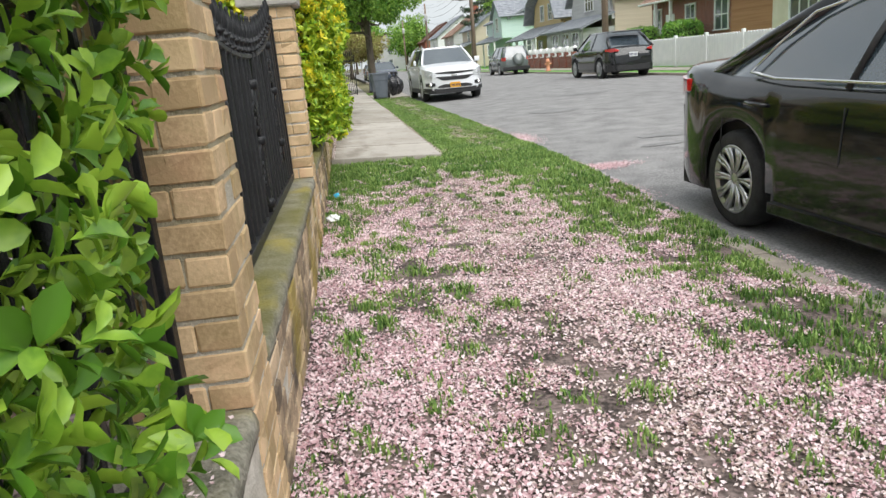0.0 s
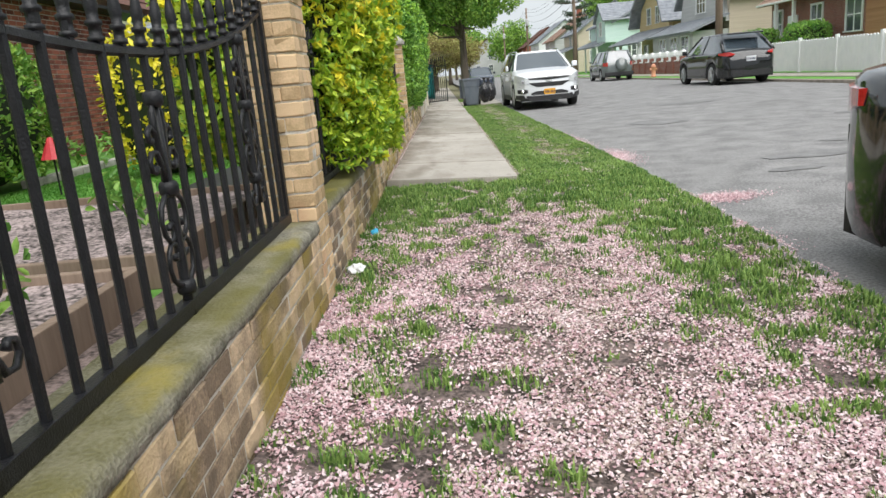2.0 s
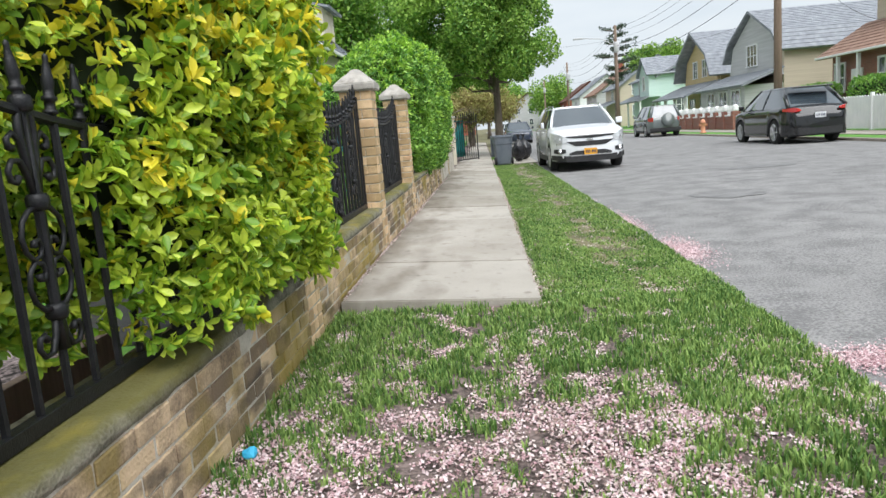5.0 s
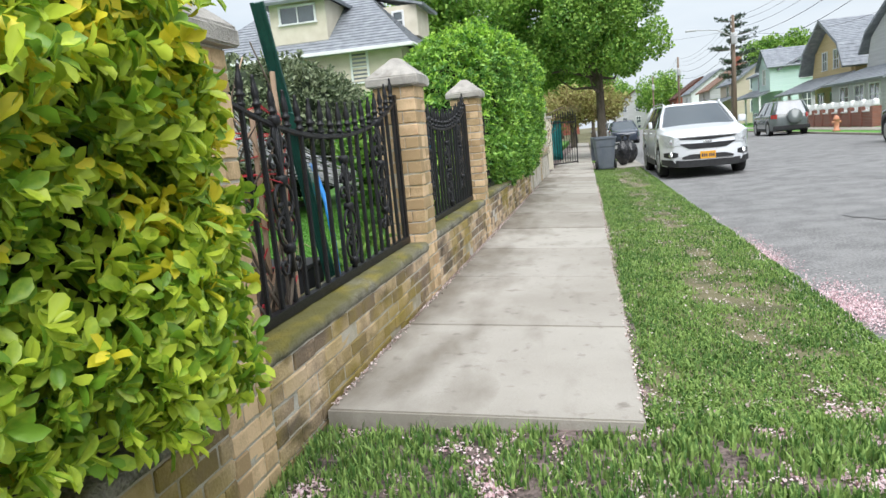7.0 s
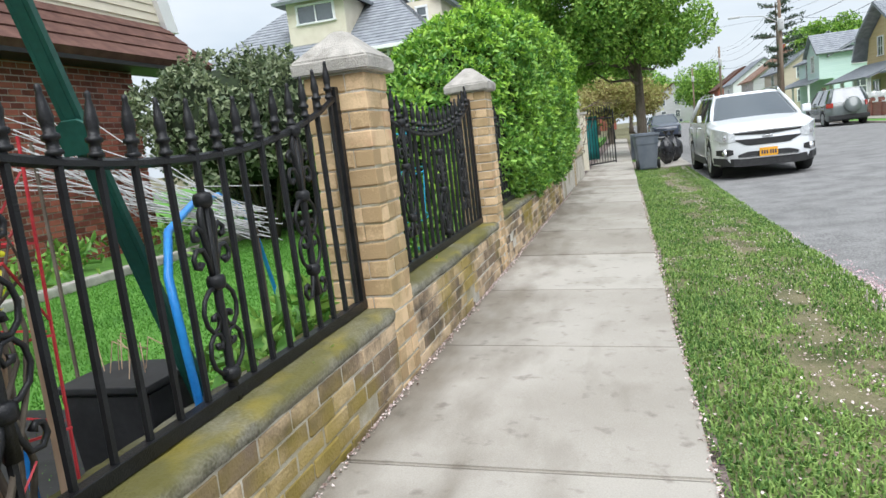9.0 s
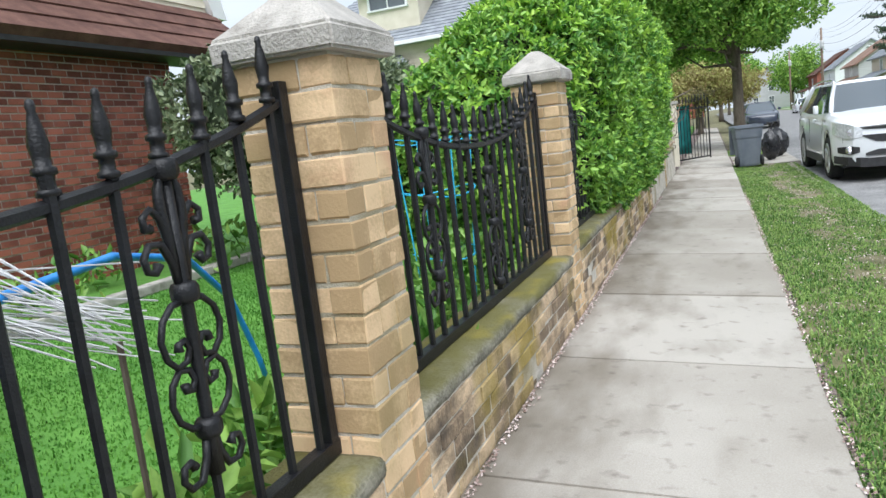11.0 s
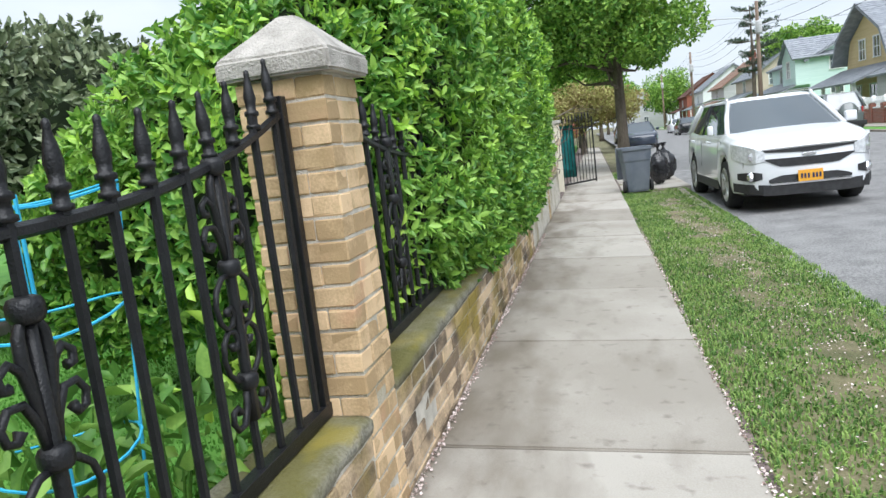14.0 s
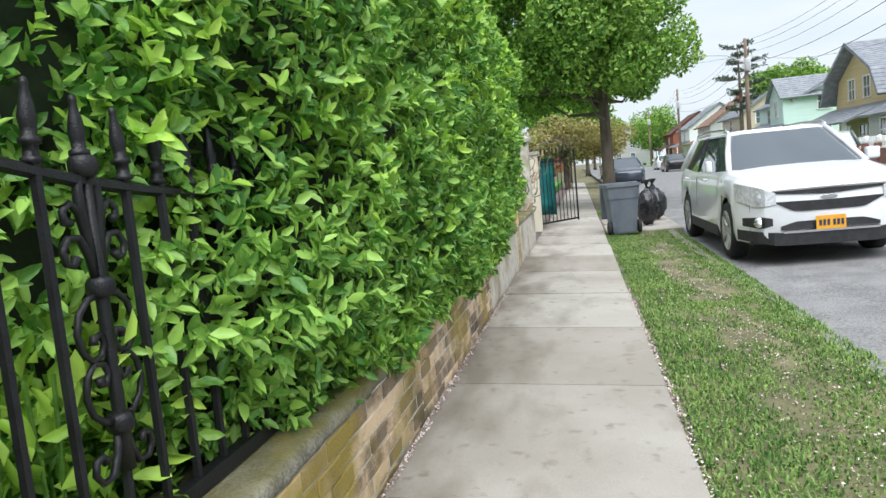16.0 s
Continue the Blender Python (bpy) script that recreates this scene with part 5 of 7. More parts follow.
# mint house and the ones behind it
def simple_house(name, label, y0, y1, wall, roof_mat, eave, ridge, x0=18.5, wins=(), chimney=None, side=1):
    root = thing(name, label, "house")
    a, c = (x0, x0 + 9.5) if side > 0 else (x0 - 9.5, x0)
    part("wall", box(a, c, y0, y1, 0, eave), wall, root)
    mid = (a + c) / 2
    for e in (a - 0.5, c + 0.5):
        slab_roof(root, [(e, y0 - 0.4, eave - 0.1), (e, y1 + 0.4, eave - 0.1), (mid, y1 + 0.4, ridge), (mid, y0 - 0.4, ridge)], 0.15, roof_mat)
    for y in (y0 + 0.01, y1 - 0.2):
        part("gable", prism([(a, eave - 0.02), (c, eave - 0.02), (mid, ridge - 0.12)], "y", y, y + 0.19), wall, root)
    if side > 0:
        for u, z, w, h in wins:
            win(root, "x", u, z, w, h, a)
    for u in (a + 2.0, a + 5.0):
        win(root, "y", u, 1.4, 0.9, 1.3, y0)
        win(root, "y", u, 4.0, 0.9, 1.2, y0)
    slab_roof(root, [(a - 2.2, y0, 2.7), (a - 2.2, y1, 2.7), (a, y1, 3.5), (a, y0, 3.5)], 0.12, roof_mat, "porch_roof")
    for u in (y0 + 0.2, (y0 + y1) / 2, y1 - 0.2):
        part("porch_column", box(a - 2.0, a - 1.85, u - 0.08, u + 0.08, 0, 2.7), M["whitepaint"], root)
    if chimney:
        part("chimney", box(mid - 0.4, mid + 0.4, chimney, chimney + 0.8, ridge - 1.2, ridge + 1.1, 0.02), M["redbrick_wall"], root, "red brick chimney")
    return root


root = simple_house("mint_house", "pale mint sided house with a grey roof", 75, 87, M["mint"], M["greyroof"], 5.0, 7.4, wins=((78, 3.4, 1.8, 1.3), (83.5, 3.4, 1.0, 1.3), (78, 1.0, 1.4, 1.3)))
part("cross_gable", prism([(74.9, 3.0), (78.9, 3.0), (78.9, 5.3), (76.9, 6.7), (74.9, 5.3)], "x", 17.4, 18.49), M["mint"], root, "mint gable over the porch")
for e in (74.5, 79.3):
    slab_roof(root, [(17.1, e, 5.1), (21.5, e, 5.1), (21.5, 76.9, 6.9), (17.1, 76.9, 6.9)], 0.12, M["greyroof"], "gable_roof")
win(root, "x", 76.9, 3.7, 0.9, 1.3, 17.4)
simple_house("beige_house", "beige house with a steep dark roof and chimney", 95, 105, M["beige"], M["greyroof"], 5.0, 8.6, wins=((100, 3.4, 1.2, 1.3),), chimney=99)
simple_house("grey_house", "grey sided house further down the street", 113, 123, M["greysiding"], M["tanroof"], 5.0, 8.4, wins=((118, 3.4, 1.2, 1.3),), chimney=117)
simple_house("white_house", "white sided house further down the street", 131, 142, M["whitepaint"], M["greyroof"], 5.4, 9.0, wins=((136, 3.4, 1.2, 1.3),))
simple_house("tan_house", "tan brick house far down the street", 150, 162, M["redbrick_wall"], M["brownroof"], 5.4, 9.0, wins=((156, 3.4, 1.2, 1.3),))
simple_house("stone_house", "grey house at the far end of the street", 175, 187, M["greysiding"], M["brownroof"], 5.4, 9.0, x0=8)
simple_house("brown_house", "brown house at the far end of the street", 178, 190, M["redbrick_wall"], M["greyroof"], 5.0, 8.0, x0=-10)

# ---- left side: brick house and cream house behind the yard ----
root = thing("red_brick_house", "red brick house with a brown shingle roof and cream gable", "house")
part("wall", box(-14, -6.2, 3.0, 16.8, 0, 3.35), M["oldmortar"], root, "red brick wall with pale joints")
verts = []
rows = []
for c in range(40):
    for i in range(68):
        y0 = 3.0 + i * 0.205 + (0.1 if c % 2 else 0)
        z0 = 0.05 + c * 0.082
        k = len(verts)
        y1 = min(y0 + 0.194, 16.8)
        if y1 - y0 < 0.03:
            continue
        verts += [(-6.188, y0, z0), (-6.188, y1, z0), (-6.188, y1, z0 + 0.064), (-6.188, y0, z0 + 0.064), (-6.2, y0, z0), (-6.2, y1, z0), (-6.2, y1, z0 + 0.064), (-6.2, y0, z0 + 0.064)]
        rows += [(k, k + 1, k + 2, k + 3), (k + 3, k + 2, k + 6, k + 7), (k, k + 4, k + 5, k + 1)]
M["redbrick"] = mat("red_house_brick", (0.15, 0.042, 0.028), (0.36, 0.115, 0.075), 5, 0.9, 0.4, 50, island=0.8)
ob = from_arrays("brick_course", verts, rows, M["redbrick"], root)
ob["kind"] = "stuff"
slab_roof(root, [(-5.7, 2.5, 3.05), (-5.7, 18.3, 3.05), (-6.75, 18.6, 3.92), (-6.75, 2.5, 3.92)], 0.16, M["brownroof"])
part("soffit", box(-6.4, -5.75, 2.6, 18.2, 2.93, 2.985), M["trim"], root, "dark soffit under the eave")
part("gable", prism([(3.0, 3.8), (18.5, 3.8), (17.1, 7.6), (11.2, 12.0), (5, 8.2)], "x", -7.0, -6.7), M["stucco"], root, "cream sided upper gable")
part("rake_board", prism([(18.52, 3.8), (18.85, 3.8), (17.45, 7.7), (17.12, 7.7)], "x", -7.0, -6.6), M["whitepaint"], root, "white gable edge board")
b = bmesh.new()
for i in range(26):
    z = 3.95 + i * 0.14
    e = 18.5 - 1.4 * (z - 3.8) / 3.8
    for q in ([(-6.678, 3.2, z), (-6.678, e, z), (-6.696, e, z + 0.14), (-6.696, 3.2, z + 0.14)], [(-6.7, 3.2, z), (-6.7, e, z), (-6.678, e, z), (-6.678, 3.2, z)]):
        b.faces.new([b.verts.new(v) for v in q])
part("clapboard", b, M["stucco"], root)["kind"] = "stuff"

root = thing("hip_roof_house", "cream stucco house with a grey hip roof and dormers", "house")
part("wall", box(-15.5, -6.2, 34.4, 45, 0, 5.35), M["stucco"], root)
clapboard(root, "y", -15.5, -6.2, 34.4, 1.0, 5.3, M["stucco"], 0.16)
ex0, ex1, ey0, ey1, ez, rz = -16.1, -5.6, 33.8, 45.6, 5.3, 9.2
rx0, rx1, ry = -12.2, -9.5, 39.7
slab_roof(root, [(ex0, ey0, ez), (ex1, ey0, ez), (rx1, ry, rz), (rx0, ry, rz)], 0.16, M["greyroof"])
slab_roof(root, [(ex1, ey1, ez), (ex1, ey0, ez), (rx1, ry, rz), (rx1, ry, rz)], 0.16, M["greyroof"])
slab_roof(root, [(ex0, ey1, ez), (ex1, ey1, ez), (rx1, ry, rz), (rx0, ry, rz)], 0.16, M["greyroof"])
slab_roof(root, [(ex0, ey1, ez), (ex0, ey0, ez), (rx0, ry, rz), (rx0, ry, rz)], 0.16, M["greyroof"])
part("gutter", box(ex0, ex1, ey0 - 0.06, ey0 + 0.04, ez - 0.12, ez + 0.02, 0.02), M["whitepaint"], root)
part("gutter", box(ex1 - 0.04, ex1 + 0.06, ey0, ey1, ez - 0.12, ez + 0.02, 0.02), M["whitepaint"], root)
dm = part("dormer", box(-11.9, -9.4, 34.7, 38, 5.9, 7.65), M["stucco"], root, "cream dormer")
for q in ([(-12.3, 34.2, 7.6), (-9.0, 34.2, 7.6), (-10.65, 36.0, 8.5), (-10.65, 36.0, 8.5)], [(-9.0, 34.2, 7.6), (-9.0, 38.5, 7.6), (-10.65, 38.5, 8.5), (-10.65, 36, 8.5)], [(-12.3, 34.2, 7.6), (-12.3, 38.5, 7.6), (-10.65, 38.5, 8.5), (-10.65, 36, 8.5)]):
    slab_roof(root, q, 0.1, M["greyroof"], "dormer_roof")
win(root, "y", -10.65, 6.75, 1.5, 0.65, 34.7, 1, 0)
part("dormer", box(-8.6, -6.3, 38.3, 40.8, 6.2, 7.6), M["stucco"], root, "cream side dormer")
slab_roof(root, [(-5.9, 37.9, 7.55), (-5.9, 41.2, 7.55), (-8.6, 40.2, 8.4), (-8.6, 38.9, 8.4)], 0.1, M["greyroof"], "dormer_roof")
win(root, "y", -8.05, 4.0, 0.62, 1.25, 34.4, 0, 1)
win(root, "y", -7.2, 6.6, 0.4, 0.7, 38.3, 0, 1)
part("bay", box(-12.2, -9.4, 33.0, 34.4, 0, 4.0), M["stucco"], root, "cream bay")
slab_roof(root, [(-12.6, 32.6, 3.95), (-9.0, 32.6, 3.95), (-10.2, 34.4, 4.9), (-11.4, 34.4, 4.9)], 0.1, M["greyroof"], "bay_roof")
part("chimney", box(-13.4, -12.6, 38, 38.8, 8.4, 10.2, 0.02), M["redbrick_wall"], root, "red brick chimney")

# ---- utility poles and cables ----
def utility_pole(x, y, h, lamp=False):
    root = thing("utility_pole", "brown wooden utility pole beside the far sidewalk", "pole", pose(x, y, 0.1))
    part("shaft", tube([(0, 0, 0), (0, 0, h * 0.5), (0, 0, h)], [0.16, 0.14, 0.11], 10), M["pole"], root, "", True)
    part("transformer", lathe([(0.05, 0), (0.2, 0.02), (0.22, 0.1), (0.22, 0.75), (0.18, 0.85), (0.05, 0.88)], 14, None, "z", (0.0, -0.36, h - 2.2)), M["wire"], root, "grey transformer can", True)
    for k in range(3):
        part("insulator", lathe([(0.03, 0), (0.06, 0.03), (0.04, 0.08), (0.06, 0.12), (0.02, 0.16)], 8, None, "z", (-0.13, 0, h - 0.4 - 0.5 * k)), M["whitepaint"], root)
    if lamp:
        part("lamp_arm", tube([(0, 0, h - 1.6), (-1.2, -0.2, h - 1.0), (-2.8, -0.4, h - 0.85)], 0.035, 6), M["wire"], root, "grey street lamp arm")
        part("lamp_head", box(-3.5, -2.7, -0.52, -0.28, h - 0.93, h - 0.80, 0.04), M["wire"], root, "grey street lamp head")


POLES = [(12.35, 1.0, 8.6), (12.35, 32.3, 8.6), (12.35, 64.3, 8.6), (12.35, 97, 8.6), (12.35, 130, 8.6)]
for i, (x, y, h) in enumerate(POLES):
    utility_pole(x, y, h, i == 2)
for k, dz in enumerate((0.15, 0.5, 0.95, 1.6, 2.4)):
    for (x, y, h), (x2, y2, h2) in zip(POLES, POLES[1:]):
        pts = [(x - 0.14 + 0.05 * k, y + (y2 - y) * i / 14, 0.1 + h - dz - 0.9 * (1 - (2 * i / 14 - 1) ** 2)) for i in range(15)]
        tagged(obj("overhead_cable", tube(pts, 0.009 + 0.005 * (k > 2), 4), M["cable"]), "thin black overhead cable between the poles", "cable", "overhead cables")
for k, (tx, ty, tz) in enumerate(((18.3, 52.5, 6.5), (18.3, 36, 4.4), (-6.2, 20.0, 5.2), (-9.5, 34.5, 5.6))):
    x, y, h = POLES[2 if k in (0, 3) else 1]
    pts = [(x + (tx - x) * i / 14, y + (ty - y) * i / 14, 7.6 + (tz - 7.6) * i / 14 - 0.7 * (1 - (2 * i / 14 - 1) ** 2)) for i in range(15)]
    tagged(obj("service_cable", tube(pts, 0.009, 4), M["cable"]), "thin black cable from a pole to a house", "cable", "overhead cables")

# orange hydrant post
root = thing("hydrant", "faded orange hydrant on the far verge", "hydrant", pose(12.2, 41.2, 0.1))
part("barrel", lathe([(0.16, 0), (0.17, 0.05), (0.11, 0.08), (0.11, 0.5), (0.14, 0.52), (0.14, 0.56), (0.1, 0.66), (0.03, 0.72)], 14), M["hydrant"], root, "", True)
for s in (1, -1):
    part("nozzle", lathe([(0.05, 0.1), (0.05, 0.16), (0.06, 0.17), (0.06, 0.2)], 10, None, "x", (0, 0, 0.42)), M["hydrant"], root).matrix_basis = pose(0, 0, 0, 0, 0, 90 + 90 * s)

# ---- trees and shrubs ----
def crown_points(rg, n, blobs, shell=0.55):
    """Points in lumpy clumps: blobs of (centre, radii)."""
    vol = np.array([r[0] * r[1] * r[2] for c, r in blobs]) ** 0.8
    pick = rg.choice(len(blobs), n, p=vol / vol.sum())
    d = rg.normal(size=(n, 3))
    d /= np.linalg.norm(d, axis=1, keepdims=True)
    rad = rg.uniform(shell, 1.0, (n, 1)) ** 0.7
    c = np.array([b[0] for b in blobs])[pick]
    r = np.array([b[1] for b in blobs])[pick]
    return c + d * r * rad, d


def tree(name, label, x, y, z, trunk_r, trunk_h, crown_c, crown_r, n_blobs, n_leaves, size, material, seed, blob=0.42, bark=None, flat=0.8, ratio=0.55, level=False):
    rg = np.random.default_rng(seed)
    root = thing(name, label, "tree", pose(x, y, z))
    bark = bark or M["bark"]
    lean = rg.normal(size=2) * 0.08
    top = (lean[0] * 2, lean[1] * 2, trunk_h * 1.35)
    part("trunk", tube([(0, 0, -0.2), (lean[0] * 0.3, lean[1] * 0.3, trunk_h * 0.3), (lean[0], lean[1], trunk_h * 0.8), top], [trunk_r * 1.45, trunk_r, trunk_r * 0.85, trunk_r * 0.5], 12), bark, root, "", True)
    blobs = []
    cc, cr = np.array(crown_c), np.array(crown_r)
    for i in range(n_blobs):
        d = rg.normal(size=3)
        d /= np.linalg.norm(d)
        p = cc + d * cr * rg.uniform(0.35, 0.85)
        if level:
            zn, an, rn = rg.uniform(-0.8, 0.9), rg.uniform(0, 6.283), math.sqrt(rg.uniform(0.05, 0.85))
            rn *= math.sqrt(1 - 0.75 * max(zn, 0) ** 2)
            p = cc + cr * np.array([rn * math.cos(an), rn * math.sin(an), zn])
        s = blob * rg.uniform(0.6, 1.2)
        blobs.append((p, np.array([s, s, s * flat]) * cr.mean()))
        if i < 16:
            b0 = Vector((lean[0], lean[1], trunk_h * rg.uniform(0.75, 1.25)))
            mid = b0.lerp(Vector(p), 0.5) + Vector((0, 0, -0.12 * cr[2]))
            part("limb", tube([b0, mid, p], [trunk_r * 0.4, trunk_r * 0.2, trunk_r * 0.05], 7), bark, root, "", True)
    pos, nor = crown_points(rg, n_leaves, blobs)
    leaves("crown", pos, nor, size, material, root, rg, ratio, up=0.1)
    return root


tree("street_tree", "broad green street tree with dark bark on the verge", 1.55, 33.0, 0.1, 0.17, 3.2, (-1.0, 0.2, 5.7), (3.5, 3.2, 3.0), 150, 95000, 0.13, M["treeleaf"], 11, 0.22, None, 0.9, 0.55, True)
tree("russet_tree", "low spreading tree with russet spring leaves", 0.2, 50.0, 0.1, 0.15, 1.5, (0.4, 0, 2.4), (3.6, 2.2, 1.2), 46, 9000, 0.17, M["orange"], 12, 0.36)
tree("round_tree", "round green tree behind the far houses", 24, 98, 0.1, 0.3, 4.0, (0, 0, 7.2), (4.2, 4.2, 3.2), 30, 12000, 0.32, M["treeleaf"], 13)
tree("back_yard_tree", "dark green tree behind the cream house", -9.0, 58, 0.1, 0.3, 5.0, (0, 0, 9.5), (5.0, 5.0, 4.4), 34, 14000, 0.32, M["treeleaf"], 14)
tree("garden_tree", "green tree along the street", 0.0, 66, 0.1, 0.25, 4.0, (0, 0, 7.0), (4.5, 4.5, 3.6), 30, 12000, 0.3, M["treeleaf"], 15)
for i, (x, y, s) in enumerate(((-8, 92, 1.2), (2, 104, 1.0), (-3, 128, 1.3), (4, 150, 1.2), (-14, 140, 1.5), (16, 165, 1.3), (10, 200, 1.5), (-2, 205, 1.6), (22, 205, 1.6), (34, 120, 1.4), (-16, 78, 1.2))):
    tree("distant_tree", "green tree far down the street", x, y, 0, 0.25, 3.0, (0, 0, 5.4 * s), (4.2 * s, 4.2 * s, 3.4 * s), 20, 4500, 0.5, M["orange"] if i in (1, 4) else M["treeleaf"], 20 + i)
# sparse conifer with flat layers
rg = np.random.default_rng(31)
root = thing("conifer", "sparse dark conifer with flat layered branches", "tree", pose(14.8, 78, 0.1))
part("trunk", tube([(0, 0, -0.2), (0.1, 0, 5), (0, 0, 10.2)], [0.22, 0.15, 0.04], 8), M["bark"], root)
pts = []
for k in range(9):
    z = 4.6 + k * 0.65
    for j in range(5):
        a = rg.uniform(0, 6.28)
        ln = rg.uniform(1.2, 2.5) * (1.0 if 1 < k < 7 else 0.6)
        tip = (ln * math.cos(a), ln * math.sin(a), z + 0.35)
        part("branch", tube([(0, 0, z), (tip[0] * 0.5, tip[1] * 0.5, z + 0.05), tip], [0.05, 0.035, 0.01], 5), M["bark"], root)
        for q in range(40):
            f = rg.uniform(0.3, 1.0)
            pts.append((tip[0] * f + rg.normal() * 0.16, tip[1] * f + rg.normal() * 0.16, z + 0.35 * f * f + rg.normal() * 0.04))
pts = np.array(pts)
leaves("needle_spray", pts, np.tile([0, 0, 1.0], (len(pts), 1)), 0.3, M["conifer"], root, rg, 0.3)


def trimmed_bush(x, y, z, sx, sy, sz, mats, n, size, seed, name="trimmed_bush", label="dense trimmed green bush in a front yard", p=4.0, rise=0.0, stems=0):
    rg = np.random.default_rng(seed)
    root = thing(name, label, "bush", pose(x, y, z + rise))
    pos, nor = roundbox_points(rg, n, (-sx, -sy, 0.0), (sx, sy, sz), p=p, lump=(0.16 if stems else 0.06) * min(sx, sz) * 2, depth=0.15)
    leaves("foliage", pos, nor, size, mats, root, rg, 0.5)
    # Solid filler behind the leaves, coloured as the shade inside the bush.
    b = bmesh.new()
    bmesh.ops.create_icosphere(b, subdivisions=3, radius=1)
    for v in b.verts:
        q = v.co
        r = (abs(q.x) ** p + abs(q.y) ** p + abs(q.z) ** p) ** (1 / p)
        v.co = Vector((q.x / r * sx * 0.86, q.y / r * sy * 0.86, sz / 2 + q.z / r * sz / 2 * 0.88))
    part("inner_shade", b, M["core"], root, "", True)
    for i in range(stems):
        a = 6.283 * i / stems + x
        part("stem", tube([(0.12 * math.cos(a), 0.12 * math.sin(a), -rise), (0.25 * sx * math.cos(a), 0.25 * sy * math.sin(a), 0.1), (0.5 * sx * math.cos(a), 0.5 * sy * math.sin(a), sz * 0.5)], [0.035, 0.028, 0.015], 6), M["bark"], root, "brown twisted stem", True)
    return root


trimmed_bush(17.2, 39.6, 0.12, 0.8, 1.15, 1.95, M["gleaf"], 3000, 0.12, 41)
trimmed_bush(17.2, 34.6, 0.12, 0.8, 1.0, 2.0, M["gleaf"], 3000, 0.12, 42)
trimmed_bush(-3.95, 16.2, 0.3, 1.15, 1.6, 1.75, M["darkleaf"], 13000, 0.085, 43, "dark_shrub", "large grey-green evergreen shrub beside the brick house", 2.2, 0.7, 5)
trimmed_bush(-4.6, 18.6, 0.3, 1.5, 1.6, 2.6, M["darkleaf"], 10000, 0.08, 44, "dark_shrub", "large dark evergreen shrub beside the brick house", 2.4)
trimmed_bush(-2.9, 9.9, 0.18, 0.55, 0.7, 1.9, [M["ytip"]], 2600, 0.08, 45, "yellow_shrub", "golden yellow shrub in the yard", 2.4)
trimmed_bush(-5.0, 8.9, 0.18, 0.9, 1.7, 2.0, [M["treeleaf"], M["darkleaf"]], 7000, 0.08, 46, "dark_shrub", "dark shrub along the house", 2.4)
trimmed_bush(-4.9, 5.8, 0.18, 0.9, 1.7, 2.4, [M["yleaf"]], 7000, 0.08, 47, "yellow_shrub", "yellow green shrub in the yard", 2.4)
trimmed_bush(-3.6, 24.0, 0.15, 1.9, 2.6, 2.5, [M["gleaf"]], 8000, 0.1, 48, "green_shrub", "green shrubs behind the privet hedge", 2.6)

# ---- yard behind the wall ----
tagged(obj("yard_lawn", box(-30, -0.52, -10, 70, -0.2, 0.30), M["yardgrass"]), "bright green mown lawn behind the wall", "lawn", kind="structure")
tagged(obj("yard_path", box(-2.2, -0.54, 7.2, 9.9, 0.2, 0.318, 0.01), M["pot"]), "dark weed cloth on the yard soil", "ground", kind="structure")
tagged(obj("bed_path", box(-0.95, -0.545, -2.0, 7.18, 0.2, 0.312, 0.004), M["dirt"]), "trodden dark soil between the wall and the beds", "ground", kind="structure")
def raised_bed(x0, x1, y0, y1):
    root = thing("raised_bed", "timber edged raised bed covered with fallen petals", "garden bed", pose(0, 0, 0.3))
    t = 0.05
    for a in ((x0, x1, y0, y0 + t), (x0, x1, y1 - t, y1), (x0, x0 + t, y0 + t + 0.002, y1 - t - 0.002), (x1 - t, x1, y0 + t + 0.002, y1 - t - 0.002)):
        part("edge_board", box(*a, 0, 0.17, 0.006), M["pole"], root)
    b = bmesh.new()
    n = 16
    g = [[b.verts.new((x0 + t + (x1 - x0 - 2 * t) * i / n, y0 + t + (y1 - y0 - 2 * t) * j / n, 0.12 + 0.03 * noise.noise(Vector((i * 0.7, j * 0.7, x0))))) for i in range(n + 1)] for j in range(n + 1)]
    for j in range(n):
        for i in range(n):
            b.faces.new((g[j][i], g[j][i + 1], g[j + 1][i + 1], g[j + 1][i]))
    part("soil", b, M["petalbed"], root, "soil covered with petals", True)
raised_bed(-2.9, -0.95, 1.9, 4.35)
raised_bed(-3.2, -0.95, 4.55, 6.9)
raised_bed(-3.6, -0.95, -0.6, 1.7)

# leaning green steel post, lath stakes, hose, planter
root = thing("green_steel_post", "dark green perforated steel post leaning on the fence", "post")
p0, p1 = Vector((-0.52, 9.42, 0.32)), Vector((-0.52, 8.80, 2.0))
for off in (Vector((-0.026, 0, 0)), Vector((0.026, 0, 0))):
    part("flange", tube([p0 + off, p1 + off], 0.010, 4), M["greensteel"], root)
part("channel", tube([p0 + Vector((0, 0.012, 0)), p1 + Vector((0, 0.012, 0))], 0.027, 4, None, True, 0.9), M["greensteel"], root)
part("anchor_plate", prism([(-0.10, 0.0), (0.10, 0.0), (0.085, 0.11), (0.04, 0.13), (-0.04, 0.13), (-0.085, 0.11)], "y", -0.006, 0.006, None, 0.002), M["greensteel"], root, "green anchor plate").matrix_basis = pose(-0.51, 8.99, 1.40, 18, 0, 0) @ Matrix.Diagonal((0.6, 1, 0.75, 1))
root = thing("blue_hose", "bright blue garden hose arching over the lawn", "hose")
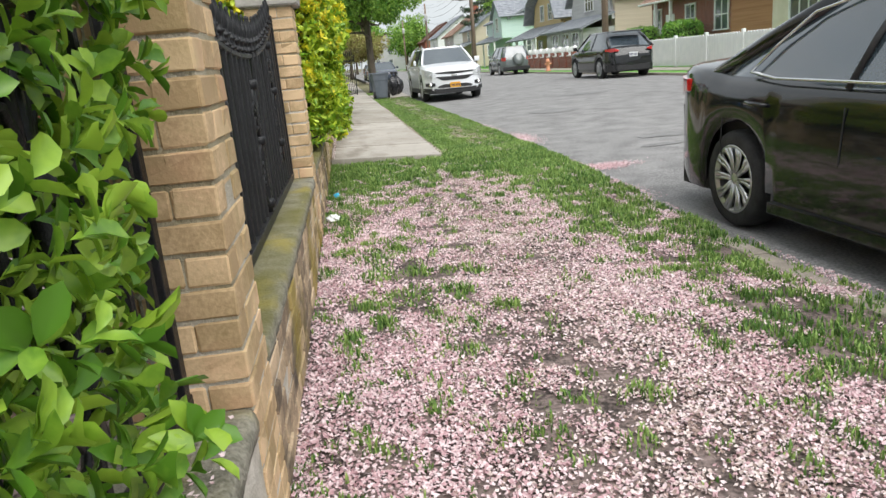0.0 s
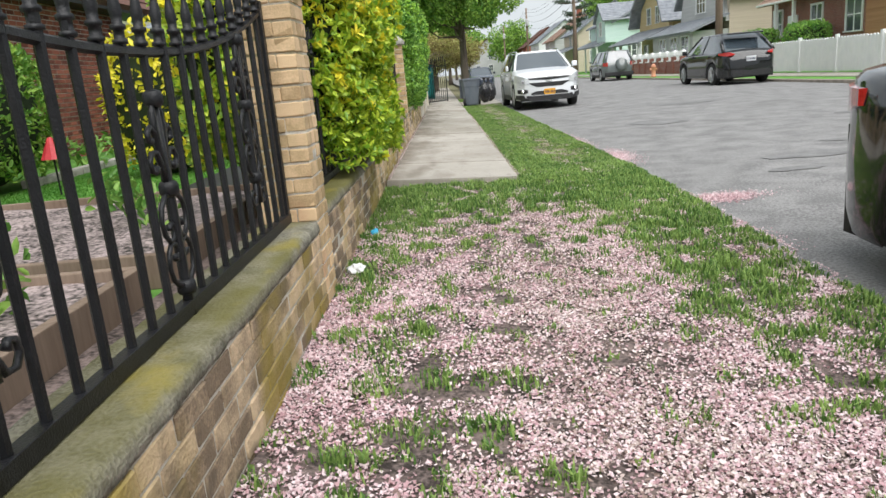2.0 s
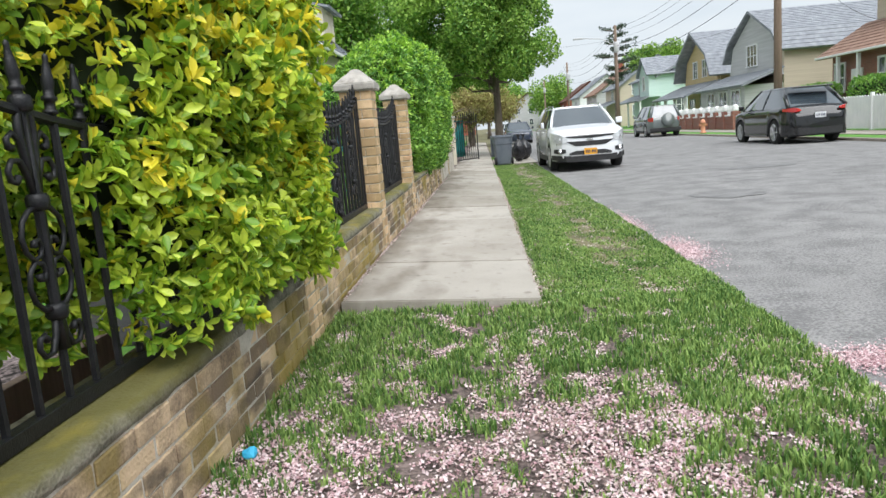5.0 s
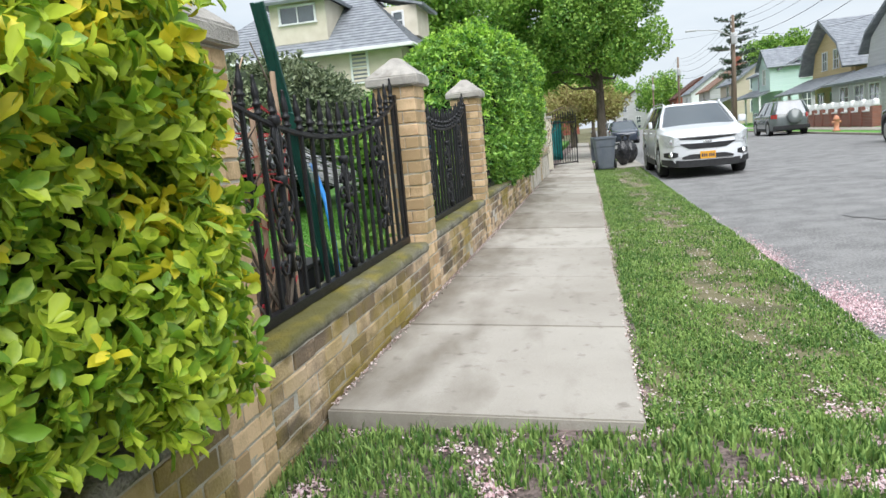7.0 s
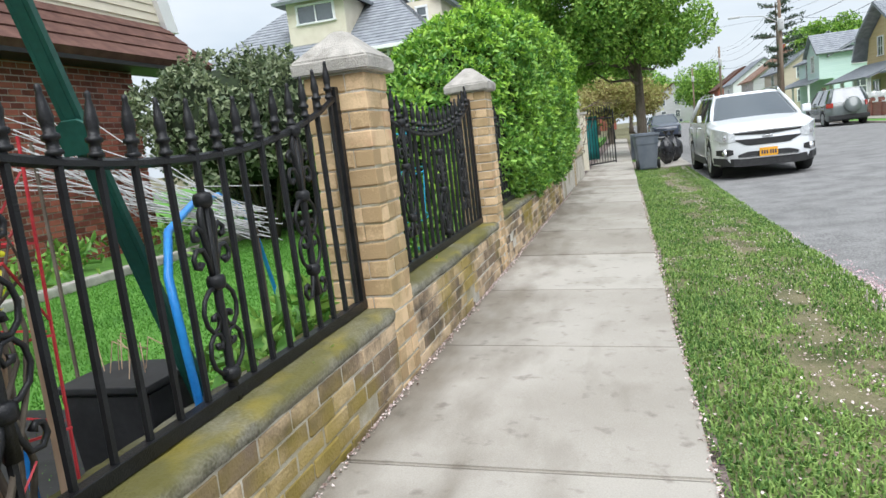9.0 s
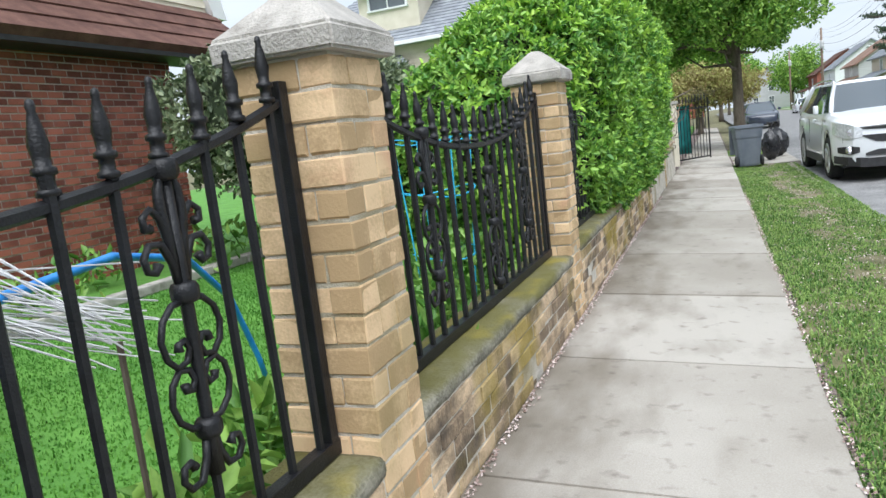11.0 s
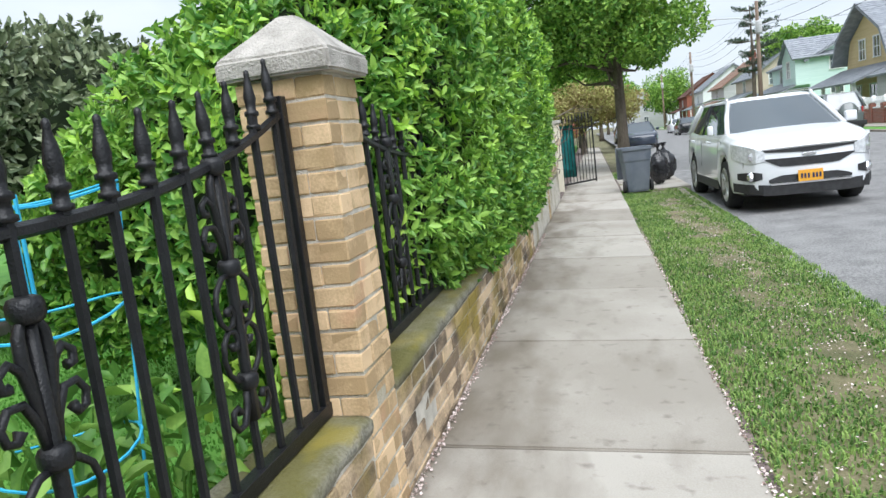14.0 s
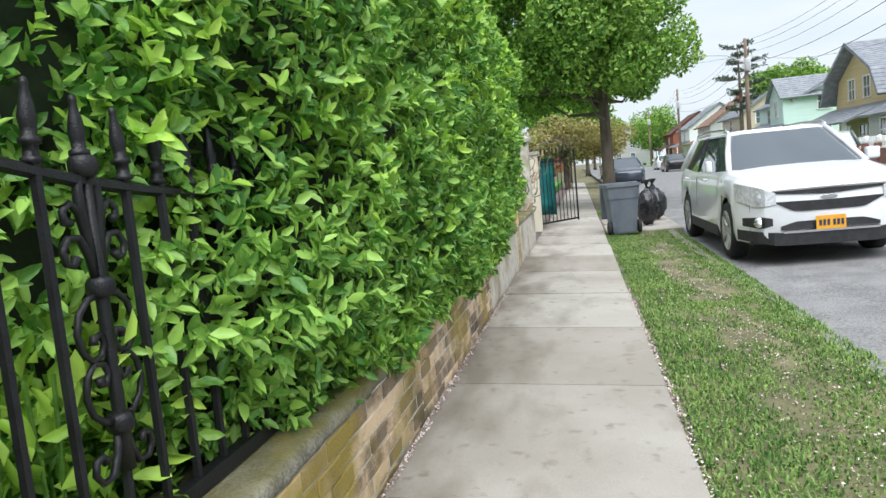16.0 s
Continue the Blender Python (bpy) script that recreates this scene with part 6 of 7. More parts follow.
pts = [(-0.42, 9.22, 0.33), (-0.41, 9.16, 0.6), (-0.40, 9.12, 0.85), (-0.42, 9.13, 1.02), (-0.52, 9.3, 1.14), (-0.72, 9.75, 1.2), (-0.98, 10.35, 1.2), (-1.2, 10.9, 1.1), (-1.35, 11.3, 0.85), (-1.4, 11.5, 0.5), (-1.4, 11.55, 0.32)]
part("tube", tube(pts, 0.014, 8), M["hose"], root, "", True)
pts = [(-0.62, 8.0, 0.35), (-0.62, 8.0, 0.8), (-0.62, 8.05, 1.1), (-0.66, 8.25, 1.27), (-0.72, 8.5, 1.3), (-0.8, 8.75, 1.18), (-0.82, 8.85, 0.9), (-0.82, 8.9, 0.5), (-0.82, 8.9, 0.33)]
root = thing("blue_hose", "bright blue garden hose arching over the lawn", "hose")
part("tube", tube(pts, 0.012, 8), M["hose"], root, "", True)
root = thing("planter_box", "black plastic planter box with dry stems", "planter", pose(-0.75, 9.28, 0.318) @ Matrix.Diagonal((0.6, 0.6, 0.95, 1)))
b = prism([(-0.28, -0.22), (0.28, -0.22), (0.28, 0.22), (-0.28, 0.22)], "z", 0, 0.36)
for v in b.verts:
    if v.co.z < 0.1:
        v.co.x *= 0.85
        v.co.y *= 0.85
bmesh.ops.bevel(b, geom=b.edges[:], offset=0.012, segments=2, affect="EDGES")
part("box", b, M["pot"], root)
part("rim", box(-0.30, 0.30, -0.24, 0.24, 0.362, 0.385, 0.006), M["pot"], root)
for i in range(9):
    a = rng.uniform(0, 6.28)
    x, y = rng.uniform(-0.2, 0.2), rng.uniform(-0.15, 0.15)
    part("dry_stem", tube([(x, y, 0.38), (x + 0.05 * math.cos(a), y + 0.05 * math.sin(a), 0.5), (x + 0.16 * math.cos(a), y + 0.16 * math.sin(a), 0.46)], 0.003, 4), M["lath"], root)
root = thing("long_planter", "long black trough with dry red stems", "planter", pose(-0.62, 8.25, 0.31))
part("trough", box(-0.16, 0.16, -0.36, 0.30, 0.008, 0.24, 0.02), M["pot"], root)
for i in range(34):
    x, y = rng.uniform(-0.12, 0.12), rng.uniform(-0.32, 0.28)
    a, h = rng.uniform(0, 6.28), rng.uniform(0.1, 0.45)
    part("dry_stem", tube([(x, y, 0.2), (x + 0.05 * math.cos(a), y + 0.05 * math.sin(a), 0.2 + h * 0.6), (x + 0.14 * math.cos(a), y + 0.14 * math.sin(a), 0.2 + h)], 0.004, 4), M["redpaint"] if i % 3 else M["lath"], root)
root = thing("stake_trellis", "red and raw wood stakes tied with strings", "trellis")
for i, (x, y, h, mt) in enumerate(((-0.42, 8.62, 1.66, "lath"), (-0.50, 8.52, 1.5, "lath"), (-0.55, 8.35, 1.6, "redpaint"), (-0.48, 8.72, 1.45, "redpaint"), (-0.9, 8.4, 1.55, "redpaint"), (-1.1, 8.8, 1.5, "redpaint"), (-0.6, 8.1, 1.4, "lath"), (-1.2, 8.2, 1.45, "lath"))):
    part("stake", tube([(x, y, 0.3), (x + 0.03 * math.sin(i), y + 0.03 * math.cos(i * 2), h)], 0.013 if mt == "lath" else 0.0045, 5), M[mt], root)
for z in (0.75, 0.98, 1.2, 1.38):
    pts = [(-0.42, 8.68, z), (-0.56, 8.36, z + 0.02), (-0.62, 8.1, z), (-1.2, 8.2, z + 0.01), (-1.1, 8.8, z), (-0.48, 8.72, z)]
    part("tie_string", tube(pts, 0.004, 4, None, True), M["redpaint"], root)
# wire netting heap over the bed
root = thing("wire_netting", "slack grey wire netting over the planting bed", "netting")
for i in range(40):
    a, c, e = rng.normal(size=3) * 0.10, rng.normal(size=3) * 0.10, rng.normal(size=3) * 0.07
    pts = [(-1.22 + a[0], 9.55 + a[1], 1.46 + a[2]), (-0.88 + c[0] * 0.7, 9.75 + c[1] * 0.7, 1.27 + c[2] * 0.7), (-0.56 + e[0] * 0.5, 9.95 + e[1], 1.08 + e[2] * 0.6)]
    part("strand", tube(pts, 0.0022, 4), M["wire"], root)
for p, q in (((-1.22, 9.55), (-1.22, 9.55)), ((-0.58, 9.95), (-0.58, 9.95))):
    part("support", tube([(p[0], p[1], 0.3), (q[0], q[1], 1.5 if p[0] < -1 else 1.06)], 0.008, 5), M["bark"], root)
# dry climber round the fence bars
rg = np.random.default_rng(52)
root = thing("dry_climber", "brown twisted dry climber wound round the fence bars", "vine", pose(-0.45, 8.42, 0.3))
for i in range(16):
    a0, tw, r0 = rg.uniform(0, 6.28), rg.uniform(3, 7) * rg.choice([-1, 1]), rg.uniform(0.03, 0.09)
    h = rg.uniform(0.9, 1.45)
    pts = [((r0 + 0.05 * f) * math.cos(a0 + tw * f), (r0 + 0.16 * f * rg.uniform(0.7, 1.3)) * math.sin(a0 + tw * f), h * f) for f in [k / 9 for k in range(10)]]
    part("vine_stem", tube(pts, [0.012 - 0.009 * k / 9 for k in range(10)], 5), M["lath"] if i % 4 == 0 else M["bark"], root, "", True)
for i in range(14):
    a, z = rg.uniform(0, 6.28), rg.uniform(0.25, 1.25)
    part("red_tie", tube([(0.05 * math.cos(a), 0.08 * math.sin(a), z), (0.12 * math.cos(a + 1), 0.2 * math.sin(a + 1), z + rg.normal() * 0.06), (0.10 * math.cos(a + 2), 0.28 * math.sin(a + 2), z + rg.normal() * 0.1)], 0.0035, 4), M["redpaint"], root, "red plastic tie")
# tomato cage of cyan strings
root = thing("string_cage", "plant cage of bright cyan cord in the flower bed", "plant support", pose(-0.78, 12.55, 0.3))
for z, r in ((0.12, 0.16), (0.48, 0.19), (0.84, 0.215), (1.14, 0.24)):
    part("hoop", tube([(r * math.cos(a), r * math.sin(a), z + 0.02 * math.sin(2 * a)) for a in [2 * math.pi * i / 20 for i in range(21)]], 0.004, 5), M["string"], root)
for i in range(4):
    a = math.pi / 4 + i * math.pi / 2
    part("leg", tube([(0.15 * math.cos(a), 0.15 * math.sin(a), 0), (0.24 * math.cos(a), 0.24 * math.sin(a), 1.15)], 0.0048, 5), M["string"], root)


def plant(name, label, x, y, z, h, spread, n, size, material, seed):
    rg = np.random.default_rng(seed)
    root = thing(name, label, "plant", pose(x, y, z))
    for i in range(5):
        a = rg.uniform(0, 6.28)
        part("stem", tube([(0, 0, 0), (spread * 0.3 * math.cos(a), spread * 0.3 * math.sin(a), h * 0.5), (spread * 0.6 * math.cos(a), spread * 0.6 * math.sin(a), h * 0.9)], 0.005, 4), M["weed"], root)
    pos = rg.normal(size=(n, 3)) * np.array([spread * 0.5, spread * 0.5, 0]) + np.array([0, 0, 1]) * (rg.uniform(0.15, 1, (n, 1)) * h)
    nor = np.concatenate([pos[:, :2] / spread, np.full((n, 1), 0.6)], axis=1)
    leaves("foliage", pos, nor, size, material, root, rg, 0.42, up=0.4, droop=0.5)


seedy = 60
for y in np.arange(9.75, 13.2, 0.28):
    seedy += 1
    plant("leafy_plant", "leafy green garden plant beside the fence", -0.66 - 0.12 * math.sin(seedy), float(y), 0.3, 0.24 + 0.14 * abs(math.sin(seedy * 1.3)) + (0.25 if 12.1 < y < 13 else 0), 0.2, 90, 0.10, M["weed"], seedy)
for y in np.arange(13.3, 14.6, 0.22):
    seedy += 1
    plant("leafy_plant", "leafy green garden plant beside the fence", -0.5, float(y), 0.3, 0.85, 0.19, 150, 0.085, M["gtip"], seedy)
for i in range(12):
    seedy += 1
    plant("low_plant", "low leafy border plant along the lawn edge", -5.0 + 0.5 * math.sin(i * 2.3), 10.5 + i * 0.75, 0.3, 0.4, 0.3, 60, 0.13, M["weed"], seedy)
for i in range(9):
    seedy += 1
    plant("low_plant", "small plant in the petal covered bed", -1.3 - 0.35 * (i % 3), 2.3 + i * 0.5, 0.42, 0.25, 0.12, 30, 0.09, M["weed"], seedy)
root = thing("bed_edging", "pale stone edging between lawn and border", "edging", pose(0, 0, 0.3))
for i in range(16):
    part("edging_stone", box(-4.55, -4.40, 9.5 + i * 0.6, 10.08 + i * 0.6, 0.0, 0.10, 0.02), M["capstone"], root)
root = thing("red_garden_light", "small red garden ornament on a stake", "ornament", pose(-3.6, 8.6, 0.3))
part("stake", tube([(0, 0, 0), (0, 0, 0.4)], 0.01, 6), M["iron"], root)
part("cone", lathe([(0.12, 0.38), (0.11, 0.4), (0.04, 0.56), (0.02, 0.60)], 10), M["redpaint"], root)
root = thing("green_yard_post", "dark green panel behind the golden hedge", "panel", pose(-1.2, 8.1, 0.3))
part("panel", box(-0.02, 0.02, -0.3, 0.3, 0, 1.2, 0.006), M["greensteel"], root)

# ---- gate, rubbish bin and bags, drive ----
tagged(obj("driveway_apron", prism([(26.0, 0.0), (29.5, 0.0), (29.5, 0.10), (26.0, 0.10)], "x", 1.13, 2.5, None, 0.01), M["concrete"]), "concrete driveway apron across the verge", "driveway", kind="structure")
a0, a1 = Vector((-0.05, 26.95, 0.24)), Vector((0.66, 27.95, 0.24))
root = thing("iron_gate", "black iron gate leaf standing open over the sidewalk", "gate", Matrix.Translation(a0) @ pose(0, 0, 0, 0, 0, math.degrees(math.atan2(a1.y - a0.y, a1.x - a0.x))))
ln = (a1 - a0).length
for z in (0.03, 1.25):
    part("rail", box(0, ln, -0.016, 0.016, z, z + 0.035, 0.003), M["iron"], root)
for i in range(11):
    u = ln * i / 10
    edge = i in (0, 10)
    part("stile" if edge else "picket", tube([(u, 0, 0.0 if edge else 0.05), (u, 0, 1.42 + 0.1 * (u / ln) if not edge else 1.5)], 0.02 if edge else 0.009, 6), M["iron"], root)
for i in range(1, 10):
    share("finial", FENCE["tip"], root, pose(ln * i / 10, 0, 1.42 + 0.01 * i))
root = thing("gate_pillar", "tan brick gate pillar", "pillar", LINE @ pose(-0.16, 26.75, 0))
part("shaft", box(-0.15, 0.15, -0.15, 0.15, 0, 1.65, 0.006), M["stucco"], root)
part("cap", box(-0.19, 0.19, -0.19, 0.19, 1.652, 1.72, 0.01), M["capstone"], root)
root = thing("teal_cover", "teal fabric cover hung behind the gate", "cover", pose(-0.55, 28.6, 0.25))
b = bmesh.new()
g = [[b.verts.new((0.75 * i / 14, 0.05 * math.sin(i * 1.3) + 0.01 * j, 0.1 + 1.25 * j / 5)) for i in range(15)] for j in range(6)]
for j in range(5):
    for i in range(14):
        b.faces.new((g[j][i], g[j][i + 1], g[j + 1][i + 1], g[j + 1][i]))
bmesh.ops.solidify(b, geom=b.faces[:], thickness=0.01)
part("cloth", b, M["teal"], root, "", True)
# bundle of dry vine over the fence end
rg = np.random.default_rng(77)
root = thing("dry_vine", "tangle of dry reddish vine over the fence end", "vine", pose(-0.2, 24.5, 0.7))
for i in range(46):
    y = rg.uniform(-1.3, 1.6)
    p = Vector((rg.normal() * 0.1, y, rg.uniform(0, 0.5)))
    pts = [p]
    for k in range(4):
        p = p + Vector((rg.normal() * 0.10, rg.normal() * 0.14 + 0.05, rg.uniform(0.0, 0.26)))
        pts.append(p)
    part("vine_stem", tube(pts, [0.012, 0.010, 0.008, 0.006, 0.003], 4), M["lath"] if i % 3 == 0 else M["bark"], root)
for k in range(7):
    a = rg.uniform(-0.6, 0.6)
    part("vine_stem", tube([(0, 1.0, 1.0), (0.5 + a * 0.3, 1.4 + a, 1.2 + 0.2 * a), (1.1 + 0.2 * a, 1.8 + a, 1.12 + 0.2 * a)], [0.007, 0.005, 0.002], 4), M["bark"], root)

root = thing("wheeled_bin", "grey plastic wheeled rubbish bin with an open lid", "bin", pose(1.42, 25.55, 0.13, 0, 0, 8) @ Matrix.Diagonal((0.86, 0.86, 0.94, 1)))
b = bmesh.new()
rows = []
for z, w, d in ((0.0, 0.25, 0.22), (0.04, 0.26, 0.235), (0.62, 0.31, 0.30), (0.66, 0.325, 0.315), (0.86, 0.345, 0.335), (0.87, 0.37, 0.36), (0.92, 0.37, 0.36), (0.92, 0.33, 0.32), (0.30, 0.28, 0.26)):
    ring = []
    for i in range(24):
        a = 2 * math.pi * i / 24
        c, s = math.cos(a), math.sin(a)
        r = (abs(c) ** 6 + abs(s) ** 6) ** (-1 / 6)
        ring.append(b.verts.new((w * c * r, d * s * r, z)))
    rows.append(ring)
for p, q in zip(rows, rows[1:]):
    for i in range(24):
        b.faces.new((p[i], p[(i + 1) % 24], q[(i + 1) % 24], q[i]))
b.faces.new(rows[0][::-1])
b.faces.new(rows[-1])
bmesh.ops.recalc_face_normals(b, faces=b.faces[:])
part("body", b, M["bin"], root)
part("handle_bar", tube([(-0.30, 0.40, 0.86), (0.30, 0.40, 0.86)], 0.018, 8), M["bin"], root)
part("lid", box(-0.36, 0.36, 0.37, 0.42, 0.25, 0.93, 0.02), M["bin"], root, "lid hanging open behind")
for s in (-1, 1):
    part("wheel", lathe([(0.02, -0.03), (0.11, -0.03), (0.125, -0.02), (0.125, 0.02), (0.11, 0.03), (0.02, 0.03)], 18, None, "x", (s * 0.30, -0.16, 0.115)), M["tyre"], root)
for i, (x, y, sx, h) in enumerate(((1.98, 26.9, 0.2, 0.72), (2.2, 28.0, 0.27, 0.7), (1.6, 28.4, 0.27, 0.6))):
    root = thing("rubbish_bag", "knotted shiny black rubbish bag", "bag", pose(x, y, 0.11))
    b = bmesh.new()
    bmesh.ops.create_icosphere(b, subdivisions=4, radius=1)
    for v in b.verts:
        q = v.co.copy()
        f = max(0, q.z) ** 3
        v.co = Vector((q.x * sx * (1 - 0.75 * f), q.y * sx * (1 - 0.75 * f), h / 2 + q.z * h / 2 + 0.15 * f * 0.3))
        v.co += q * 0.045 * noise.noise(q * 4 + Vector((i, 0, 0))) + q * 0.02 * noise.noise(q * 10)
        v.co.z = max(v.co.z, 0.0)
    part("sack", b, M["bag"], root, "", True)
    part("knot", lathe([(0.03, h), (0.02, h + 0.05), (0.07, h + 0.12), (0.09, h + 0.15)], 9), M["bag"], root, "", True)

# litter on the lawn
root = thing("crumpled_tissue", "crumpled white paper tissue on the grass", "litter", pose(-0.17, 5.33, lawn_z(-0.17, 5.33) + 0.005))
b = bmesh.new()
bmesh.ops.create_icosphere(b, subdivisions=3, radius=0.05)
for v in b.verts:
    v.co = v.co * (1 + 0.5 * noise.noise(v.co * 40)) + Vector((0, 0, 0.02))
    v.co.z = max(v.co.z * 0.7, 0)
part("paper", b, M["whitepaint"], root)
root = thing("blue_wrapper", "small pale blue plastic wrapper on the grass", "litter", pose(-0.14, 6.25, lawn_z(-0.14, 6.25) + 0.01))
b = bmesh.new()
bmesh.ops.create_icosphere(b, subdivisions=2, radius=0.03)
for v in b.verts:
    v.co = v.co * (1 + 0.4 * noise.noise(v.co * 60))
    v.co.z = max(v.co.z, -0.01) + 0.01
part("film", b, M["string"], root)

# ---- grass and petals, as stuff ----
def cover(x, y):
    """Share of grass on the petal-strewn lawn: more near the sidewalk, the wall and the road, tufts elsewhere."""
    n = noise.noise(Vector((x * 1.5, y * 1.2, 4))) + 0.5 * noise.noise(Vector((x * 4.1, y * 3.6, 9)))
    tuft = noise.noise(Vector((x * 7.0, y * 6.0, 2))) + 0.6 * noise.noise(Vector((x * 15, y * 13, 6)))
    edge = 0.58 * step(1.15, 2.0, x) + 0.35 * (1 - step(-0.1, 0.5, x)) * step(2.5, 4.5, y)
    end = 0.95 * step(4.4, 8.4, y)
    wear = -0.30 * math.exp(-((x - 0.95) / 0.45) ** 2) * (1 - step(6.4, 8.0, y))
    return -0.22 + n * 0.5 + tuft * 1.55 + edge + end + wear


def blades(name, pts, hts, parent, rg, width=0.0045, bend=0.45, material=None):
    n = len(pts)
    a = rg.uniform(0, 2 * np.pi, n)
    d = np.stack([np.cos(a), np.sin(a), np.zeros(n)], 1)
    s = np.stack([-np.sin(a), np.cos(a), np.zeros(n)], 1)
    h = hts[:, None]
    w = width * rg.uniform(0.7, 1.4, (n, 1))
    lean = rg.uniform(0.05, bend, (n, 1))
    mid = pts + d * h * lean * 0.35 + np.array([0, 0, 0.6]) * h
    tip = pts + d * h * lean * 1.3 + np.array([0, 0, 1.0]) * h * (1 - 0.35 * lean)
    v = np.stack([pts - s * w, pts + s * w, mid + s * w * 0.8, mid - s * w * 0.8, tip], 1).reshape(-1, 3)
    k = np.arange(n)[:, None] * 5
    quads = (k + np.array([[0, 1, 2, 3]])).tolist()
    tris = (k + np.array([[3, 2, 4]])).tolist()
    ob = from_arrays(name, v, quads + tris, material or M["grass"], parent)
    return ob


def grid_of(fn, x0, x1, y0, y1, cell):
    """A function of the plan, looked up quickly between the points of a grid."""
    nx, ny = int((x1 - x0) / cell) + 2, int((y1 - y0) / cell) + 2
    g = np.array([[fn(x0 + i * cell, y0 + j * cell) for i in range(nx)] for j in range(ny)])
    def at(x, y):
        u, v = np.clip((x - x0) / cell, 0, nx - 1.001), np.clip((y - y0) / cell, 0, ny - 1.001)
        i, j = u.astype(int), v.astype(int)
        fu, fv = u - i, v - j
        return (g[j, i] * (1 - fu) + g[j, i + 1] * fu) * (1 - fv) + (g[j + 1, i] * (1 - fu) + g[j + 1, i + 1] * fu) * fv
    return at


LAWN = (-0.3, 2.45, -0.7, 9.0)
cover_at, lawn_at = grid_of(cover, *LAWN, 0.025), grid_of(lawn_z, *LAWN, 0.05)
gap_at = grid_of(lambda x, y: 0.6 * noise.noise(Vector((x * 1.8, y * 1.4, 21))) + 0.55 * noise.noise(Vector((x * 6, y * 5, 5))) + 0.6 * noise.noise(Vector((x * 15, y * 13, 6))), *LAWN, 0.025)
rg = np.random.default_rng(90)
x, y = rg.uniform(-0.27, 2.36, 190000), rg.uniform(-0.6, 8.42, 190000)
c = cover_at(x, y)
keep = (x > -0.28 + 0.0095 * y) & ~((x < 1.12) & (y > WALK_END - 0.02)) & (c > rg.uniform(-0.25, 1.05, len(x)))
x, y, c = x[keep], y[keep], c[keep]
lawn_grass = blades("lawn_grass", np.stack([x, y, lawn_at(x, y) - 0.004], 1), rg.uniform(0.02, 0.058, len(x)) * (0.75 + 0.5 * np.clip(c, 0, 1)), None, rg)
tagged(lawn_grass, "patchy green grass among the fallen petals", "grass", kind="stuff")
pts, hts = [], []
for x, y in zip(rg.uniform(1.09, 2.40, 150000), 8.3 + 24 * rg.uniform(0, 1, 150000) ** 1.35):
    bare = 0.45 * noise.noise(Vector((x * 1.3, y * 0.8, 14))) + 0.8 * noise.noise(Vector((x * 4.5, y * 3.4, 3)))
    mid = math.exp(-((x - 1.85) / 0.28) ** 2)
    if bare + 0.45 * mid > 0.38 + rg.uniform(-0.3, 0.35) or 26.0 < y < 29.5:
        continue
    pts.append((x, y, lawn_z(min(x, 2.3), y) - 0.004))
    hts.append(rg.uniform(0.014, 0.042) * (1.15 - 0.3 * mid))
verge_grass = blades("verge_grass", np.array(pts), np.array(hts), None, rg, 0.0045, 0.9)
tagged(verge_grass, "bright green spring grass on the verge", "grass", kind="stuff")
n = 90000
pts = np.stack([rg.uniform(-4.5, -0.55, n), rg.uniform(7.5, 17, n), np.full(n, 0.298)], 1)
tagged(blades("yard_grass", pts, rg.uniform(0.012, 0.03, n), None, rg, 0.004, 1.0, M["yardblade"]), "mown green grass of the yard", "grass", kind="stuff")


def petals(name, pts, size, material, rg, label):
    n = len(pts)
    nor = rg.normal(size=(n, 3)) * 0.45 + np.array([0, 0, 1])
    nor /= np.linalg.norm(nor, axis=1, keepdims=True)
    a = np.cross(nor, rg.normal(size=(n, 3)))
    a /= np.linalg.norm(a, axis=1, keepdims=True)
    b = np.cross(nor, a)
    s = size * rg.uniform(0.6, 1.4, (n, 1))
    up = nor * s * 0.25
    v = np.stack([pts - a * s + up, pts - b * s * 0.7, pts + a * s + up, pts + b * s * 0.7], 1).reshape(-1, 3)
    v[:, 2] += 0.006
    k = np.arange(n)[:, None] * 4
    f = np.concatenate([k + np.array([[0, 1, 3]]), k + np.array([[1, 2, 3]])], 1).reshape(-1, 3)
    return tagged(from_arrays(name, v, f, material, None), label, "petals", kind="stuff")


fresh, old = [], []
x, y = rg.uniform(-0.27, 2.42, 480000), rg.uniform(-0.6, 8.9, 480000)
c, gap = cover_at(x, y), gap_at(x, y)
fade = np.clip((y - 6.0) / 3.0, 0, 1)
dens = 0.58 - 0.30 * c + 1.15 * gap - 0.3 * np.exp(-((x - 0.62) / 0.22) ** 2) * (gap < 0.15) - 0.38 * np.clip((x - 1.25) / 0.8, 0, 1) * np.clip((6.5 - y) / 2.0, 0, 1) - 0.40 * fade * fade * (3 - 2 * fade)
keep = (x > -0.28 + 0.0095 * y) & ~((x < 1.12) & (y > WALK_END - 0.02)) & (dens > rg.uniform(0, 1.0, len(x)))
x, y = x[keep], y[keep]
worn = np.exp(-((x - 0.95) / 0.5) ** 2) + 0.4 * gap_at(y * 0.3, x * 3)
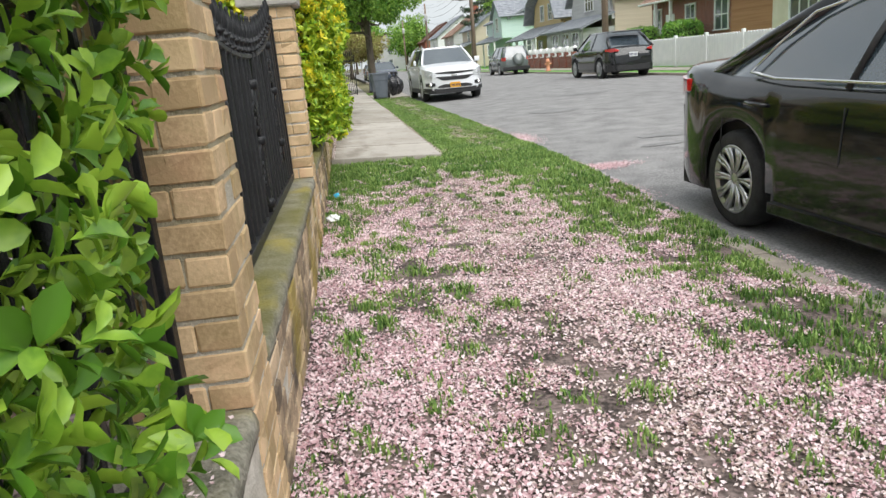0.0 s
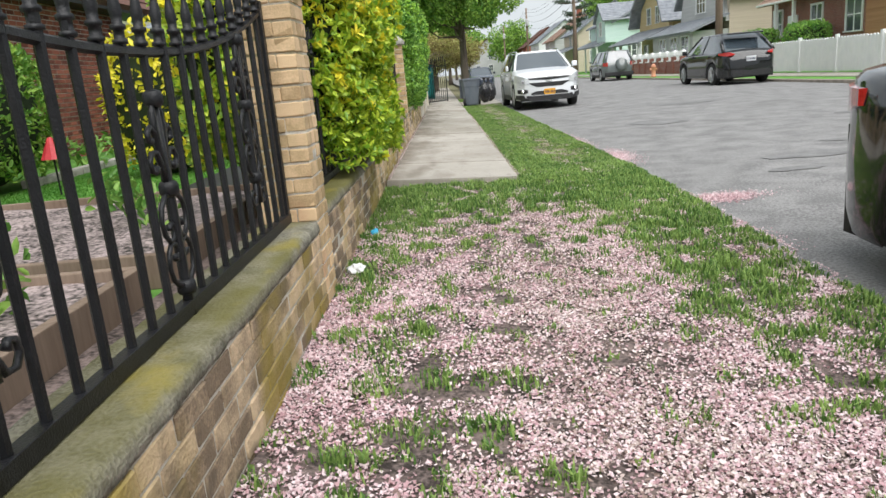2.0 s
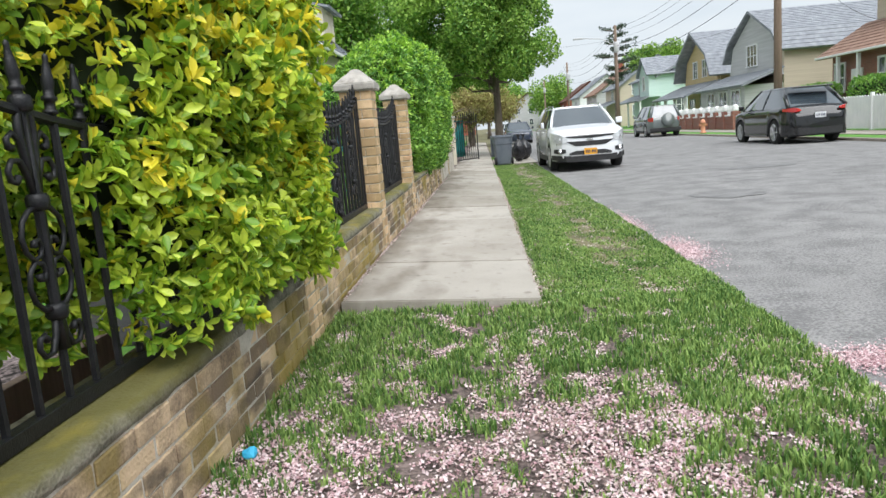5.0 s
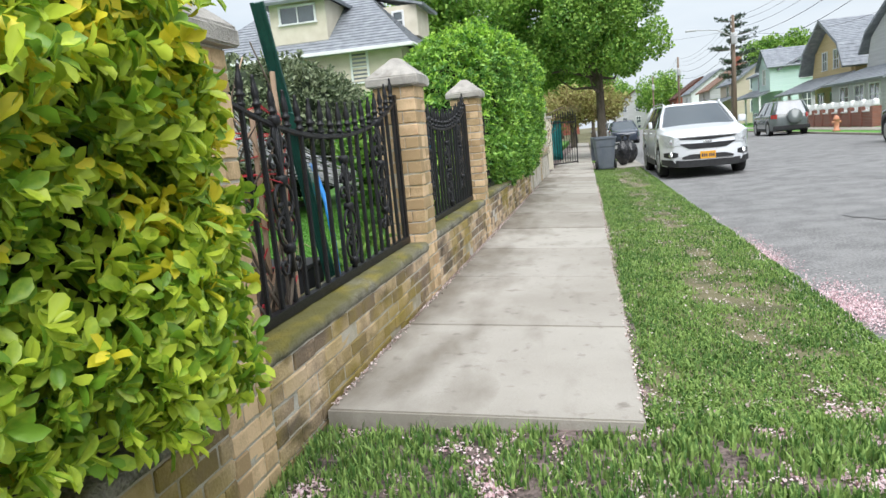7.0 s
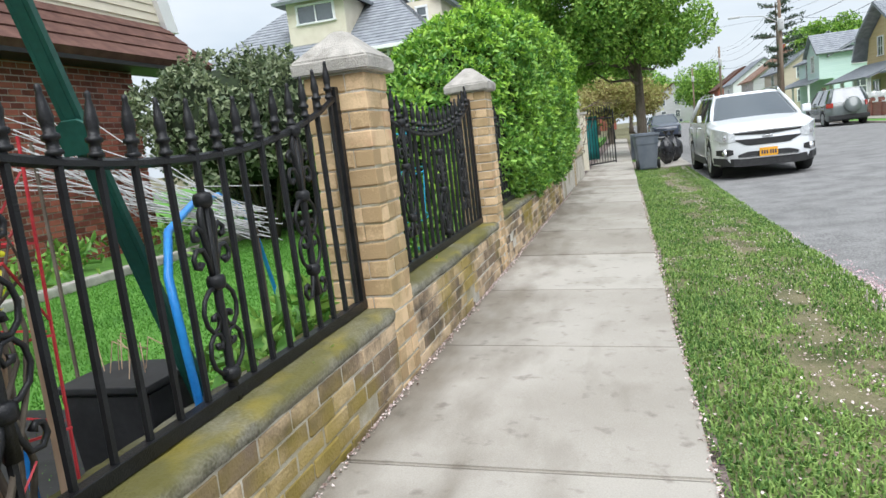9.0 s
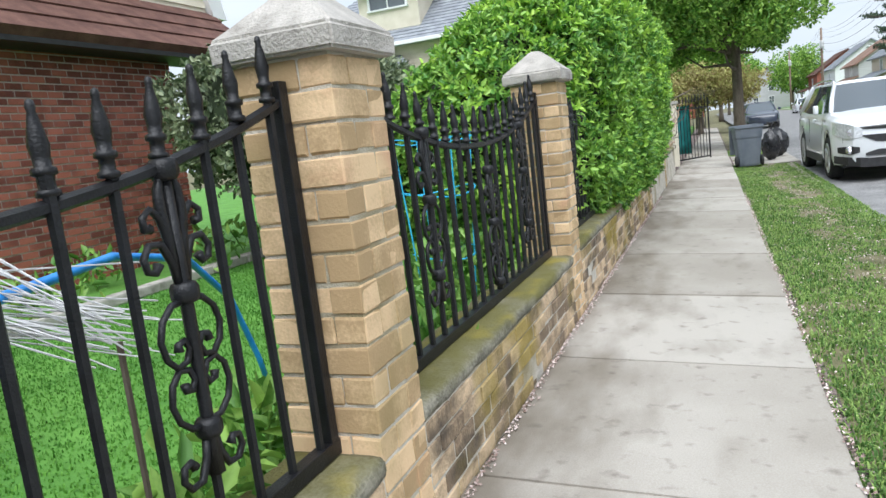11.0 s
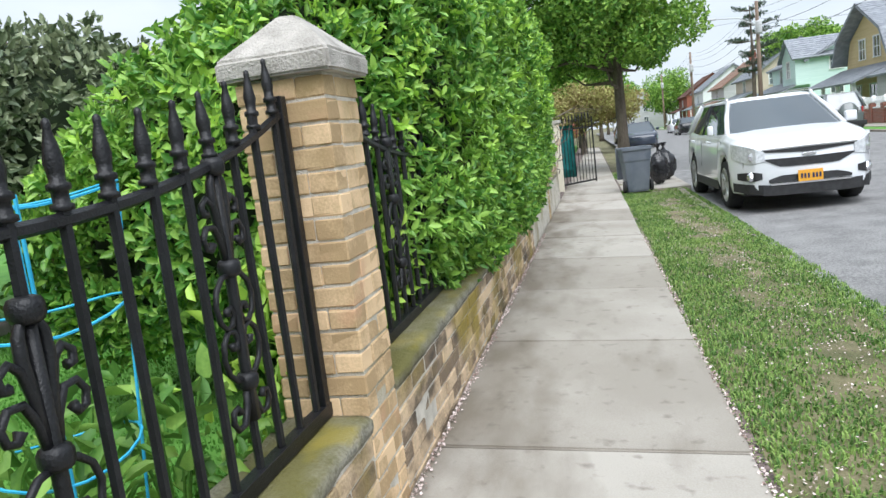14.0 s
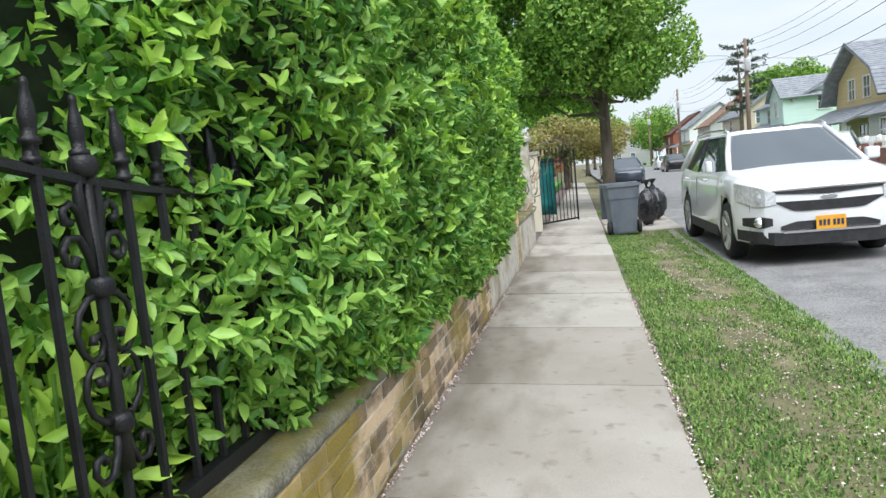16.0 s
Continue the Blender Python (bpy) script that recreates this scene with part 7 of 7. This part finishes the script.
p = np.stack([x, y, lawn_at(x, y) + rg.uniform(0, 0.008, len(x))], 1)
faded = worn * 0.6 > rg.uniform(0, 1, len(x))
old += p[faded].tolist()
fresh += p[~faded].tolist()
for x, y in zip(rg.normal(2.46, 0.10, 7000), rg.uniform(4.5, 16, 7000)):
    if x > KERB and noise.noise(Vector((x * 0.8, y * 1.1, 8))) > 0.02 + 0.9 * (x - 2.4) + rg.uniform(-0.1, 0.1):
        fresh.append((x, y, road_z(y) + 0.05 * math.sin(math.pi * (x - KERB) / (FAR_KERB - KERB)) + 0.004))
for cx, cy, sx, sy, n in ((2.75, 7.35, 0.16, 0.10, 3600), (2.62, 10.6, 0.12, 0.35, 4500), (2.5, 12.6, 0.08, 0.5, 2500)):
    for x, y in zip(rg.normal(cx, sx, n), rg.normal(cy, sy, n)):
        if x > KERB:
            fresh.append((x, y, road_z(y) + 0.05 * math.sin(math.pi * (x - KERB) / (FAR_KERB - KERB)) + 0.004))
for x, y in zip(rg.uniform(1.15, 2.35, 16000), rg.uniform(8.4, 26, 16000)):
    if rg.uniform() < 0.16 or 0.45 * noise.noise(Vector((x * 1.3, y * 0.8, 14))) + 0.8 * noise.noise(Vector((x * 4.5, y * 3.4, 3))) + 0.45 * math.exp(-((x - 1.85) / 0.28) ** 2) > 0.25 + rg.uniform(-0.1, 0.5):
        old.append((x, y, lawn_z(x, y) + 0.01))
for y in rg.uniform(8.3, 20, 2600):
    x = face_x(y) + 0.02 + abs(rg.normal() * 0.015)
    old.append((x, y, walk_z(x) + 0.003))
for y in rg.uniform(8.3, 20, 1500):
    old.append((1.115 + rg.normal() * 0.01, y, walk_z(1.11) + 0.0))
for y in rg.uniform(-0.3, 1.4, 260):
    fresh.append((face_x(y) - abs(rg.normal() * 0.07) - 0.02, y, coping_z(0.2) + 0.012))
petals("fresh_petals", np.array(fresh), 0.0077, M["petal"], rg, "fallen pale pink cherry petals on the ground")
petals("faded_petals", np.array(old), 0.0075, M["petal_old"], rg, "faded brownish fallen petals on the ground")
